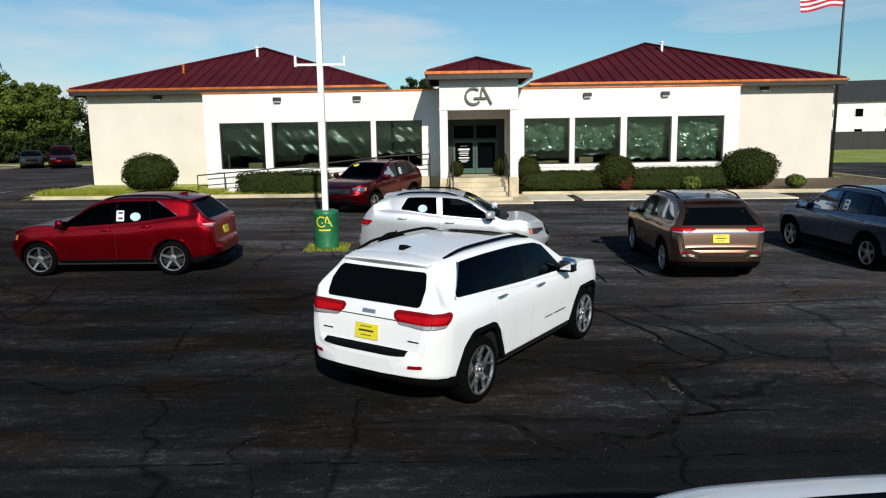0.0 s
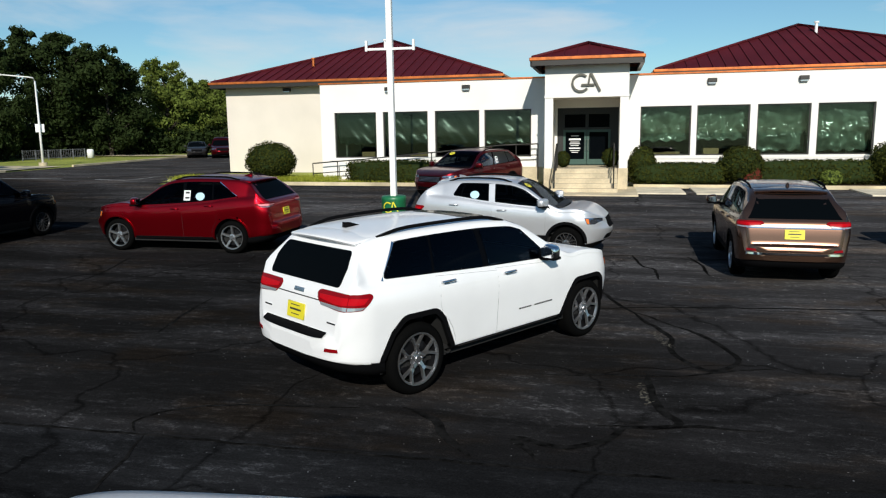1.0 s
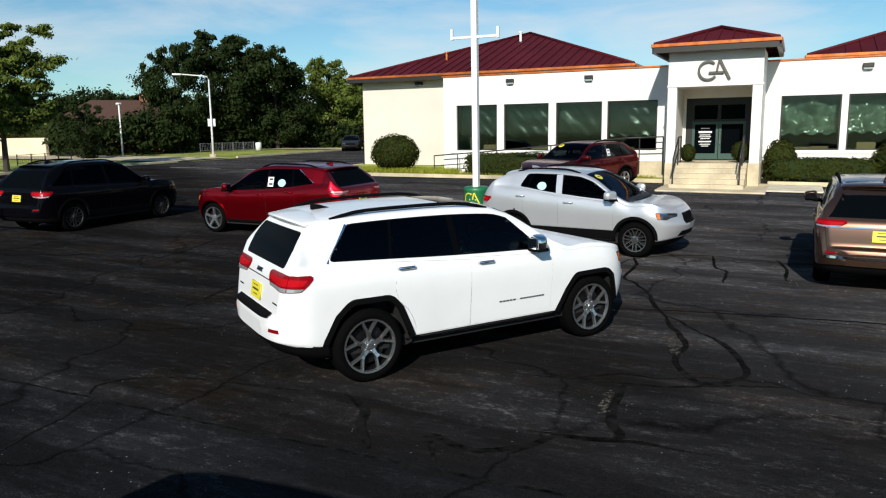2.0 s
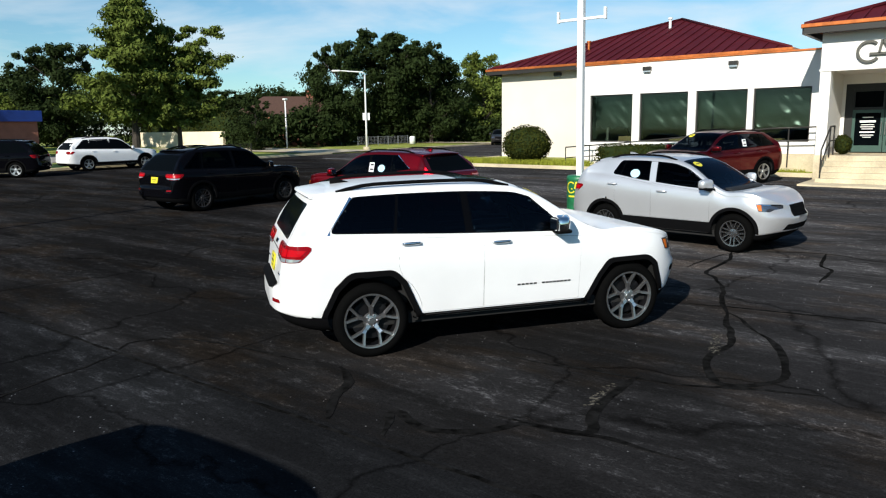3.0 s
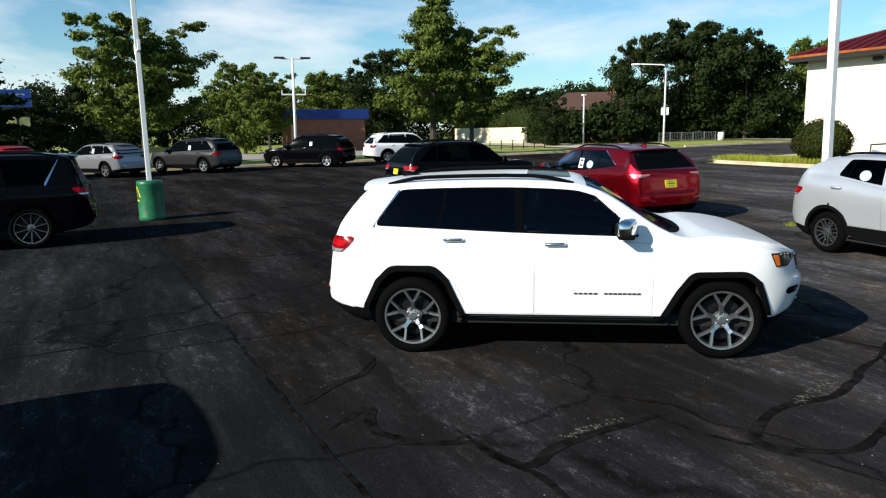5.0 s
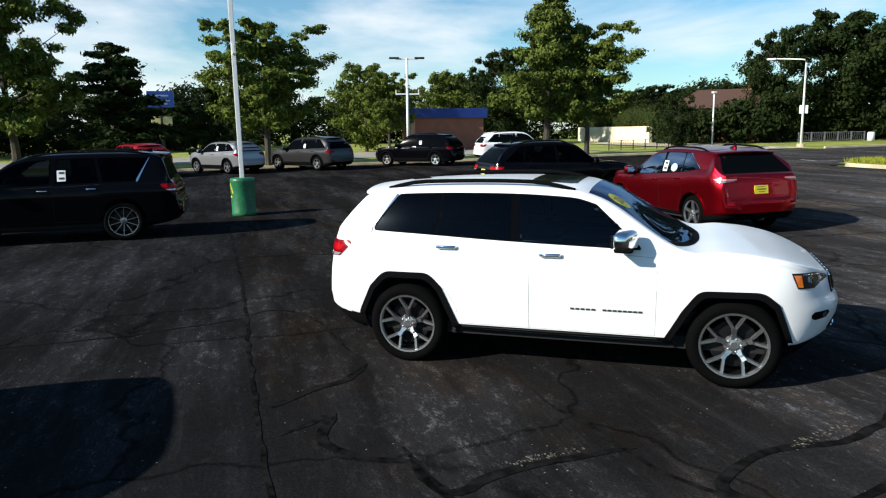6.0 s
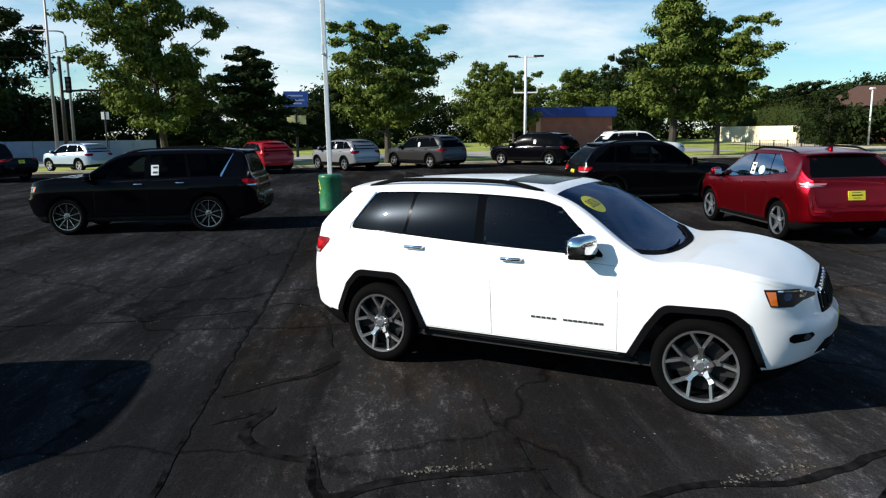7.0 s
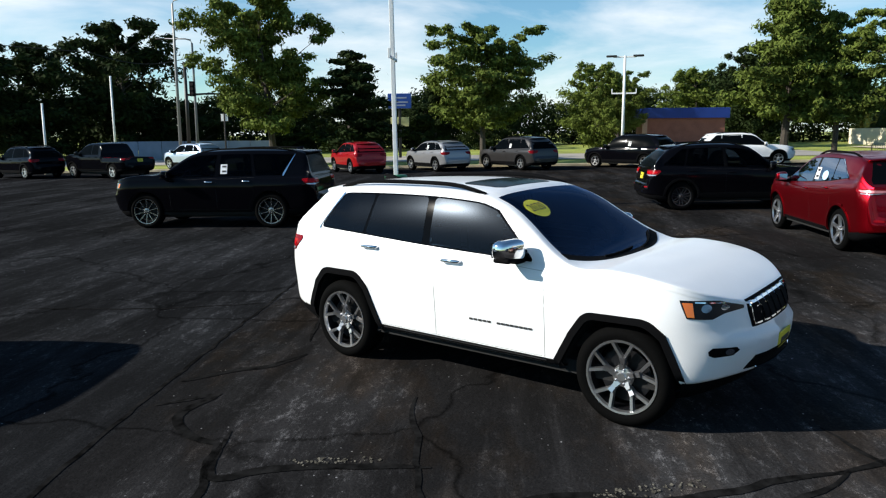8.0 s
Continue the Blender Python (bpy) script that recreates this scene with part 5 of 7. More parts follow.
def hip_roof(parent, cx, cy, hx, hy, z, peak, seam=0.55, over=0.28):
    """A four-sided standing-seam roof with a boxed copper gutter and soffit."""
    bm = bmesh.new()
    c = [bm.verts.new((cx + a * hx, cy + b * hy, z)) for a, b in ((-1, -1), (1, -1), (1, 1), (-1, 1))]
    p = bm.verts.new((cx, cy, peak))
    for k in range(4):
        bm.faces.new((c[k], c[(k + 1) % 4], p))
    bm.faces.new(c[::-1])
    roof = part("roof", bm, ROOF, parent)
    top = Vector((cx, cy, peak))
    for k, (ax, ay) in enumerate(((0, -1), (1, 0), (0, 1), (-1, 0))):
        bm = bmesh.new()
        length = (hx if ax == 0 else hy)
        n = int(2 * length / seam)
        run = hy if ax == 0 else hx
        for i in range(n + 1):
            s = -length + seam / 2 + i * seam
            if abs(s) > length - 0.05:
                continue
            f = 1 - abs(s) / length
            if ax == 0:
                a, b = Vector((cx + s, cy + ay * run, z)), Vector((cx + s, cy + ay * run * (1 - f), z + f * (peak - z)))
            else:
                a, b = Vector((cx + ax * run, cy + s, z)), Vector((cx + ax * run * (1 - f), cy + s, z + f * (peak - z)))
            side = Vector((1, 0, 0)) if ax == 0 else Vector((0, 1, 0))
            vs = []
            for q in (a, b):
                for e, h in ((-0.022, 0.0), (-0.018, 0.055), (0.018, 0.055), (0.022, 0.0)):
                    vs.append(bm.verts.new(q + side * e + Vector((0, 0, h))))
            for j in range(3):
                bm.faces.new((vs[j], vs[j + 1], vs[j + 5], vs[j + 4]))
            bm.faces.new(vs[:4][::-1])
        tagged(part("standing_seams", bm, ROOF, roof), kind="stuff")
    for a, b in ((-1, -1), (1, -1), (1, 1), (-1, 1)):
        q = Vector((cx + a * hx, cy + b * hy, z))
        bm = tube(bmesh.new(), [q + Vector((0, 0, 0.03)), top + Vector((0, 0, 0.04))], 0.075, 6)
        part("ridge_cap", bm, ROOF, roof, "", True)
    for k, (x0, y0, x1, y1) in enumerate(((cx - hx - 0.1, cy - hy - 0.12, cx + hx + 0.1, cy - hy), (cx - hx - 0.1, cy + hy, cx + hx + 0.1, cy + hy + 0.12), (cx - hx - 0.12, cy - hy, cx - hx, cy + hy), (cx + hx, cy - hy, cx + hx + 0.12, cy + hy))):
        g = part("gutter", box_bm(x0, y0, z - 0.1, x1, y1, z + 0.02, bevel=0.02), COPPER, roof)
        if k < 2:
            part("fascia", box_bm(x0 + 0.08, y0 + 0.03 if k == 0 else y0 - 0.05, z - over, x1 - 0.08, y1 + 0.05 if k == 0 else y1 - 0.03, z - 0.104), DARKMETAL, roof)
        else:
            part("fascia", box_bm(x0 + 0.03 if k == 2 else x0 - 0.05, y0 + 0.05, z - over, x1 + 0.05 if k == 2 else x1 - 0.03, y1 - 0.05, z - 0.104), DARKMETAL, roof)
    return roof


def shop_glass():
    """Greenish reflecting shop glass."""
    m = bpy.data.materials.new("shop_glass")
    m.use_nodes = True
    nt = m.node_tree
    nt.nodes.clear()
    out = nt.nodes.new("ShaderNodeOutputMaterial")
    mix = nt.nodes.new("ShaderNodeMixShader")
    fr = nt.nodes.new("ShaderNodeFresnel")
    fr.inputs[0].default_value = 1.42
    tr = nt.nodes.new("ShaderNodeBsdfTransparent")
    tr.inputs[0].default_value = (0.5, 0.62, 0.56, 1)
    gl = nt.nodes.new("ShaderNodeBsdfGlossy")
    gl.inputs["Roughness"].default_value = 0.02
    gl.inputs[0].default_value = (0.9, 1.0, 0.95, 1)
    nt.links.new(fr.outputs[0], mix.inputs[0])
    nt.links.new(tr.outputs[0], mix.inputs[1])
    nt.links.new(gl.outputs[0], mix.inputs[2])
    nt.links.new(mix.outputs[0], out.inputs[0])
    return m


SHOPGLASS = shop_glass()
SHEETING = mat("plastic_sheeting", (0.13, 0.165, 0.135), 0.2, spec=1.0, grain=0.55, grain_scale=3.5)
# Darker copy for the left windows: their dimness is put into the colour.
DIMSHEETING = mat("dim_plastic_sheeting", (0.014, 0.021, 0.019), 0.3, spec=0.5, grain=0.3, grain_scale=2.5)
# Showroom floor and back wall: the room's dimness is put into this near-black colour.
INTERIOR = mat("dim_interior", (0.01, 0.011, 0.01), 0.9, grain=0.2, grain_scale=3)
CARDBOARD = mat("cardboard", (0.33, 0.2, 0.1), 0.8, grain=0.1, vary=0.2)
# Near-black for the entrance: shade in the recess is put into the colour.
SHADEFRAME = mat("shade_black_surround", (0.008, 0.009, 0.008), 0.5, grain=0.1)
DOORGREEN = mat("green_door_frame", (0.03, 0.075, 0.06), 0.45, grain=0.1)
SIGNMETAL = mat("sign_metal", (0.1, 0.095, 0.08), 0.4, metal=0.5, grain=0.1)
BASE = 0.25
YF = 31.3
building = thing("dealership_building", Matrix(), "low white and tan dealership with maroon metal roofs", "building")
WINS = [(-9.47, -7.55), (-7.24, -5.24), (-4.93, -3.0), (-2.79, -0.82), (3.55, 5.5), (5.71, 7.68), (7.94, 9.86), (10.1, 12.1)]
ZS, ZT, ZP = 1.67, 3.63, 4.86
# front wall of the showroom, pierced by eight windows, with a gap for the entrance
pierced("front_wall", -10.1, 12.72, BASE, ZP, [(a, b, ZS, ZT) for a, b in WINS] + [(0.26, 2.71, BASE, 3.63)], YF, YF + 0.25, STUCCO, building)
pieces("side_wall", [(-10.1, YF + 0.25, BASE, -9.85, 36.3, ZP)], STUCCO, building)
pieces("side_wall", [(12.47, YF + 0.25, BASE, 12.72, 36.3, ZP)], STUCCO, building)
pieces("flat_roof", [(-9.85, YF + 0.25, 4.45, 12.47, 36.2, 4.6)], CONCRETE, building)
pieces("parapet_cap", [(-10.15, YF - 0.05, ZP, 0.0, YF + 0.3, ZP + 0.06)], COPPER, building)
pieces("parapet_cap", [(2.95, YF - 0.05, ZP, 12.77, YF + 0.3, ZP + 0.06)], COPPER, building)
pieces("window_band", [(-9.75, YF - 0.035, ZS - 0.12, -0.6, YF - 0.002, ZS - 0.01)], STUCCO, building)
pieces("window_band", [(3.3, YF - 0.035, ZS - 0.12, 12.4, YF - 0.002, ZS - 0.01)], STUCCO, building)
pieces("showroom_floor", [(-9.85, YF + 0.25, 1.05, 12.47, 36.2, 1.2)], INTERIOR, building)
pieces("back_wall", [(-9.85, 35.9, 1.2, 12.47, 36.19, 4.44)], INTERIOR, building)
for x0, x1 in ((-17.35, -3.0), (4.9, 19.3)):
    for b in ((x0, 36.2, BASE, x1, 36.45, 5.2), (x0, 36.45, BASE, x0 + 0.25, 50.5, 5.2), (x1 - 0.25, 36.45, BASE, x1, 50.5, 5.2), (x0 + 0.25, 50.25, BASE, x1 - 0.25, 50.5, 5.2)):
        pieces("pavilion_wall", [b], TAN, building)
hip_roof(building, -10.25, 43.4, 7.6, 7.8, 5.42, 8.12)
hip_roof(building, 11.95, 43.4, 7.6, 7.8, 5.38, 8.05)
# window panes, frames, and the plastic sheets hung behind them
rng = random.Random(4)
for k, (a, b) in enumerate(WINS):
    win = pierced("window", a + 0.002, b - 0.002, ZS + 0.002, ZT - 0.002, [(a + 0.05, b - 0.05, ZS + 0.05, ZT - 0.05)], YF + 0.08, YF + 0.16, DARKMETAL, building)
    pane = pieces("pane", [(a + 0.05, YF + 0.11, ZS + 0.05, b - 0.05, YF + 0.122, ZT - 0.05)], SHOPGLASS, win)
    pane.visible_shadow = False
    n = 44
    hang = ZS + (0.62 if k != 7 and k != 6 else 0.12) + rng.uniform(-0.05, 0.05)
    verts, faces = [], []
    for j in range(n + 1):
        for i in range(n + 1):
            x = a + 0.03 + (b - a - 0.06) * i / n
            z = hang + (ZT - 0.02 - hang) * j / n + 0.05 * math.sin(i * 0.55 + k) * (1 - j / n)
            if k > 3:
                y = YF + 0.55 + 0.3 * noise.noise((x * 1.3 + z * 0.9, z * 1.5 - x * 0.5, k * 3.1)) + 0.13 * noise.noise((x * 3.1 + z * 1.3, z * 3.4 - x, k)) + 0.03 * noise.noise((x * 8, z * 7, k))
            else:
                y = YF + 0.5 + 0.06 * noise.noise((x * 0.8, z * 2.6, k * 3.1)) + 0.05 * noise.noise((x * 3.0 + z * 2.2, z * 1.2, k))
            verts.append((x, y, z))
    for j in range(n):
        for i in range(n):
            q = j * (n + 1) + i
            faces.append((q, q + 1, q + n + 2, q + n + 1))
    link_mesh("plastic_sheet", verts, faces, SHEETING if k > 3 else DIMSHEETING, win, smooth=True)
for x, y in ((-8.2, 32.3), (-6.0, 32.4), (-5.6, 32.3), (-3.6, 32.4), (-2.2, 32.3), (4.3, 32.3), (4.9, 32.5), (6.4, 32.4)):
    tagged(part("cardboard_box", box_bm(x - 0.3, y - 0.22, 1.2, x + 0.3, y + 0.22, 1.75 + 0.2 * rng.random(), bevel=0.01), CARDBOARD), "brown cardboard box inside the showroom window", "box", "boxes in the window")
# entrance tower
TX0, TX1, TY = -0.05, 3.02, 28.7
pierced("tower_front", TX0, TX1, 1.3, 5.12, [(TX0 + 0.31, TX1 - 0.31, 1.3, 3.96)], TY, TY + 0.31, STUCCO, building)
for x in (TX0, TX1 - 0.2):
    pieces("tower_side", [(x, TY + 0.31, 1.3, x + 0.2, YF - 0.003, 5.12)], STUCCO, building)
pieces("tower_ceiling", [(TX0 + 0.2, TY + 0.31, 3.96, TX1 - 0.2, YF - 0.003, 4.1)], STUCCO, building)
pieces("tower_plinth", [(TX0 - 0.02, TY - 0.02, BASE, TX0 + 0.34, YF, 1.3)], CONCRETE, building)
pieces("tower_plinth", [(TX1 - 0.34, TY - 0.02, BASE, TX1 + 0.02, YF, 1.3)], CONCRETE, building)
pieces("tower_moulding", [(TX0 - 0.03, TY - 0.03, 3.93, TX1 + 0.03, TY + 0.0, 4.0)], STUCCO, building)
hip_roof(building, 1.48, 30.2, 1.96, 1.95, 5.36, 6.02, 0.45)
pierced("entrance_surround", 0.26, 2.71, 1.3, 3.63, [(0.5, 2.4, 1.3, 3.45)], YF + 0.03, YF + 0.2, SHADEFRAME, building)
for x0, x1 in ((0.5, 1.44), (1.46, 2.4)):
    door = pierced("entrance_door", x0, x1, 1.33, 2.75, [(x0 + 0.09, x1 - 0.09, 1.55, 2.65)], YF + 0.05, YF + 0.12, DOORGREEN, building)
    pieces("door_pane", [(x0 + 0.09, YF + 0.08, 1.55, x1 - 0.09, YF + 0.09, 2.65)], CARGLASS, door)
    part("door_pull", tube(bmesh.new(), [((x1 - 0.05) if x0 < 1 else (x0 + 0.05), YF + 0.02, 1.9), ((x1 - 0.05) if x0 < 1 else (x0 + 0.05), YF + 0.02, 2.35)], 0.016, 8), CHROME, door)
    pierced("transom_frame", x0, x1, 2.76, 3.45, [(x0 + 0.05, x1 - 0.05, 2.84, 3.37)], YF + 0.05, YF + 0.12, SHADEFRAME, building)
    pieces("transom_pane", [(x0 + 0.05, YF + 0.08, 2.84, x1 - 0.05, YF + 0.09, 3.37)], CARGLASS, building)
for z, w, h in ((2.5, 0.16, 0.03), (2.36, 0.24, 0.07), (2.25, 0.19, 0.025), (2.18, 0.22, 0.025), (2.11, 0.17, 0.025), (2.0, 0.23, 0.045), (1.9, 0.2, 0.025), (1.83, 0.13, 0.025)):
    pieces("door_notice_bar", [(0.97 - w, YF + 0.068, z - h / 2, 0.97 + w, YF + 0.074, z + h / 2)], PAPER, building)
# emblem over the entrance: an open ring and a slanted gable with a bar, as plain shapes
def ring_arc(bm, cx, cz, r0, r1, a0, a1, y0, y1, n=24):
    for k in range(n):
        q = []
        for a in (radians(a0 + (a1 - a0) * k / n), radians(a0 + (a1 - a0) * (k + 1) / n)):
            for r in (r0, r1):
                for y in (y0, y1):
                    q.append(bm.verts.new((cx + r * math.cos(a), y, cz + r * math.sin(a))))
        for f in ((0, 2, 6, 4), (1, 3, 7, 5), (0, 1, 5, 4), (2, 3, 7, 6)):
            bm.faces.new([q[i] for i in f])
        if k in (0, n - 1):
            bm.faces.new([q[i] for i in ((0, 1, 3, 2) if k == 0 else (4, 5, 7, 6))])


def emblem(bm, w, h, y0, y1, x=0.0, z=0.0):
    """The dealership's mark: an open ring and a half gable joined by a bar."""
    s = h / 2
    ring_arc(bm, x - w * 0.18, z, s * 0.78, s, 50, 320, y0, y1)
    def bar(p, q, t):
        d = Vector((q[0] - p[0], 0, q[1] - p[1])).normalized()
        n = Vector((-d.z, 0, d.x)) * t / 2
        c = [Vector((x + e[0], 0, z + e[1])) + f * n for e, f in ((p, -1), (p, 1), (q, 1), (q, -1))]
        vs = [bm.verts.new((v.x, yy, v.z)) for yy in (y0, y1) for v in c]
        for f in ((0, 1, 2, 3), (7, 6, 5, 4), (0, 4, 5, 1), (1, 5, 6, 2), (2, 6, 7, 3), (3, 7, 4, 0)):
            bm.faces.new([vs[i] for i in f])
    bar((w * 0.16, s), (w * 0.46, -s * 0.9), h * 0.12)
    bar((w * 0.13, s * 0.95), (w * 0.07, -s * 0.2), h * 0.1)
    bar((-w * 0.16, -s * 0.22), (w * 0.28, -s * 0.22), h * 0.11)


bm = bmesh.new()
emblem(bm, 1.1, 0.68, TY - 0.1, TY - 0.02, 1.47, 4.45)
tagged(part("wall_emblem", bm, SIGNMETAL), "dark metal ring and gable emblem on the entrance tower", "sign")
# landing, four steps, walk
pieces("entrance_landing", [(TX0 + 0.36, TY - 0.25, BASE, TX1 - 0.36, YF, 1.3)], CONCRETE, building)
for k in range(4):
    pieces("step", [(TX0 + 0.36, TY - 0.25 - 0.3 * (k + 1), BASE, TX1 - 0.36, TY - 0.25 - 0.3 * k, 1.3 - 0.165 * (k + 1))], CONCRETE, building)
sheet("entrance_walk", 0.0, 3.35, 26.4, 29.8, 0.8, 0.05, CONCRETE, "pale concrete walk at the foot of the steps", "walk", edge=0.12)


def handrail(name, pts, posts, label):
    top = [Vector(p) for p in pts]
    rail = thing(name, Matrix.Translation(top[0] - Vector((0, 0, 0.95))), label, "railing")
    off = top[0] - Vector((0, 0, 0.95))
    part("top_rail", tube(bmesh.new(), [p - off for p in top], 0.026, 8), DARKMETAL, rail, "", True)
    part("mid_rail", tube(bmesh.new(), [p - off - Vector((0, 0, 0.45)) for p in top], 0.02, 8), DARKMETAL, rail, "", True)
    for s, h in posts:
        n = len(top) - 1
        i = min(int(s * n), n - 1)
        p = top[i].lerp(top[i + 1], s * n - i) - off
        part("post", tube(bmesh.new(), [p, p - Vector((0, 0, h))], 0.024, 8), DARKMETAL, rail)
    return rail


for x in (0.42, 2.52):
    handrail("step_handrail", [(x, TY - 1.4, 1.5), (x, TY - 0.3, 2.2), (x, TY + 0.3, 2.22)], ((0, 0.95), (0.5, 0.95), (1, 0.95)), "dark bronze metal handrail beside the entrance steps")
handrail("ramp_handrail", [(-10.4, 30.9, 1.45), (-8.0, 30.9, 1.62), (-5.0, 30.9, 1.88), (-2.0, 30.9, 2.16), (-0.5, 30.9, 2.2)], ((0, 0.95), (0.12, 0.95), (0.3, 1.0), (0.5, 1.2), (0.68, 1.3), (0.85, 1.4), (1, 1.45)), "thin dark metal handrail along the ramp")
pieces("ramp", [(-10.3, 30.95, BASE, -8.0, YF - 0.003, 0.75), (-8.0, 30.95, BASE, -5.5, YF - 0.003, 0.9), (-5.5, 30.95, BASE, -3.0, YF - 0.003, 1.08), (-3.0, 30.95, BASE, -0.1, YF - 0.003, 1.25)], CONCRETE, building)
for x, z in ((-6.93, 4.57), (-3.55, 4.57), (6.22, 4.56), (9.52, 4.56)):
    lamp = thing("wall_light", pose(x, YF, z), "small dark box wall light under the parapet", "wall light", "wall lights")
    part("housing", box_bm(-0.17, -0.16, -0.06, 0.17, -0.002, 0.1, bevel=0.02), DARKMETAL, lamp)
    part("lens", box_bm(-0.14, -0.14, -0.12, 0.14, -0.02, -0.061), CLEARLENS, lamp)
for x, z in ((-13.85, 5.0), (15.85, 4.98)):
    lamp = thing("wall_light", pose(x, 36.2, z), "small dark box wall light under the eaves", "wall light", "wall lights")
    part("housing", box_bm(-0.2, -0.18, -0.06, 0.2, -0.002, 0.1, bevel=0.02), DARKMETAL, lamp)
    part("lens", box_bm(-0.16, -0.16, -0.12, 0.16, -0.02, -0.061), CLEARLENS, lamp)
for x, y, z, h in ((-10.2, 41.6, 7.5, 0.5), (-13.2, 38.2, 6.35, 0.4), (12.4, 41.6, 7.4, 0.55)):
    tagged(part("roof_vent_pipe", tube(bmesh.new(), [(x, y, z - 0.3), (x, y, z + h - 0.06), (x, y, z + h - 0.05), (x, y, z + h + 0.03)], [0.07, 0.07, 0.12, 0.12], 10), PAPER if x > -12 else COPPER), "short pale vent pipe standing on the metal roof", "vent pipe")


# ---- plants ----
def leaf_material(name, color, vary=0.35):
    m = bpy.data.materials.new(name)
    m.use_nodes = True
    nt = m.node_tree
    b = nt.nodes["Principled BSDF"]
    out = nt.nodes["Material Output"]
    geo = nt.nodes.new("ShaderNodeNewGeometry")
    nz = nt.nodes.new("ShaderNodeTexNoise")
    nz.inputs["Scale"].default_value = 0.5
    nt.links.new(geo.outputs["Position"], nz.inputs[0])
    add = nt.nodes.new("ShaderNodeMath")
    add.operation = "ADD"
    nt.links.new(geo.outputs["Random Per Island"], add.inputs[0])
    nt.links.new(nz.outputs[0], add.inputs[1])
    r = nt.nodes.new("ShaderNodeMapRange")
    r.inputs["From Min"].default_value, r.inputs["From Max"].default_value = 0.3, 1.7
    r.inputs["To Min"].default_value, r.inputs["To Max"].default_value = 1 - vary, 1 + vary
    nt.links.new(add.outputs[0], r.inputs[0])
    sc = nt.nodes.new("ShaderNodeVectorMath")
    sc.operation = "SCALE"
    sc.inputs[0].default_value = color
    nt.links.new(r.outputs[0], sc.inputs["Scale"])
    nt.links.new(sc.outputs[0], b.inputs["Base Color"])
    b.inputs["Roughness"].default_value = 0.75
    b.inputs["Specular IOR Level"].default_value = 0.06
    tr = nt.nodes.new("ShaderNodeBsdfTranslucent")
    nt.links.new(sc.outputs[0], tr.inputs[0])
    mix = nt.nodes.new("ShaderNodeMixShader")
    mix.inputs[0].default_value = 0.14
    nt.links.new(b.outputs[0], mix.inputs[1])
    nt.links.new(tr.outputs[0], mix.inputs[2])
    nt.links.new(mix.outputs[0], out.inputs[0])
    return m


LEAF = leaf_material("maple_leaves", (0.1, 0.13, 0.026), 0.6)
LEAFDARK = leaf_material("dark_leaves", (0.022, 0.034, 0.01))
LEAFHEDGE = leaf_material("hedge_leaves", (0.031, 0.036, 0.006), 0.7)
LEAFRED = leaf_material("red_shrub_leaves", (0.14, 0.03, 0.02))


def leaves(nr, centres, radii, per, size, squash=0.8):
    """Leaf blades scattered in clumps: each a bent pair of triangles."""
    n = len(centres)
    c = np.repeat(np.array(centres), per, axis=0)
    r = np.repeat(np.array(radii), per)
    d = nr.normal(size=(n * per, 3))
    p = c + d * (0.4 * r)[:, None] * np.array([1.1, 1.1, squash])
    d /= np.linalg.norm(d, axis=1)[:, None]
    # blades face outwards from their clump, so that each clump has a lit and a dark side
    face = d + nr.normal(size=(n * per, 3)) * 0.45 + np.array([0, 0, 0.25])
    face /= np.linalg.norm(face, axis=1)[:, None]
    u = np.cross(face, nr.normal(size=(n * per, 3)))
    u /= np.linalg.norm(u, axis=1)[:, None] + 1e-9
    w = np.cross(face, u)
    s = size * nr.uniform(0.6, 1.3, n * per)[:, None]
    a, b2, c2, e = p - u * s, p + w * s * 0.45, p + u * s, p - w * s * 0.45
    verts = np.stack([a, b2, c2, e], 1).reshape(-1, 3)
    faces = np.arange(n * per * 4).reshape(-1, 4)
    return verts, faces


def fast_mesh(name, verts, faces, material):
    me = bpy.data.meshes.new(name)
    me.vertices.add(len(verts))
    me.vertices.foreach_set("co", np.asarray(verts, np.float32).ravel())
    me.loops.add(faces.size)
    me.loops.foreach_set("vertex_index", faces.ravel().astype(np.int32))
    me.polygons.add(len(faces))
    me.polygons.foreach_set("loop_start", np.arange(0, faces.size, 4, dtype=np.int32))
    me.update(calc_edges=True)
    me.validate()
    me.materials.append(material)
    return me


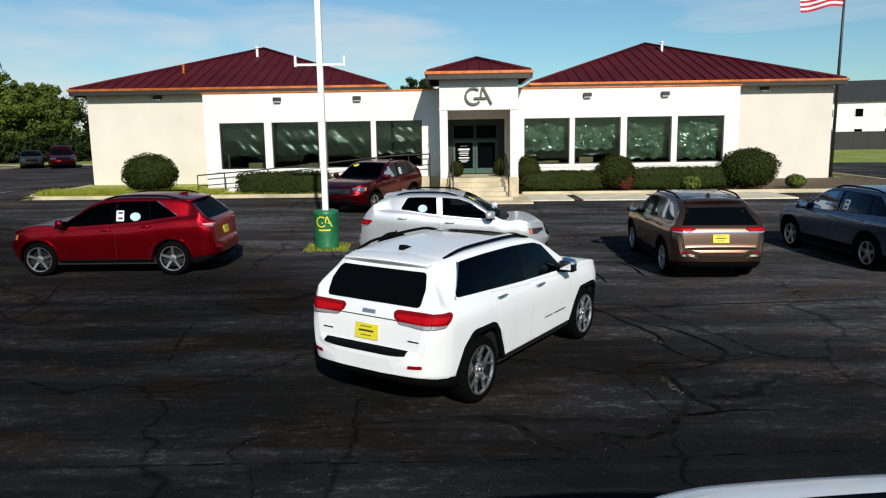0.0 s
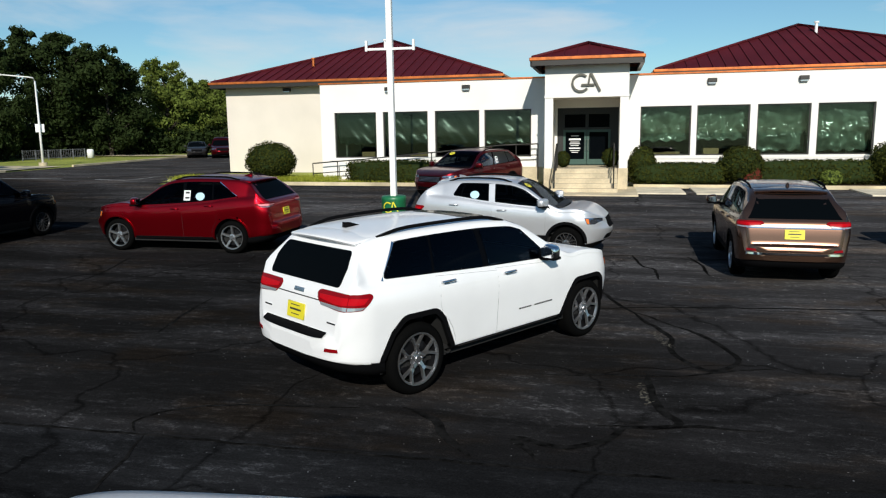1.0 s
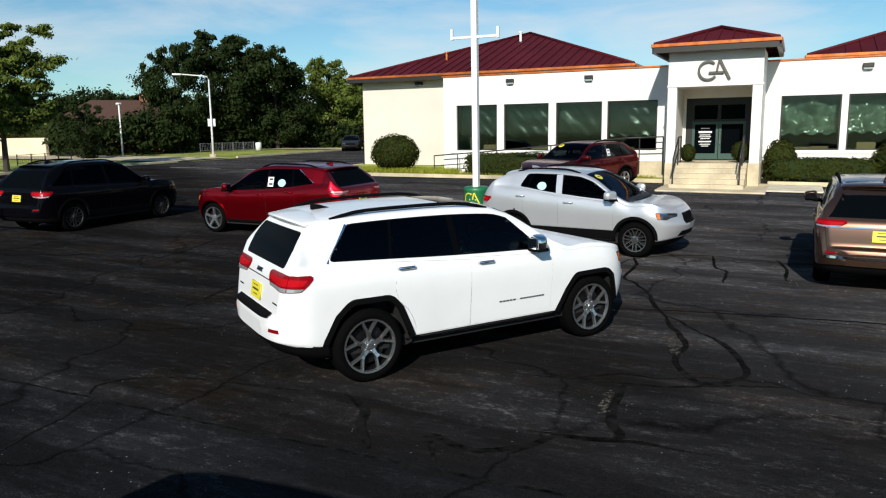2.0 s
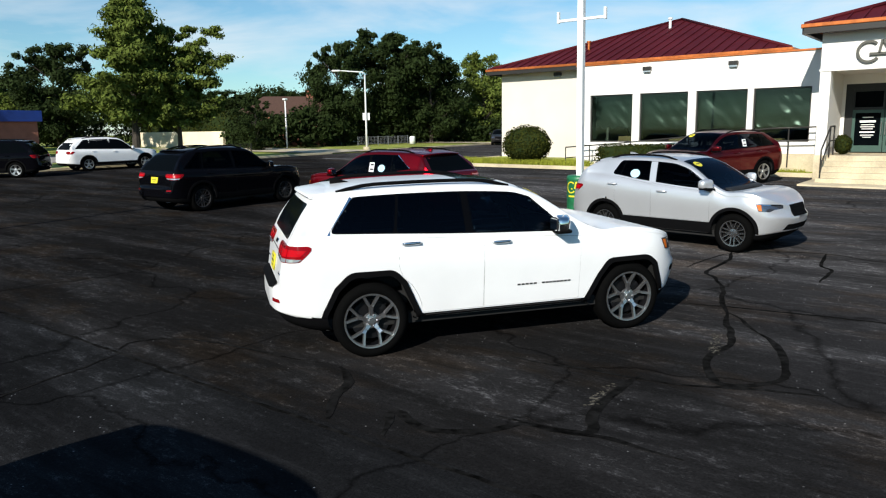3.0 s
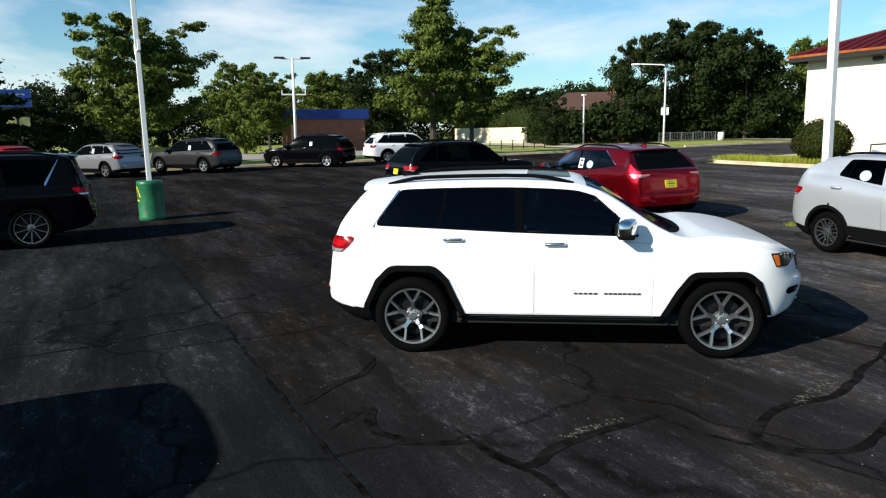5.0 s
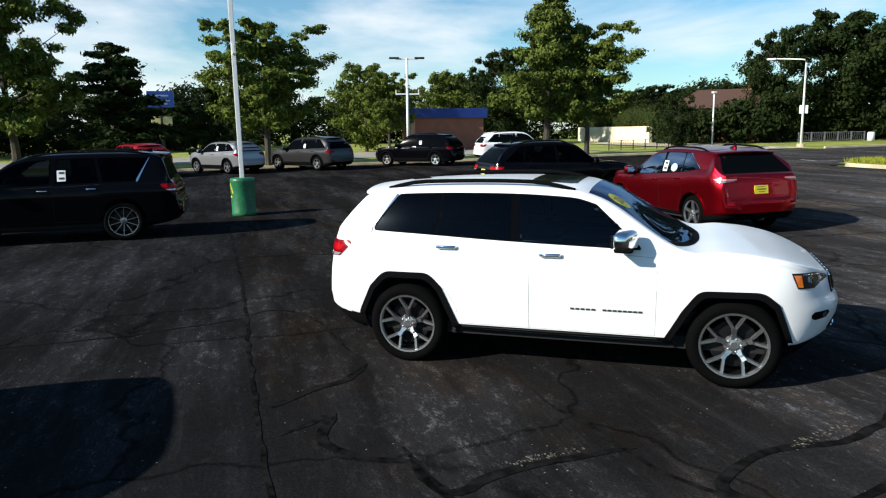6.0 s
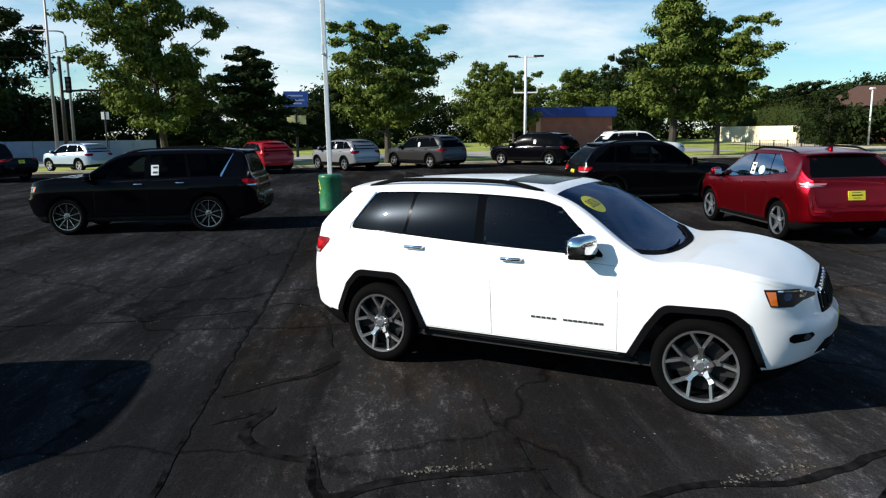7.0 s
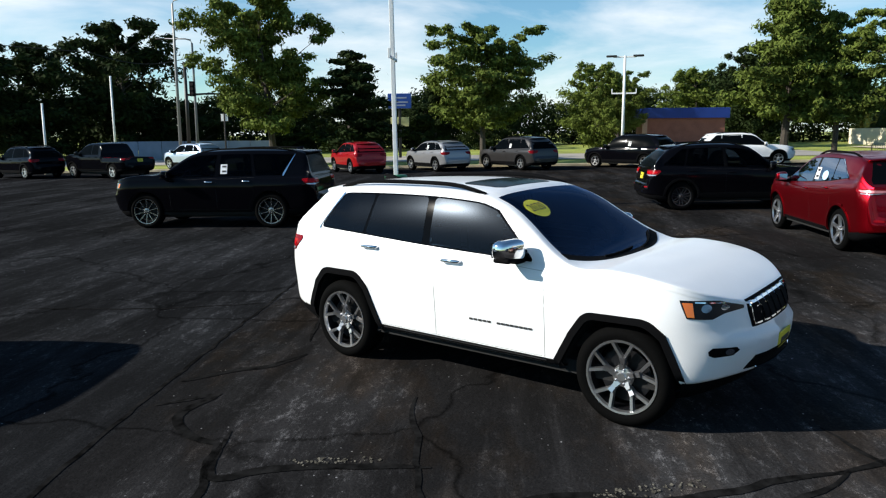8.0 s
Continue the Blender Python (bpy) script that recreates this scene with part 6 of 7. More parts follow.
def tree_meshes(seed, height, spread, shape, leaf, clumps, per, size, bare=0.18):
    """Trunk, limbs and a ragged crown. shape: 'oval', 'cone' or 'open'."""
    nr = np.random.default_rng(seed)
    bm = bmesh.new()
    lean = nr.normal(size=2) * 0.02 * height
    trunk = [(0, 0, -0.3), (0, 0, height * 0.1)] + [(lean[0] * k + nr.normal() * 0.08, lean[1] * k + nr.normal() * 0.08, height * (0.1 + 0.75 * k)) for k in (0.25, 0.5, 0.75, 1.0)]
    r0 = height * 0.021
    tube(bm, trunk, [r0 * 1.35, r0, r0 * 0.8, r0 * 0.6, r0 * 0.35, r0 * 0.12], 8)
    centres, radii = [], []
    if shape == "oval":
        for i in range(clumps):
            k = bare + (1 - bare) * (i + 0.5) / clumps
            reach = spread * math.sqrt(max(0.05, 1 - ((k - 0.55) / 0.52) ** 2)) * nr.uniform(0.3, 1.0)
            a = nr.uniform(0, 2 * math.pi)
            z = height * min(k + nr.normal() * 0.02, 0.985)
            p = np.array([reach * math.cos(a), reach * math.sin(a), z])
            centres.append(p)
            radii.append(height * 0.085 * nr.uniform(0.6, 1.5) * (0.55 if k > 0.8 else 1.0))
            if i % 3 == 0:
                zb = max(height * 0.12, z - reach * 0.7)
                tube(bm, [(lean[0] * zb / height, lean[1] * zb / height, zb), (p[0] * 0.5, p[1] * 0.5, (zb + z) / 2 + 0.1), tuple(p)], [r0 * 0.45 * (1 - 0.6 * k), r0 * 0.25, r0 * 0.06], 5, cap=False)
                for f in (0.45, 0.72):
                    centres.append(p * np.array([f, f, 1]) - np.array([0, 0, (1 - f) * reach * 0.35]))
                    radii.append(radii[-1] * 0.9)
    else:
        # limbs that carry flat plumes of leaves, with gaps between them
        limbs = int(clumps / 3.4)
        for i in range(limbs):
            k = bare + (0.97 - bare) * (i + 0.5) / limbs
            a = 2.4 * i + nr.normal() * 0.5
            if shape == "cone":
                reach, rise = spread * (1.05 - k) ** 0.9 * nr.uniform(0.5, 1.15), nr.uniform(0.05, 0.35)
            else:
                reach, rise = spread * math.sqrt(max(0.08, 1 - ((k - 0.58) / 0.5) ** 2)) * nr.uniform(0.5, 1.18), nr.uniform(0.15, 0.75)
            base = np.array([lean[0] * k, lean[1] * k, height * k - rise * reach * 0.55])
            way = np.array([math.cos(a), math.sin(a), rise])
            bend = nr.normal(size=3) * 0.12 * reach
            tips = []
            for t in np.linspace(0.0, 1.0, 5):
                p = base + way * reach * t + bend * t * t
                p[2] = min(p[2], height * 0.99)
                tips.append(tuple(p))
            tube(bm, tips, [r0 * 0.42 * (1 - 0.6 * k) * f for f in (1.0, 0.7, 0.45, 0.25, 0.1)], 5, cap=False)
            for t in np.linspace(0.25, 0.97, 8):
                p = base + way * reach * t + bend * t * t + nr.normal(size=3) * np.array([0.1, 0.1, 0.05]) * reach
                p[2] = min(p[2], height * 0.985)
                centres.append(p)
                radii.append(height * 0.06 * nr.uniform(0.55, 1.35) * (0.6 if k > 0.82 else 1.0))
    me = bpy.data.meshes.new("trunk")
    bmesh.ops.recalc_face_normals(bm, faces=bm.faces)
    bm.to_mesh(me)
    bm.free()
    me.materials.append(BARK)
    v, f = leaves(nr, centres, radii, per, size, 0.8 if shape == "oval" else 0.55)
    return me, fast_mesh("crown", v, f, leaf)


KINDS = {
    "tall": tree_meshes(11, 12.0, 5.0, "cone", LEAF, 140, 170, 0.15, 0.24),
    "maple": tree_meshes(12, 10.0, 4.2, "open", LEAF, 125, 180, 0.15, 0.3),
    "open": tree_meshes(13, 11.5, 5.0, "open", LEAF, 120, 190, 0.155, 0.22),
    "round": tree_meshes(14, 10.0, 4.6, "oval", LEAFDARK, 120, 160, 0.19, 0.12),
    "round_b": tree_meshes(15, 9.0, 4.4, "oval", LEAF, 105, 160, 0.18, 0.12),
    "dark_cone": tree_meshes(16, 8.0, 3.6, "cone", LEAFDARK, 90, 160, 0.15, 0.1),
    "low": tree_meshes(17, 5.0, 2.6, "oval", LEAFDARK, 80, 130, 0.11, 0.03),
}


def tree(kind, x, y, h, turn, label, wide=1.0):
    trunk, crown = KINDS[kind]
    base = {"tall": 12.0, "maple": 10.0, "open": 11.5, "round": 10.0, "round_b": 9.0, "dark_cone": 8.0, "low": 5.0}[kind]
    t = thing("tree", pose(x, y, gz(x, y), 0, 0, turn), label, "tree", "trees round the lot")
    s = 0.88 * h / base
    t.scale = (s * wide, s * wide, s)
    for nm, me in (("trunk", trunk), ("crown", crown)):
        o = new(nm, me)
        o.parent = t


def polar(cx, cy, az, d):
    return cx + d * math.cos(radians(az)), cy + d * math.sin(radians(az))


tree("tall", -37.2, 25.8, 12.6, 20, "tall pointed green tree behind the parked white car")
tree("maple", -36.6, 28.4, 9.6, 70, "leafy green maple on the lawn strip", 0.9)
tree("open", -42.2, -6.5, 13.6, 15, "large open-crowned green tree beside the street", 0.95)
tree("maple", -38.3, 8.1, 9.7, 130, "wide wind-blown green tree on the lawn strip", 1.05)
tree("dark_cone", -40.5, -0.8, 8.6, 0, "dark pointed tree beside the street", 1.35)
tree("dark_cone", -40.6, 4.9, 6.6, 60, "small dark pointed tree beside the street", 0.8)
tree("round_b", *polar(7.2, 9.3, 172.8, 66), 8.6, 40, "round green tree behind the brick hut", 0.9)
tree("round_b", *polar(7.2, 9.3, 165.5, 84), 9.0, 80, "round green tree beyond the brick hut", 1.2)
tree("round", *polar(5.8, 3.3, 157, 78), 11.2, 10, "dense dark green tree beyond the lawn", 0.95)
tree("round", *polar(5.8, 3.3, 161.3, 88), 9.0, 200, "dense dark green tree beyond the lawn")
tree("maple", *polar(5.8, 3.3, 165.5, 62), 7.6, 100, "green maple beyond the lawn", 0.9)
tree("round", *polar(5.8, 3.3, 137.4, 76), 11.6, 0, "dense dark green tree by the lane", 0.72)
tree("round", *polar(5.8, 3.3, 133.6, 80), 13.4, 120, "dense dark green tree by the lane")
tree("round", *polar(5.8, 3.3, 130.2, 80), 11.6, 220, "dense dark green tree by the lane", 0.9)
tree("round_b", *polar(5.8, 3.3, 126.0, 86), 11.0, 30, "sunlit green tree behind the lane", 0.9)
tree("round_b", *polar(2.3, 0.8, 120.8, 92), 9.0, 150, "sunlit green tree behind the lane", 1.0)
tree("round_b", *polar(0, 0, 118.8, 88), 8.8, 250, "sunlit green tree behind the lane", 1.1)
tree("low", -47.7, 42.6, 5.0, 0, "low dense dark tree on the lawn")
tree("round", *polar(0, 0, 91.6, 66), 8.0, 60, "green tree behind the building", 0.7)
tree("round", *polar(7.2, 9.3, -152, 84), 15.5, 0, "large dark tree across the street", 1.1)
tree("round", *polar(7.2, 9.3, -145.5, 80), 12.4, 90, "dark tree across the street", 1.3)
tree("round", *polar(7.2, 9.3, -141, 74), 11.6, 150, "dark tree across the street", 1.3)
for k, (az, d, h) in enumerate(((-159, 82, 6.5), (-166, 80, 6.0), (-171, 82, 6.5), (-176, 84, 6.0), (179, 80, 6.0), (170, 96, 8.5), (162, 100, 8.0), (148, 92, 7.0), (151.5, 96, 7.0), (144, 96, 7.0), (141, 92, 7.0))):
    tree("round" if k % 2 else "low", *polar(7, 6, az, d), h, 40 * k, "dark tree far across the street", 1.5)


def far_woods(name, az0, az1, d0, d1, h0, h1, n, leaf, label, seed, cx=6.0, cy=5.0):
    """A belt of far trees and undergrowth, too far off to tell one from the next."""
    nr = np.random.default_rng(seed)
    centres, radii = [], []
    for k in range(n):
        az = radians(az0 + (az1 - az0) * nr.random())
        d = nr.uniform(d0, d1)
        x, y = cx + d * math.cos(az), cy + d * math.sin(az)
        top = h0 + (h1 - h0) * (0.5 + 0.5 * noise.noise((math.degrees(az) * 0.35, seed, 0.5)) + 0.25 * noise.noise((math.degrees(az) * 1.3, seed, 4.5)))
        z = gz(x, y) + top * nr.random() ** 0.85
        centres.append((x, y, z))
        radii.append(nr.uniform(0.7, 1.5))
    v, f = leaves(nr, centres, radii, 40, 0.26)
    tagged(new(name, fast_mesh(name, v, f, leaf)), label, "woods", kind="stuff")


far_woods("far_woods", 112, 178, 95, 106, 4.5, 8.5, 2600, LEAFDARK, "dark belt of far trees and bushes", 31)
far_woods("far_woods", 178, 222, 84, 98, 4.5, 8.5, 1900, LEAFDARK, "dark belt of far trees across the street", 32)
far_woods("far_woods", 118, 138, 80, 86, 1.3, 2.8, 440, LEAFDARK, "dark low bushes along the lane", 33)
far_woods("far_woods", 139, 146.5, 71, 75, 2.2, 4.2, 160, LEAFDARK, "dark bushes in front of a far house", 34)


def shrub(name, x, y, rx, ry, z0, z1, leaf, label, category, n=2600, size=0.05, square=2.0, seed=1):
    """A clipped shrub: short stems, a dark core and a skin of small leaves; square above 2 makes it boxy."""
    nr = np.random.default_rng(seed)
    s = thing(name, Matrix.Translation((x, y, z0)), label, category)
    h = (z1 - z0) / 2
    bm = bmesh.new()
    bmesh.ops.create_icosphere(bm, subdivisions=3, radius=1.0)
    for v in bm.verts:
        q = v.co
        k = (abs(q.x) ** square + abs(q.y) ** square + abs(q.z) ** square) ** (-1 / square)
        w = 0.88 + 0.06 * noise.noise(Vector(q) * 3 + Vector((x, y, 0)))
        v.co = Vector((q.x * k * rx * w, q.y * k * ry * w, h + q.z * k * h * w))
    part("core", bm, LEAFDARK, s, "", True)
    d = nr.normal(size=(n, 3))
    d /= np.linalg.norm(d, axis=1)[:, None]
    k = (np.abs(d) ** square).sum(1) ** (-1 / square)
    lump = np.array([noise.noise(Vector(q) * 2.5 + Vector((y, x, 3))) for q in d])
    p = d * (k * (0.94 + 0.1 * lump + nr.normal(size=n) * 0.035))[:, None] * np.array([rx, ry, h]) + np.array([0, 0, h])
    p[:, 2] = np.maximum(p[:, 2], 0.02)
    face = d / np.array([rx, ry, h]) * np.abs(d) ** (square - 2)
    face /= np.linalg.norm(face, axis=1)[:, None]
    face += 0.4 * nr.normal(size=(n, 3))
    u = np.cross(face, nr.normal(size=(n, 3)))
    u /= np.linalg.norm(u, axis=1)[:, None]
    w = np.cross(face, u)
    w /= np.linalg.norm(w, axis=1)[:, None]
    t = size * nr.uniform(0.6, 1.4, n)[:, None]
    verts = np.stack([p - u * t, p + w * t * 0.55, p + u * t, p - w * t * 0.55], 1).reshape(-1, 3)
    o = new("foliage", fast_mesh("foliage", verts, np.arange(4 * n).reshape(-1, 4), leaf))
    o.parent = s
    return s


def bed(x):
    return gz(x, 30.6) + 0.1


shrub("bush", -12.4, 30.9, 1.2, 1.0, bed(-12.4), bed(-12.4) + 1.75, LEAFHEDGE, "round clipped dark green bush by the tan wall", "bush", 4200, seed=2)
shrub("hedge", -6.6, 30.35, 2.0, 0.45, bed(-6), bed(-6) + 0.95, LEAFHEDGE, "low clipped boxy green hedge below the windows", "hedge", 4200, 0.045, 7.0, 3)
shrub("hedge", -3.5, 30.35, 0.8, 0.4, bed(-3.5), bed(-3.5) + 0.8, LEAFHEDGE, "short clipped green hedge beside the ramp", "hedge", 1800, 0.045, 6.0, 4)
shrub("hedge", 5.0, 30.55, 1.9, 0.5, bed(5), bed(5) + 0.85, LEAFHEDGE, "low clipped green hedge below the windows", "hedge", 4200, 0.045, 7.0, 5)
shrub("hedge", 9.8, 30.75, 2.6, 0.5, bed(9), bed(9) + 0.95, LEAFHEDGE, "long clipped green hedge below the windows", "hedge", 5200, 0.045, 7.0, 6)
shrub("bush", 12.95, 30.6, 1.25, 1.05, bed(13), bed(13) + 1.75, LEAFHEDGE, "big rounded dark green bush at the tan wall", "bush", 4200, seed=7)
shrub("bush", 7.3, 30.5, 0.85, 0.75, bed(7), bed(7) + 1.5, LEAFHEDGE, "rounded dark green bush below the windows", "bush", 2600, seed=8)
shrub("bush", 3.65, 30.75, 0.55, 0.5, bed(3.6), bed(3.6) + 1.5, LEAFHEDGE, "round green bush beside the entrance", "bush", 1800, seed=9)
shrub("bush", 2.4, 29.4, 0.33, 0.33, 1.3, 2.05, LEAFHEDGE, "small round bush on the landing beside the door", "bush", 900, 0.035, seed=10)
shrub("bush", 0.62, 29.4, 0.28, 0.28, 1.3, 1.95, LEAFHEDGE, "small round bush on the landing beside the door", "bush", 900, 0.035, seed=11)
shrub("bush", 7.6, 30.2, 0.4, 0.32, bed(7), bed(7) + 0.8, LEAFRED, "small red-leaved shrub in the mulch bed", "bush", 900, 0.04, seed=12)
shrub("bush", 14.9, 30.5, 0.42, 0.4, bed(15), bed(15) + 0.6, LEAF, "small loose green shrub in the mulch bed", "bush", 700, 0.05, seed=13)
shrub("bush", 10.4, 30.15, 0.4, 0.3, bed(10), bed(10) + 0.6, LEAF, "small loose green shrub in the mulch bed", "bush", 600, 0.05, seed=14)

# ---- lot poles ----
def barrel_pole(x, y, top, arm_z, half, label):
    p = thing("lot_light_pole", on_lot(x, y), label, "light pole", "lot light poles")
    drum = part("barrel_base", lathe(bmesh.new(), [(0.001, 0.0), (0.3, 0.0), (0.315, 0.03), (0.315, 0.1), (0.308, 0.12), (0.308, 0.86), (0.315, 0.9), (0.312, 0.96), (0.29, 0.985), (0.001, 0.99)], 40), GREENPAINT, p, "green painted concrete barrel", True)
    part("shaft", box_bm(-half, -half, 0.98, half, half, top, bevel=0.012), WHITEPAINT, p)
    arm = part("crossarm", box_bm(-0.62, -0.03, arm_z, 0.62, 0.03, arm_z + 0.06, bevel=0.008), WHITEPAINT, p)
    for s in (-1, 1):
        part("bracket", box_bm(s * 0.6 - 0.03, -0.035, arm_z - 0.02, s * 0.6 + 0.03, 0.035, arm_z + 0.24, bevel=0.01), WHITEPAINT, arm)
    part("crossarm", box_bm(-0.9, -0.04, top - 0.5, 0.9, 0.04, top - 0.42, bevel=0.008), WHITEPAINT, p)
    bm = bmesh.new()
    emblem(bm, 0.42, 0.28, 0.0, 0.004, 0.0, 0.72)
    for v in bm.verts:
        a = v.co.x / 0.31 - math.pi / 2
        r = 0.311 + v.co.y
        v.co = Vector((r * math.cos(a), r * math.sin(a), v.co.z))
    part("barrel_emblem", bm, YELLOW, drum, "yellow ring and gable mark")
    bm = bmesh.new()
    for k in range(10):
        a = -math.pi / 2 - 0.5 + k * 0.1
        q = [bm.verts.new((0.314 * math.cos(b), 0.314 * math.sin(b), z)) for b, z in ((a, 0.49), (a + 0.1, 0.49), (a + 0.1, 0.53), (a, 0.53))]
        bm.faces.new(q)
    part("barrel_bar", bm, YELLOW, drum)
    return p


barrel_pole(-2.98, 18.4, 8.2, 4.55, 0.072, "white square light pole in a green barrel base")
barrel_pole(-12.75, 6.4, 8.2, 4.1, 0.058, "white square light pole in a green barrel base")


def flag_pole():
    x, y = 20.05, 37.4
    f = thing("flagpole", on_lot(x, y), "tall dark metal flagpole at the building corner", "flagpole")
    part("shaft", tube(bmesh.new(), [(0, 0, 0), (0, 0, 6), (0, 0, 11.5)], [0.085, 0.07, 0.045], 12), DARKMETAL, f, "", True)
    part("collar", lathe(bmesh.new(), [(0.2, 0), (0.18, 0.06), (0.1, 0.12)], 20), DARKMETAL, f, "", True)
    red, white, blue = mat("flag_red", (0.45, 0.02, 0.04), 0.8, grain=0.1), mat("flag_white", (0.75, 0.75, 0.75), 0.8, grain=0.05), mat("flag_blue", (0.02, 0.03, 0.15), 0.8)
    verts, faces, idx = [], [], []
    n = 24
    for j in range(14):
        for i in range(n + 1):
            u = i / n
            verts.append((-0.06 - 2.3 * u * 0.95, 0.25 * u * math.sin(u * 9 + j * 0.12), 10.0 - j * 0.115 - 0.35 * u * u + 0.05 * math.sin(u * 7)))
    for j in range(13):
        for i in range(n):
            a = j * (n + 1) + i
            faces.append((a, a + 1, a + n + 2, a + n + 1))
            idx.append(2 if (j < 7 and i < 10) else (0 if j % 2 == 0 else 1))
    link_mesh("flag", verts, faces, None, f, "striped red white and blue cloth flag", True, [red, white, blue], idx)


flag_pole()


def cobra_lamp(x, y, h, reach, az, label, sign=True):
    p = thing("street_lamp", pose(x, y, gz(x, y), 0, 0, az), label, "street lamp", "street lamps")
    part("shaft", tube(bmesh.new(), [(0, 0, 0), (0, 0, h * 0.5), (0, 0, h - 0.3), (0.12, 0, h - 0.05), (0.4, 0, h), (reach, 0, h + 0.15)], [0.09, 0.075, 0.06, 0.055, 0.045, 0.04], 10), WHITEPAINT, p, "", True)
    part("lamp_head", box_bm(reach - 0.1, -0.14, h + 0.06, reach + 0.6, 0.14, h + 0.2, bevel=0.05), WHITEPAINT, p, "", True)
    if sign:
        part("notice", box_bm(-0.3, -0.14, 2.5, 0.3, -0.12, 3.1), PAPER, p)
    part("footing", lathe(bmesh.new(), [(0.3, 0), (0.3, 0.25), (0.001, 0.25)], 16), CONCRETE, p)


cobra_lamp(-39.0, 47.5, 6.5, 2.2, 215, "white street lamp with a bent arm by the lane")
p = thing("lamp_post", pose(-48.0, 46.2, gz(-48, 46.2)), "short white lamp post beside the drive", "lamp post")
part("shaft", tube(bmesh.new(), [(0, 0, 0), (0, 0, 4.4)], [0.075, 0.06], 10), WHITEPAINT, p, "", True)
part("lamp_head", box_bm(-0.18, -0.18, 4.4, 0.18, 0.18, 4.56, bevel=0.05), WHITEPAINT, p)
p = thing("lot_light_pole", pose(-36.2, 16.3, gz(-36, 16.3), 0, 0, 80), "white light pole with a twin-arm head by the lawn", "light pole", "lot light poles")
part("shaft", tube(bmesh.new(), [(0, 0, 0), (0, 0, 6.2)], [0.1, 0.07], 10), WHITEPAINT, p, "", True)
for z, w in ((6.1, 0.65), (4.05, 0.7)):
    part("crossarm", box_bm(-w, -0.04, z, w, 0.04, z + 0.08, bevel=0.01), WHITEPAINT, p)
for s in (-1, 1):
    part("lamp_head", box_bm(s * 0.75 - 0.3, -0.16, 6.14, s * 0.75 + 0.3, 0.16, 6.24, bevel=0.03), DARKMETAL, p)
for s in (-1, 1):
    part("bracket", box_bm(s * 0.68 - 0.03, -0.03, 4.12, s * 0.68 + 0.03, 0.03, 4.35), WHITEPAINT, p)


# ---- brick hut, wall, far houses ----
hut = thing("brick_hut", pose(-56, 24.6, gz(-56, 24.6) - 0.1), "small red brick hut with a blue metal fascia", "hut")
part("wall", box_bm(-4, -3.3, 0, 0, 3.3, 3.0), BRICK, hut)
part("roof", box_bm(-4.3, -3.6, 2.9, 0.3, 3.6, 3.75, bevel=0.03), BLUEROOF, hut, "dark blue metal fascia")
part("pilaster", box_bm(-0.02, -3.5, 0, 0.12, -3.1, 2.9), mat("pale_brick", (0.45, 0.3, 0.2), 0.85, grain=0.15, grain_scale=20), hut)
wallc = mat("cream_render", (0.74, 0.64, 0.46), 0.85, grain=0.06, stain=0.12, stain_scale=0.6)
cw = tagged(part("garden_wall", box_bm(-72, 45.2, gz(-66, 45) - 0.2, -56.5, 45.5, 2.45), wallc), "long low cream garden wall on the lawn", "garden wall")
cw2 = shrub("tall_hedge", -64.5, 47.2, 8.5, 1.0, gz(-64, 47), 4.6, LEAFHEDGE, "tall dark green hedge behind the cream wall", "hedge", 6500, 0.13, 6.0, 21)


def house(x, y, az, w, d, wall_h, peak, wall_mat, roof_mat, label, windows=3):
    h = thing("house", pose(x, y, gz(x, y), 0, 0, az), label, "house", "far houses")
    part("wall", box_bm(-w / 2, -d / 2, 0, w / 2, d / 2, wall_h), wall_mat, h)
    bm = bmesh.new()
    c = [bm.verts.new((a * (w / 2 + 0.4), b * (d / 2 + 0.4), wall_h)) for a, b in ((-1, -1), (1, -1), (1, 1), (-1, 1))]
    r = [bm.verts.new((-w / 2 + d * 0.4, 0, peak)), bm.verts.new((w / 2 - d * 0.4, 0, peak))]
    for f in ((c[0], c[1], r[1], r[0]), (c[2], c[3], r[0], r[1]), (c[1], c[2], r[1]), (c[3], c[0], r[0]), (c[3], c[2], c[1], c[0])):
        bm.faces.new(f)
    roof = part("roof", bm, roof_mat, h)
    part("chimney", box_bm(w * 0.2, -0.3, peak - 1.0, w * 0.2 + 0.7, 0.3, peak + 0.7), wall_mat, roof)
    for k in range(windows):
        x0 = -w / 2 + (k + 0.5) * w / windows
        for z in ((1.0, 3.6) if wall_h > 4.5 else (1.0,)):
            win = part("window", box_bm(x0 - 0.55, -d / 2 - 0.05, z, x0 + 0.55, -d / 2 - 0.002, z + 1.2), WHITEPAINT, h)
            part("pane", box_bm(x0 - 0.45, -d / 2 - 0.065, z + 0.1, x0 + 0.45, -d / 2 - 0.053, z + 1.1), CARGLASS, win)
    return h


SHINGLE = mat("brown_shingles", (0.085, 0.042, 0.028), 0.9, grain=0.2, grain_scale=8)
SHINGLEDARK = mat("dark_shingles", (0.03, 0.03, 0.032), 0.9, grain=0.2, grain_scale=8)
house(*polar(5.8, 3.3, 141.2, 82), 52, 10.5, 7, 3.2, 5.2, BRICK, SHINGLE, "brown brick house with a brown shingle roof")
house(58, 100, -20, 14, 10, 5.6, 8.6, WHITEPAINT, SHINGLEDARK, "white two-storey house with a dark roof", 4)
fence = thing("fence", pose(38, 78, gz(38, 78) - 0.05), "dark board fence across the lawn", "fence")
for k in range(30):
    part("fence_board", box_bm(k * 1.6 - 18, 0, 0, k * 1.6 - 16.42, 0.05, 1.9), DARKMETAL, fence)

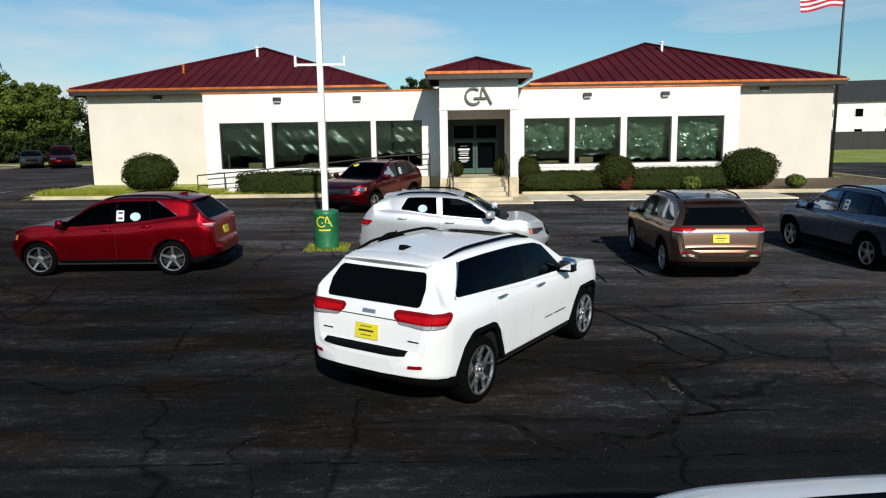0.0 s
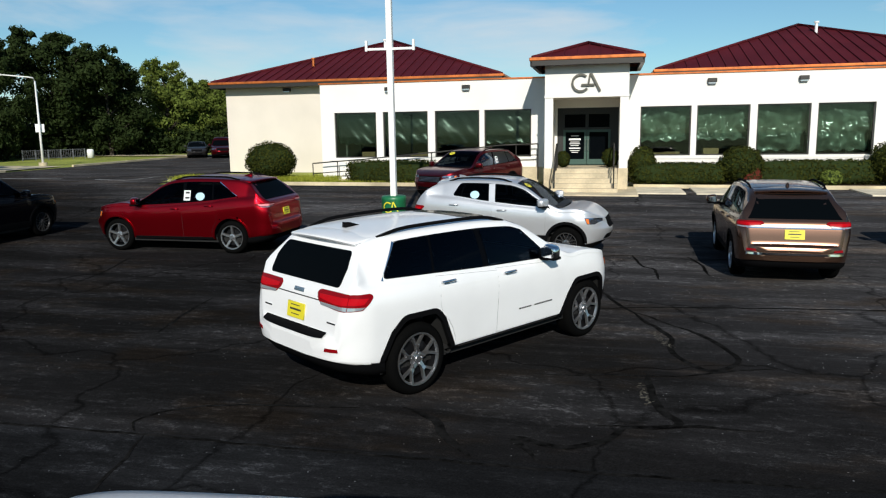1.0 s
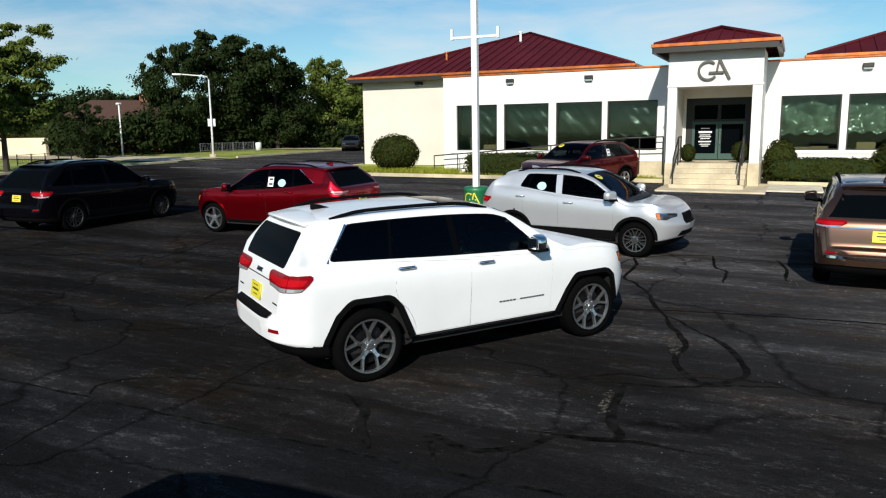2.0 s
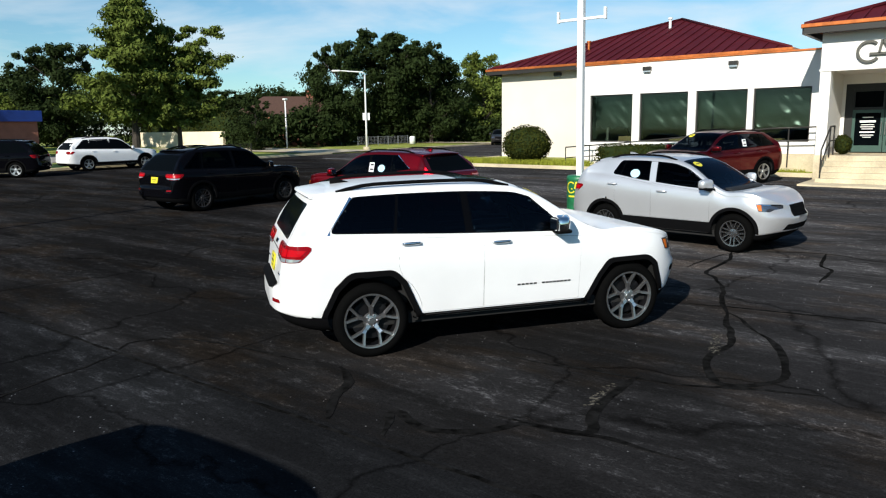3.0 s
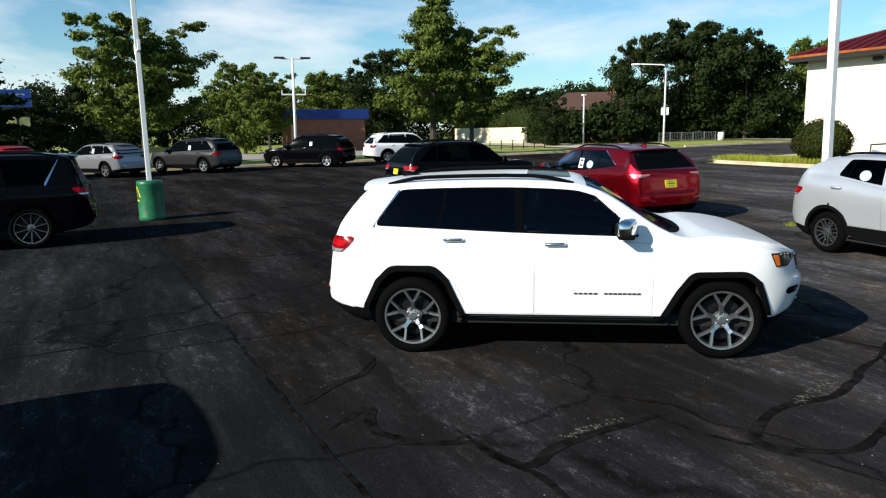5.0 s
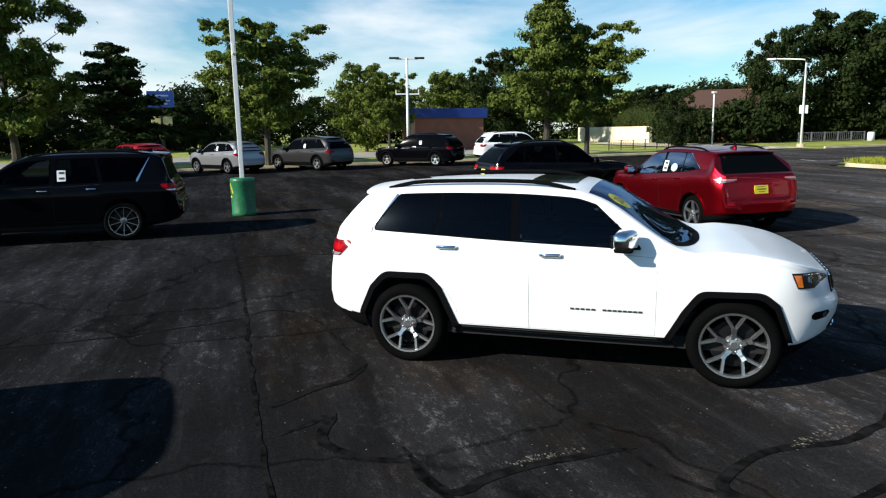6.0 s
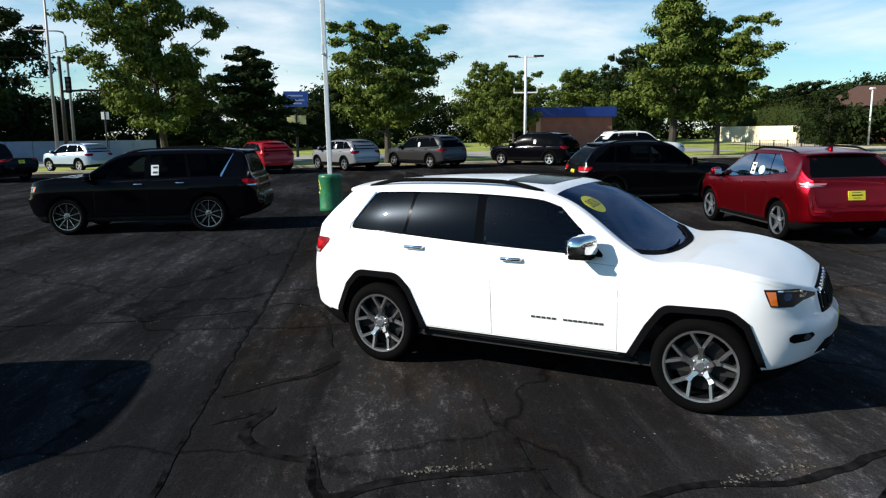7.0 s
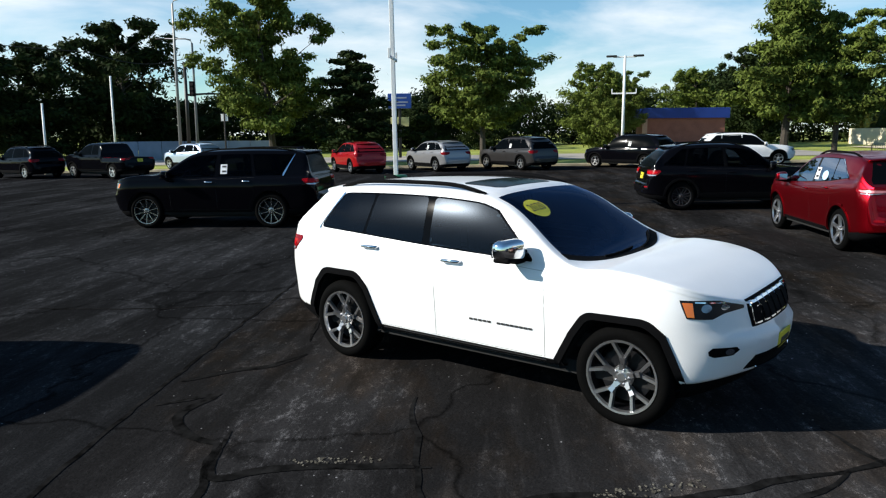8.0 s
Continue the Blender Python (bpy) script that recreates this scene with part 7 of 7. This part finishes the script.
# ---- the cars ----
HERO_SHAPE = dict(W=1.94, H=1.73, wb=2.915, xr=-2.405, xf=2.34, bow=0.19, xg=-2.23, zg=1.19, ztail=1.07, xrt=-1.9, tip=-2.05, xm=-0.6, xwt=0.2, xc=1.16, zc=1.165, zh=1.035, lampz=0.94, grillez=0.98, ledge=0.07, tuck=0.05, dome=0.06, belts=((-2.4, 1.26), (-1.84, 1.25), (-0.43, 1.19), (0.7, 1.15), (1.2, 1.13), (2.34, 1.08)), zb_rear=1.26, zb_front=1.12, zlow=0.37, draw=1.0, sag=0.2,
                  kf=0.36, kr=0.2, tumble=0.38, R=0.385, rim=0.278, gap=0.085, style="y5", clad=0.05, arch=0.042, arches=(((-0.53, 0.34), (-0.48, 0.51), (-0.36, 0.75), (-0.21, 0.9), (0.24, 0.9), (0.36, 0.77), (0.53, 0.39), (0.55, 0.34)), ((-0.6, 0.34), (-0.57, 0.4), (-0.42, 0.67), (-0.29, 0.85), (0.21, 0.86), (0.33, 0.76), (0.46, 0.43), (0.49, 0.34))),
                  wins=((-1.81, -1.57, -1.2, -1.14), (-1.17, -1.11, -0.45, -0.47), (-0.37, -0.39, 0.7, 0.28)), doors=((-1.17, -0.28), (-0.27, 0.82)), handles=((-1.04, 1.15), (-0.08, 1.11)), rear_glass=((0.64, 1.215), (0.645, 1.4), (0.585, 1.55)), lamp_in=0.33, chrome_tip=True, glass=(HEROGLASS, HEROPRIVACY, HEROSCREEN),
                  handle=CHROME, mirror=CHROME, slots=True, lens=ALLOYDARK, tailz=(1.01, 1.18), platez=0.905, sunroof=(-0.35, 0.08, 0.44), fin=BLACKPLASTIC)
MATTE = on_lot(0.446, 9.512, 56.2, -0.008)
HERO, HERO_SH, HERO_C = vehicle("suv", HERO_SHAPE, MATTE, P_WHITE, "glossy white SUV with dark tinted windows", "SUV")
vehicle("suv", dict(W=1.92, H=1.68, wb=2.82, xr=-2.4, xf=2.26, xg=-2.3, xrt=-1.72, xm=-0.45, xwt=0.1, xc=1.05, zg=1.17, ztail=1.02, belts=((-2.4, 1.3), (-1.5, 1.23), (-0.9, 1.15), (0.1, 1.07), (1.05, 1.02), (2.26, 0.96)), core=PALELENS, tailz=(1.03, 1.13), wins=((-1.54, -1.1, -1.0, -0.97), (-0.97, -0.94, -0.3, -0.32), (-0.22, -0.24, 0.98, 0.36)), doors=((-1.08, -0.25), (-0.24, 0.85)), chrome_tip=True, style="five", R=0.365, rim=0.262, clad=0.06, arch=0.03, arch_paint=True), on_lot(-7.15, 16.05, 180), P_RED, "metallic bright red crossover SUV with silver wheels", "SUV", sticker=2)
SILVER_CAR = vehicle("suv", dict(W=1.78, H=1.63, wb=2.555, xr=-2.16, xf=2.12, xrt=-1.45, xg=-2.0, xc=1.2, xwt=0.2, zc=1.05, zh=0.93, mouth=0.17, bars=BLACKPLASTIC, belts=((-2.16, 1.3), (-1.11, 1.25), (-0.6, 1.18), (-0.13, 1.13), (0.43, 1.08), (1.0, 1.05), (2.16, 0.98)), zb_rear=1.25, zb_front=1.02, style="mesh", R=0.34, rim=0.225, clad=0.2, wins=((-1.13, -0.98, -0.98, -0.9), (-0.96, -0.88, -0.36, -0.37), (-0.2, -0.23, 0.96, 0.42)), doors=((-1.05, -0.29), (-0.28, 0.85)), pillar=(-0.345, -0.215), handles=((-1.1, 1.09), (-0.06, 1.0))), on_lot(0.3, 16.55, -6), P_SILVER, "silver compact crossover with black lower trim", "SUV", sticker=3)
vehicle("suv", dict(W=1.84, H=1.66, wb=2.725, xr=-2.34, xf=2.3, tailz=(0.98, 1.1), chrome_rear=True), on_lot(5.44, 16.05, 88), P_BRONZE, "metallic bronze crossover with chrome rear trim", "SUV")
vehicle("suv", dict(W=1.9, H=1.68, wb=2.857, xr=-2.4, xf=2.4), on_lot(9.68, 16.5, 95), P_SLATE, "slate blue crossover SUV with pale sticker", "SUV", sticker=1)
MAROON_CAR = vehicle("suv", dict(W=1.84, H=1.66, wb=2.725), on_lot(-2.47, 26.0, -116), P_MAROON, "dark red crossover parked by the entrance", "SUV", sticker=1)
vehicle("suv", dict(W=1.94, H=1.74, wb=2.86, xr=-2.36, xf=2.4, R=0.37, rim=0.25, style="mesh"), on_lot(-13.0, 15.4, 91), P_BLACK, "glossy black mid-size SUV with red tail lamps", "SUV", rim_mat=DARKRIM)
vehicle("suv", dict(W=2.03, H=1.85, wb=3.075, xr=-2.7, xf=2.6, xg=-2.5, xrt=-2.3, xm=-0.7, xwt=0.3, xc=1.3, zc=1.26, zh=1.14, zg=1.24, ztail=1.12, zb_rear=1.22, zb_front=1.17, zlow=0.38, R=0.41, rim=0.3, style="multi", clad=0.06, arch=0.0, wins=((-1.82, -2.08, -1.2, -1.1), (-1.12, -1.04, -0.3, -0.34), (-0.2, -0.24, 1.1, 0.75)), doors=((-1.15, -0.25), (-0.24, 0.9)), handle=CHROME, chrome_tip=True), on_lot(-10.22, 2.46, -92), P_BLACK, "large glossy black SUV with silver multi-spoke wheels", "SUV", sticker=1, plate=False)
vehicle("suv", dict(W=2.0, H=1.78, wb=3.07, xr=-2.6, xf=2.58, R=0.37), on_lot(-34.2, 22.6, 87), P_WHITE, "white three-row crossover beside the lawn", "SUV", near=False, plate=False)
vehicle("suv", dict(W=2.0, H=1.78, wb=3.07, xr=-2.6, xf=2.58, R=0.37), on_lot(-33.2, 16.2, -132), P_BLACK, "black three-row crossover beside the lawn", "SUV", near=False, sticker=1, plate=False)
vehicle("suv", dict(W=2.0, H=1.77, wb=3.02, xr=-2.55, xf=2.5, R=0.38), on_lot(-33.2, 10.1, -142), P_GREY, "dark grey SUV beside the lawn", "SUV", near=False, sticker=1, plate=False)
vehicle("suv", dict(W=1.84, H=1.64, wb=2.66), on_lot(-32.8, 5.7, -144), P_PEARL, "grey compact crossover beside the lawn", "SUV", near=False, sticker=1, plate=False)
vehicle("suv", dict(W=1.84, H=1.66, wb=2.7), on_lot(-31.9, 1.45, -149), P_BRIGHTRED, "bright red crossover beside the lawn", "SUV", near=False, plate=False)
vehicle("suv", dict(W=1.84, H=1.66, wb=2.7), on_lot(-38.4, -10.6, -122), P_PALEBLUE, "pale blue silver crossover parked far off", "SUV", near=False, plate=False)
vehicle("suv", dict(W=1.95, H=1.75, wb=2.9, xr=-2.4, xf=2.4), on_lot(-31.2, -17.0, -118), P_BLACK, "dark SUV parked far off in shade", "SUV", near=False, plate=False)
vehicle("suv", dict(W=1.96, H=1.85, wb=2.9, xr=-2.55, xf=2.35, xg=-2.4, xrt=-1.98, xm=-0.8, xwt=-0.2, xc=0.78, draw=0.4, clad=0.08, rails=False, sunroof=(-1.7, -0.25, 0.47)), on_lot(2.75, 1.88, 2), P_WHITE, "white SUV with a dark glass sunroof", "SUV", near=False, plate=False)
vehicle("car", dict(W=1.8, H=1.45, wb=2.7, xr=-2.35, xf=2.3, rails=False, zc=0.98, zh=0.85, zg=0.98, ztail=0.92, zb_rear=0.98, zb_front=0.92, R=0.32, rim=0.21, zlow=0.22), on_lot(-34.6, 61.5, -60), P_GREY, "dark grey car parked in the shade of trees", "car", near=False, plate=False)
vehicle("suv", dict(W=1.95, H=1.85, wb=3.3, xr=-2.7, xf=2.7, R=0.4, rails=False), on_lot(-31.9, 61.2, -60), P_MAROON, "dark red truck parked in the shade of trees", "truck", near=False, plate=False)


# ---- details of the white SUV ----
def hero_details(car, sh, c):
    def put(nm, vf, material, parent=car, lab="", smooth=True):
        return link_mesh(nm, vf[0], vf[1], material, parent, lab, smooth)

    # lower front: pockets in the bumper corners, intake lip, plate
    xf = c["xf"]
    for s in (1, -1):
        pocket = put("fog_lamp_pocket", side_patch(sh, [(xf - 0.29, 0.625), (xf - 0.295, 0.655), (xf - 0.27, 0.68), (xf - 0.15, 0.68), (xf - 0.135, 0.655), (xf - 0.165, 0.62), (xf - 0.26, 0.61)], s, 0.005, cell=0.03), BLACKPLASTIC)
        put("fog_lamp", side_patch(sh, ellipse(xf - 0.18, 0.648, 0.022, 0.024, 16), s, 0.009, cell=0.03, depth=0.004), LAMPGLASS, pocket)
    put("front_lip", end_patch(sh, [(-0.42, 0.475), (-0.44, 0.495), (0.44, 0.495), (0.42, 0.475)], True, 0.02, cell=0.06), CHROME)
    fp = put("front_plate", end_patch(sh, [(-0.16, 0.56), (-0.16, 0.68), (0.16, 0.68), (0.16, 0.56)], True, 0.006, cell=0.05), YELLOW)
    put("plate_bar", end_patch(sh, [(-0.11, 0.6), (-0.11, 0.64), (0.11, 0.64), (0.11, 0.6)], True, 0.009, cell=0.05, depth=0.002), INK, fp)
    # rear bumper step pad, rear badges, high brake lamp, rear wiper
    rows = []
    for k in range(25):
        y = -0.56 + 1.12 * k / 24
        xe, e = sh.end(y, 0.7, False), 0.02 * abs(y / 0.56) ** 4
        rows += [Vector((xe - 0.004, y, 0.71 + e)), Vector((xe - 0.014, y, 0.714 + e)), Vector((xe - 0.012, y, 0.735)), Vector((xe + 0.004, y, 0.752)), Vector((max(c["xr"] + 0.075, xe + 0.03), y, 0.777)), Vector((max(c["xr"] + 0.078, xe + 0.033), y, 0.762))]
    put("step_pad", (rows, [(6 * k + i, 6 * k + i + 1, 6 * k + i + 7, 6 * k + i + 6) for k in range(24) for i in range(5)]), BLACKPLASTIC)
    put("tailgate_badge", end_patch(sh, [(-0.09, 1.1), (-0.09, 1.14), (0.09, 1.14), (0.09, 1.1)], False, 0.008, cell=0.3), CHROME)
    put("tailgate_seam", end_patch(sh, [(-0.58, 1.06), (-0.58, 1.07), (0.58, 1.07), (0.58, 1.06)], False, 0.003, cell=0.2), SEAM)
    for y in (0.55, -0.62):
        put("small_badge", end_patch(sh, [(y - 0.07, 0.87), (y - 0.07, 0.885), (y + 0.07, 0.885), (y + 0.07, 0.87)], False, 0.006, cell=0.3), CHROME)
    # bright strip along the sill
    for s in (1, -1):
        put("sill_strip", side_patch(sh, [(-0.9, 0.402), (-0.9, 0.412), (0.84, 0.412), (0.84, 0.402)], s, 0.014, cell=0.2, depth=0.01), GUNMETAL)
    # lettering on the front doors, as bars
    for s in (1, -1):
        x = 0.1
        for word, step in ((5, 0.046), (8, 0.043)):
            for k in range(word):
                put("badge_bar", side_patch(sh, [(x, 0.628), (x, 0.645), (x + 0.034, 0.645), (x + 0.034, 0.628)], s, 0.008, cell=0.3, depth=0.003), INK)
                x += step
            x += 0.05
    # yellow year sticker on the windscreen
    cx, cy, rx, ry = 0.47, -0.48, 0.1, 0.145
    st = put("year_sticker", top_patch(sh, ellipse(cx, cy, rx, ry, 28), 0.007, cell=0.1, depth=0.002), YELLOW, car, "yellow oval year sticker")
    text = bpy.data.curves.new("year", "FONT")
    text.body, text.size, text.align_x, text.align_y = "2020", 0.11, "CENTER", "CENTER"
    text.resolution_u = 3
    tob = new("year", text)
    me = bpy.data.meshes.new_from_object(tob.evaluated_get(bpy.context.evaluated_depsgraph_get()))
    bpy.data.objects.remove(tob)
    for v in me.vertices:
        x, y = cx - v.co.y * 1.1, cy + v.co.x
        v.co = (x, y, sh.high(x, y) + 0.0105)
    me.materials.append(INK)
    o = new("year_lettering", me)
    o.parent = st


hero_details(HERO, HERO_SH, HERO_C)

for car_, sh_, c_ in (SILVER_CAR, MAROON_CAR):
    st_ = link_mesh("year_sticker", *top_patch(sh_, ellipse(c_["xwt"] + 0.2, -0.44, 0.075, 0.11, 24), 0.008, cell=0.1, depth=0.002), CLEARSTICKER, car_, "yellow oval year sticker")
    link_mesh("sticker_bar", *top_patch(sh_, [(c_["xwt"] + 0.19, -0.5), (c_["xwt"] + 0.21, -0.5), (c_["xwt"] + 0.21, -0.38), (c_["xwt"] + 0.19, -0.38)], 0.0115, cell=0.1, depth=0.002), INK, st_)


# ---- across the street: signals, tall lamps, signs ----
GREYPOLE = mat("grey_pole_metal", (0.2, 0.2, 0.2), 0.5, metal=0.3, grain=0.1)


def tall_lamp(x, y, h, az, reach, label):
    p = thing("street_lamp", pose(x, y, gz(x, y), 0, 0, az), label, "street lamp", "street lamps")
    part("shaft", tube(bmesh.new(), [(0, 0, 0), (0, 0, h * 0.5), (0, 0, h - 0.4), (0.15, 0, h - 0.1), (0.6, 0, h), (reach, 0, h + 0.05)], [0.14, 0.11, 0.09, 0.08, 0.06, 0.05], 10), GREYPOLE, p, "", True)
    part("lamp_head", box_bm(reach - 0.1, -0.17, h - 0.06, reach + 0.7, 0.17, h + 0.1, bevel=0.05), DARKMETAL, p, "", True)


LAMPGREEN = mat("signal_lens", (0.05, 0.02, 0.02), 0.2)


def signal_head(parent, x, y, z):
    head = part("signal_head", box_bm(x - 0.2, y - 0.16, z - 0.6, x + 0.2, y + 0.16, z + 0.6, bevel=0.04), BLACKPLASTIC, parent)
    for k in range(3):
        part("signal_lens", lathe(bmesh.new(), [(0.001, y - 0.2), (0.13, y - 0.2), (0.14, y - 0.163)], 16, "y"), LAMPGREEN, head).location = (x, 0, z + 0.36 * (k - 1))


tall_lamp(*polar(7.2, 9.3, -155.6, 62), 12.6, 90, 0.9, "tall dark street lamp at the junction")
tall_lamp(*polar(7.2, 9.3, -156.8, 70), 10.6, 270, 2.6, "tall grey street lamp beyond the junction")
sx, sy = polar(7.2, 9.3, -156.2, 64)
sig = thing("traffic_signal", pose(sx, sy, gz(sx, sy), 0, 0, 100), "dark traffic signal mast with hanging signal heads", "traffic signal")
part("mast", tube(bmesh.new(), [(0, 0, 0), (0, 0, 8.0)], [0.17, 0.12], 12), DARKMETAL, sig, "", True)
part("mast_arm", tube(bmesh.new(), [(0, 0, 5.4), (1.5, 0, 5.5), (3.2, 0, 5.5)], [0.1, 0.08, 0.06], 10), DARKMETAL, sig, "", True)
part("top_arm", tube(bmesh.new(), [(0, 0, 7.9), (3.0, 0, 7.8)], [0.05, 0.04], 8), DARKMETAL, sig, "", True)
signal_head(sig, 0.5, 0.0, 5.9)
signal_head(sig, 3.0, 0.0, 5.4)
for az, d, h in ((-151.2, 52, 6.0), (-146.8, 50, 4.2)):
    x, y = polar(7.2, 9.3, az, d)
    p = thing("lamp_post", pose(x, y, gz(x, y)), "slim white post beside the street", "post")
    part("shaft", tube(bmesh.new(), [(0, 0, 0), (0, 0, h)], [0.075, 0.06], 10), WHITEPAINT, p, "", True)
    part("base", lathe(bmesh.new(), [(0.24, 0), (0.24, 0.3), (0.1, 0.34)], 14), CONCRETE, p)
x, y = polar(7.2, 9.3, -158.8, 66)
p = thing("sign_post", pose(x, y, gz(x, y)), "slim grey post beside the junction", "post")
part("shaft", tube(bmesh.new(), [(0, 0, 0), (0, 0, 4.0)], [0.08, 0.07], 8), DARKMETAL, p)
part("sign_plate", box_bm(-0.02, -0.3, 3.3, 0.02, 0.3, 3.9), WHITEPAINT, p)
# long pale wall behind the junction
PALEWALL = mat("pale_wall", (0.24, 0.28, 0.38), 0.8, grain=0.05, stain=0.15, stain_scale=0.8)
x, y = polar(7.2, 9.3, -153.5, 72)
wall = thing("boundary_wall", pose(x, y, gz(x, y) - 0.1, 0, 0, 118), "long low pale boundary wall across the street", "wall")
for k in range(4, 11):
    part("wall_panel", box_bm(k * 2.0 - 11, -0.08, 0, k * 2.0 - 9.04, 0.08, 1.75), PALEWALL, wall)
# shop signs among the trees
sgn = thing("shop_sign", pose(-52.7, 0.9, gz(-52, 1), 0, 0, 90), "blue sign box over a pale yellow board on a post", "sign")
part("post", tube(bmesh.new(), [(0, 0, 0), (0, 0, 4.2)], [0.12, 0.12], 10), DARKMETAL, sgn)
SIGNBLUE = mat("sign_blue", (0.015, 0.06, 0.28), 0.4, grain=0.05)
SIGNCREAM = mat("sign_cream", (0.55, 0.52, 0.22), 0.6, grain=0.05)
board = part("sign_box", box_bm(-0.95, -0.2, 4.0, 0.95, 0.2, 5.2, bevel=0.03), SIGNBLUE, sgn)
for z, w in ((4.85, 0.6), (4.5, 0.7), (4.25, 0.5)):
    part("sign_bar", box_bm(-w, -0.215, z - 0.06, w, -0.203, z + 0.06), PALEWALL, board)
part("sign_board", box_bm(-0.75, -0.08, 2.55, 0.75, 0.08, 3.3, bevel=0.02), SIGNCREAM, sgn)
# overhead wire
x, y = polar(7.2, 9.3, -150, 75)
x2, y2 = polar(7.2, 9.3, -157, 75)
pts = [(x + (x2 - x) * k / 10, y + (y2 - y) * k / 10, 9.6 - 0.9 * math.sin(math.pi * k / 10)) for k in range(11)]
x3, y3 = polar(7.2, 9.3, -140, 78)
tagged(part("overhead_wire", tube(bmesh.new(), [(x3, y3, 10.4)] + pts, 0.035, 5), DARKMETAL), "thin dark overhead wire across the street", "wire")

PICKUP = dict(W=2.0, H=1.88, wb=3.5, xr=-2.85, xf=2.8, xg=-0.95, zg=1.12, ztail=1.1, xrt=-0.72, xm=-0.3, xwt=0.5, xc=1.35, zc=1.28, zh=1.16, zb_rear=1.26, zb_front=1.22, zlow=0.45, R=0.4, rim=0.25, rails=False, pick=True, clad=0.06, arch=0.03,
              wins=((-0.62, -0.55, -0.05, -0.08), (0.0, -0.02, 1.2, 0.85)), doors=((-0.62, -0.02), (-0.01, 1.0)))
vehicle("pickup_truck", PICKUP, on_lot(-30.0, -11.6, -118), P_BLACK, "black pickup truck parked far off", "truck", near=False)


def tufts(name, x0, x1, y0, y1, n, h, material, label, seed, lift=0.11):
    """Blades of grass standing on the ground."""
    nr = np.random.default_rng(seed)
    x, y = nr.uniform(x0, x1, n), nr.uniform(y0, y1, n)
    z = np.array([gz(a, b) for a, b in zip(x, y)]) + lift - 0.01
    a = nr.uniform(0, 2 * math.pi, n)
    t = h * nr.uniform(0.5, 1.4, n)
    lean = nr.normal(size=(n, 2)) * 0.35 * t[:, None]
    w = 0.012
    base = np.stack([x, y, z], 1)
    side = np.stack([np.cos(a) * w, np.sin(a) * w, 0 * a], 1)
    tip = base + np.stack([lean[:, 0], lean[:, 1], t], 1)
    verts = np.stack([base - side, base + side, tip + side * 0.2, tip - side * 0.2], 1).reshape(-1, 3)
    return tagged(new(name, fast_mesh(name, verts, np.arange(4 * n).reshape(-1, 4), material)), label, "grass", kind="stuff")


TUFT = leaf_material("bright_grass", (0.27, 0.29, 0.035))
tufts("grass", -17.0, -9.2, 29.95, 31.6, 9000, 0.2, TUFT, "bright long grass in the planting bed", 51)
tufts("grass", -9.2, -0.6, 29.92, 30.3, 3000, 0.12, TUFT, "bright grass along the kerb", 52)
tufts("grass", -3.5, -2.4, 17.85, 18.9, 900, 0.07, TUFT, "thin grass round the barrel base", 53, 0.0)


def railing(x0, y0, x1, y1, h, material, label):
    """A low iron railing: posts, two rails and thin bars between them."""
    length, az = math.hypot(x1 - x0, y1 - y0), math.degrees(math.atan2(y1 - y0, x1 - x0))
    f = thing("railing", pose(x0, y0, gz(x0, y0), 0, 0, az), label, "railing", "low railings")
    drop = gz(x1, y1) - gz(x0, y0)
    n = max(2, round(length / 1.2))
    for k in range(n + 1):
        z = drop * k / n
        part("post", box_bm(length * k / n - 0.025, -0.025, z - 0.1, length * k / n + 0.025, 0.025, z + h + 0.06), material, f)
    for z in (0.15, h):
        part("rail", tube(bmesh.new(), [(0, 0, z), (length, 0, z + drop)], 0.018, 6), material, f)
    m = round(length / 0.16)
    for k in range(m):
        x = length * (k + 0.5) / m
        part("bar", tube(bmesh.new(), [(x, 0, 0.15 + drop * x / length), (x, 0, h + drop * x / length)], 0.009, 4), material, f)


GREYIRON = mat("grey_iron", (0.2, 0.21, 0.22), 0.5, metal=0.3, grain=0.1)
railing(-44.1, 34.1, -44.6, 39.7, 0.72, DARKMETAL, "low dark iron railing beside the lawn drive")
railing(-47.4, 54.7, -45.2, 59.8, 0.85, GREYIRON, "low grey iron railing beside the street lamp")
bo = thing("bollard", pose(-45.0, 60.3, gz(-45, 60.3)), "short white bollard at the end of the railing", "bollard")
part("shaft", lathe(bmesh.new(), [(0.001, 0), (0.3, 0), (0.3, 0.72), (0.24, 0.8), (0.001, 0.82)], 20), WHITEPAINT, bo, "", True)
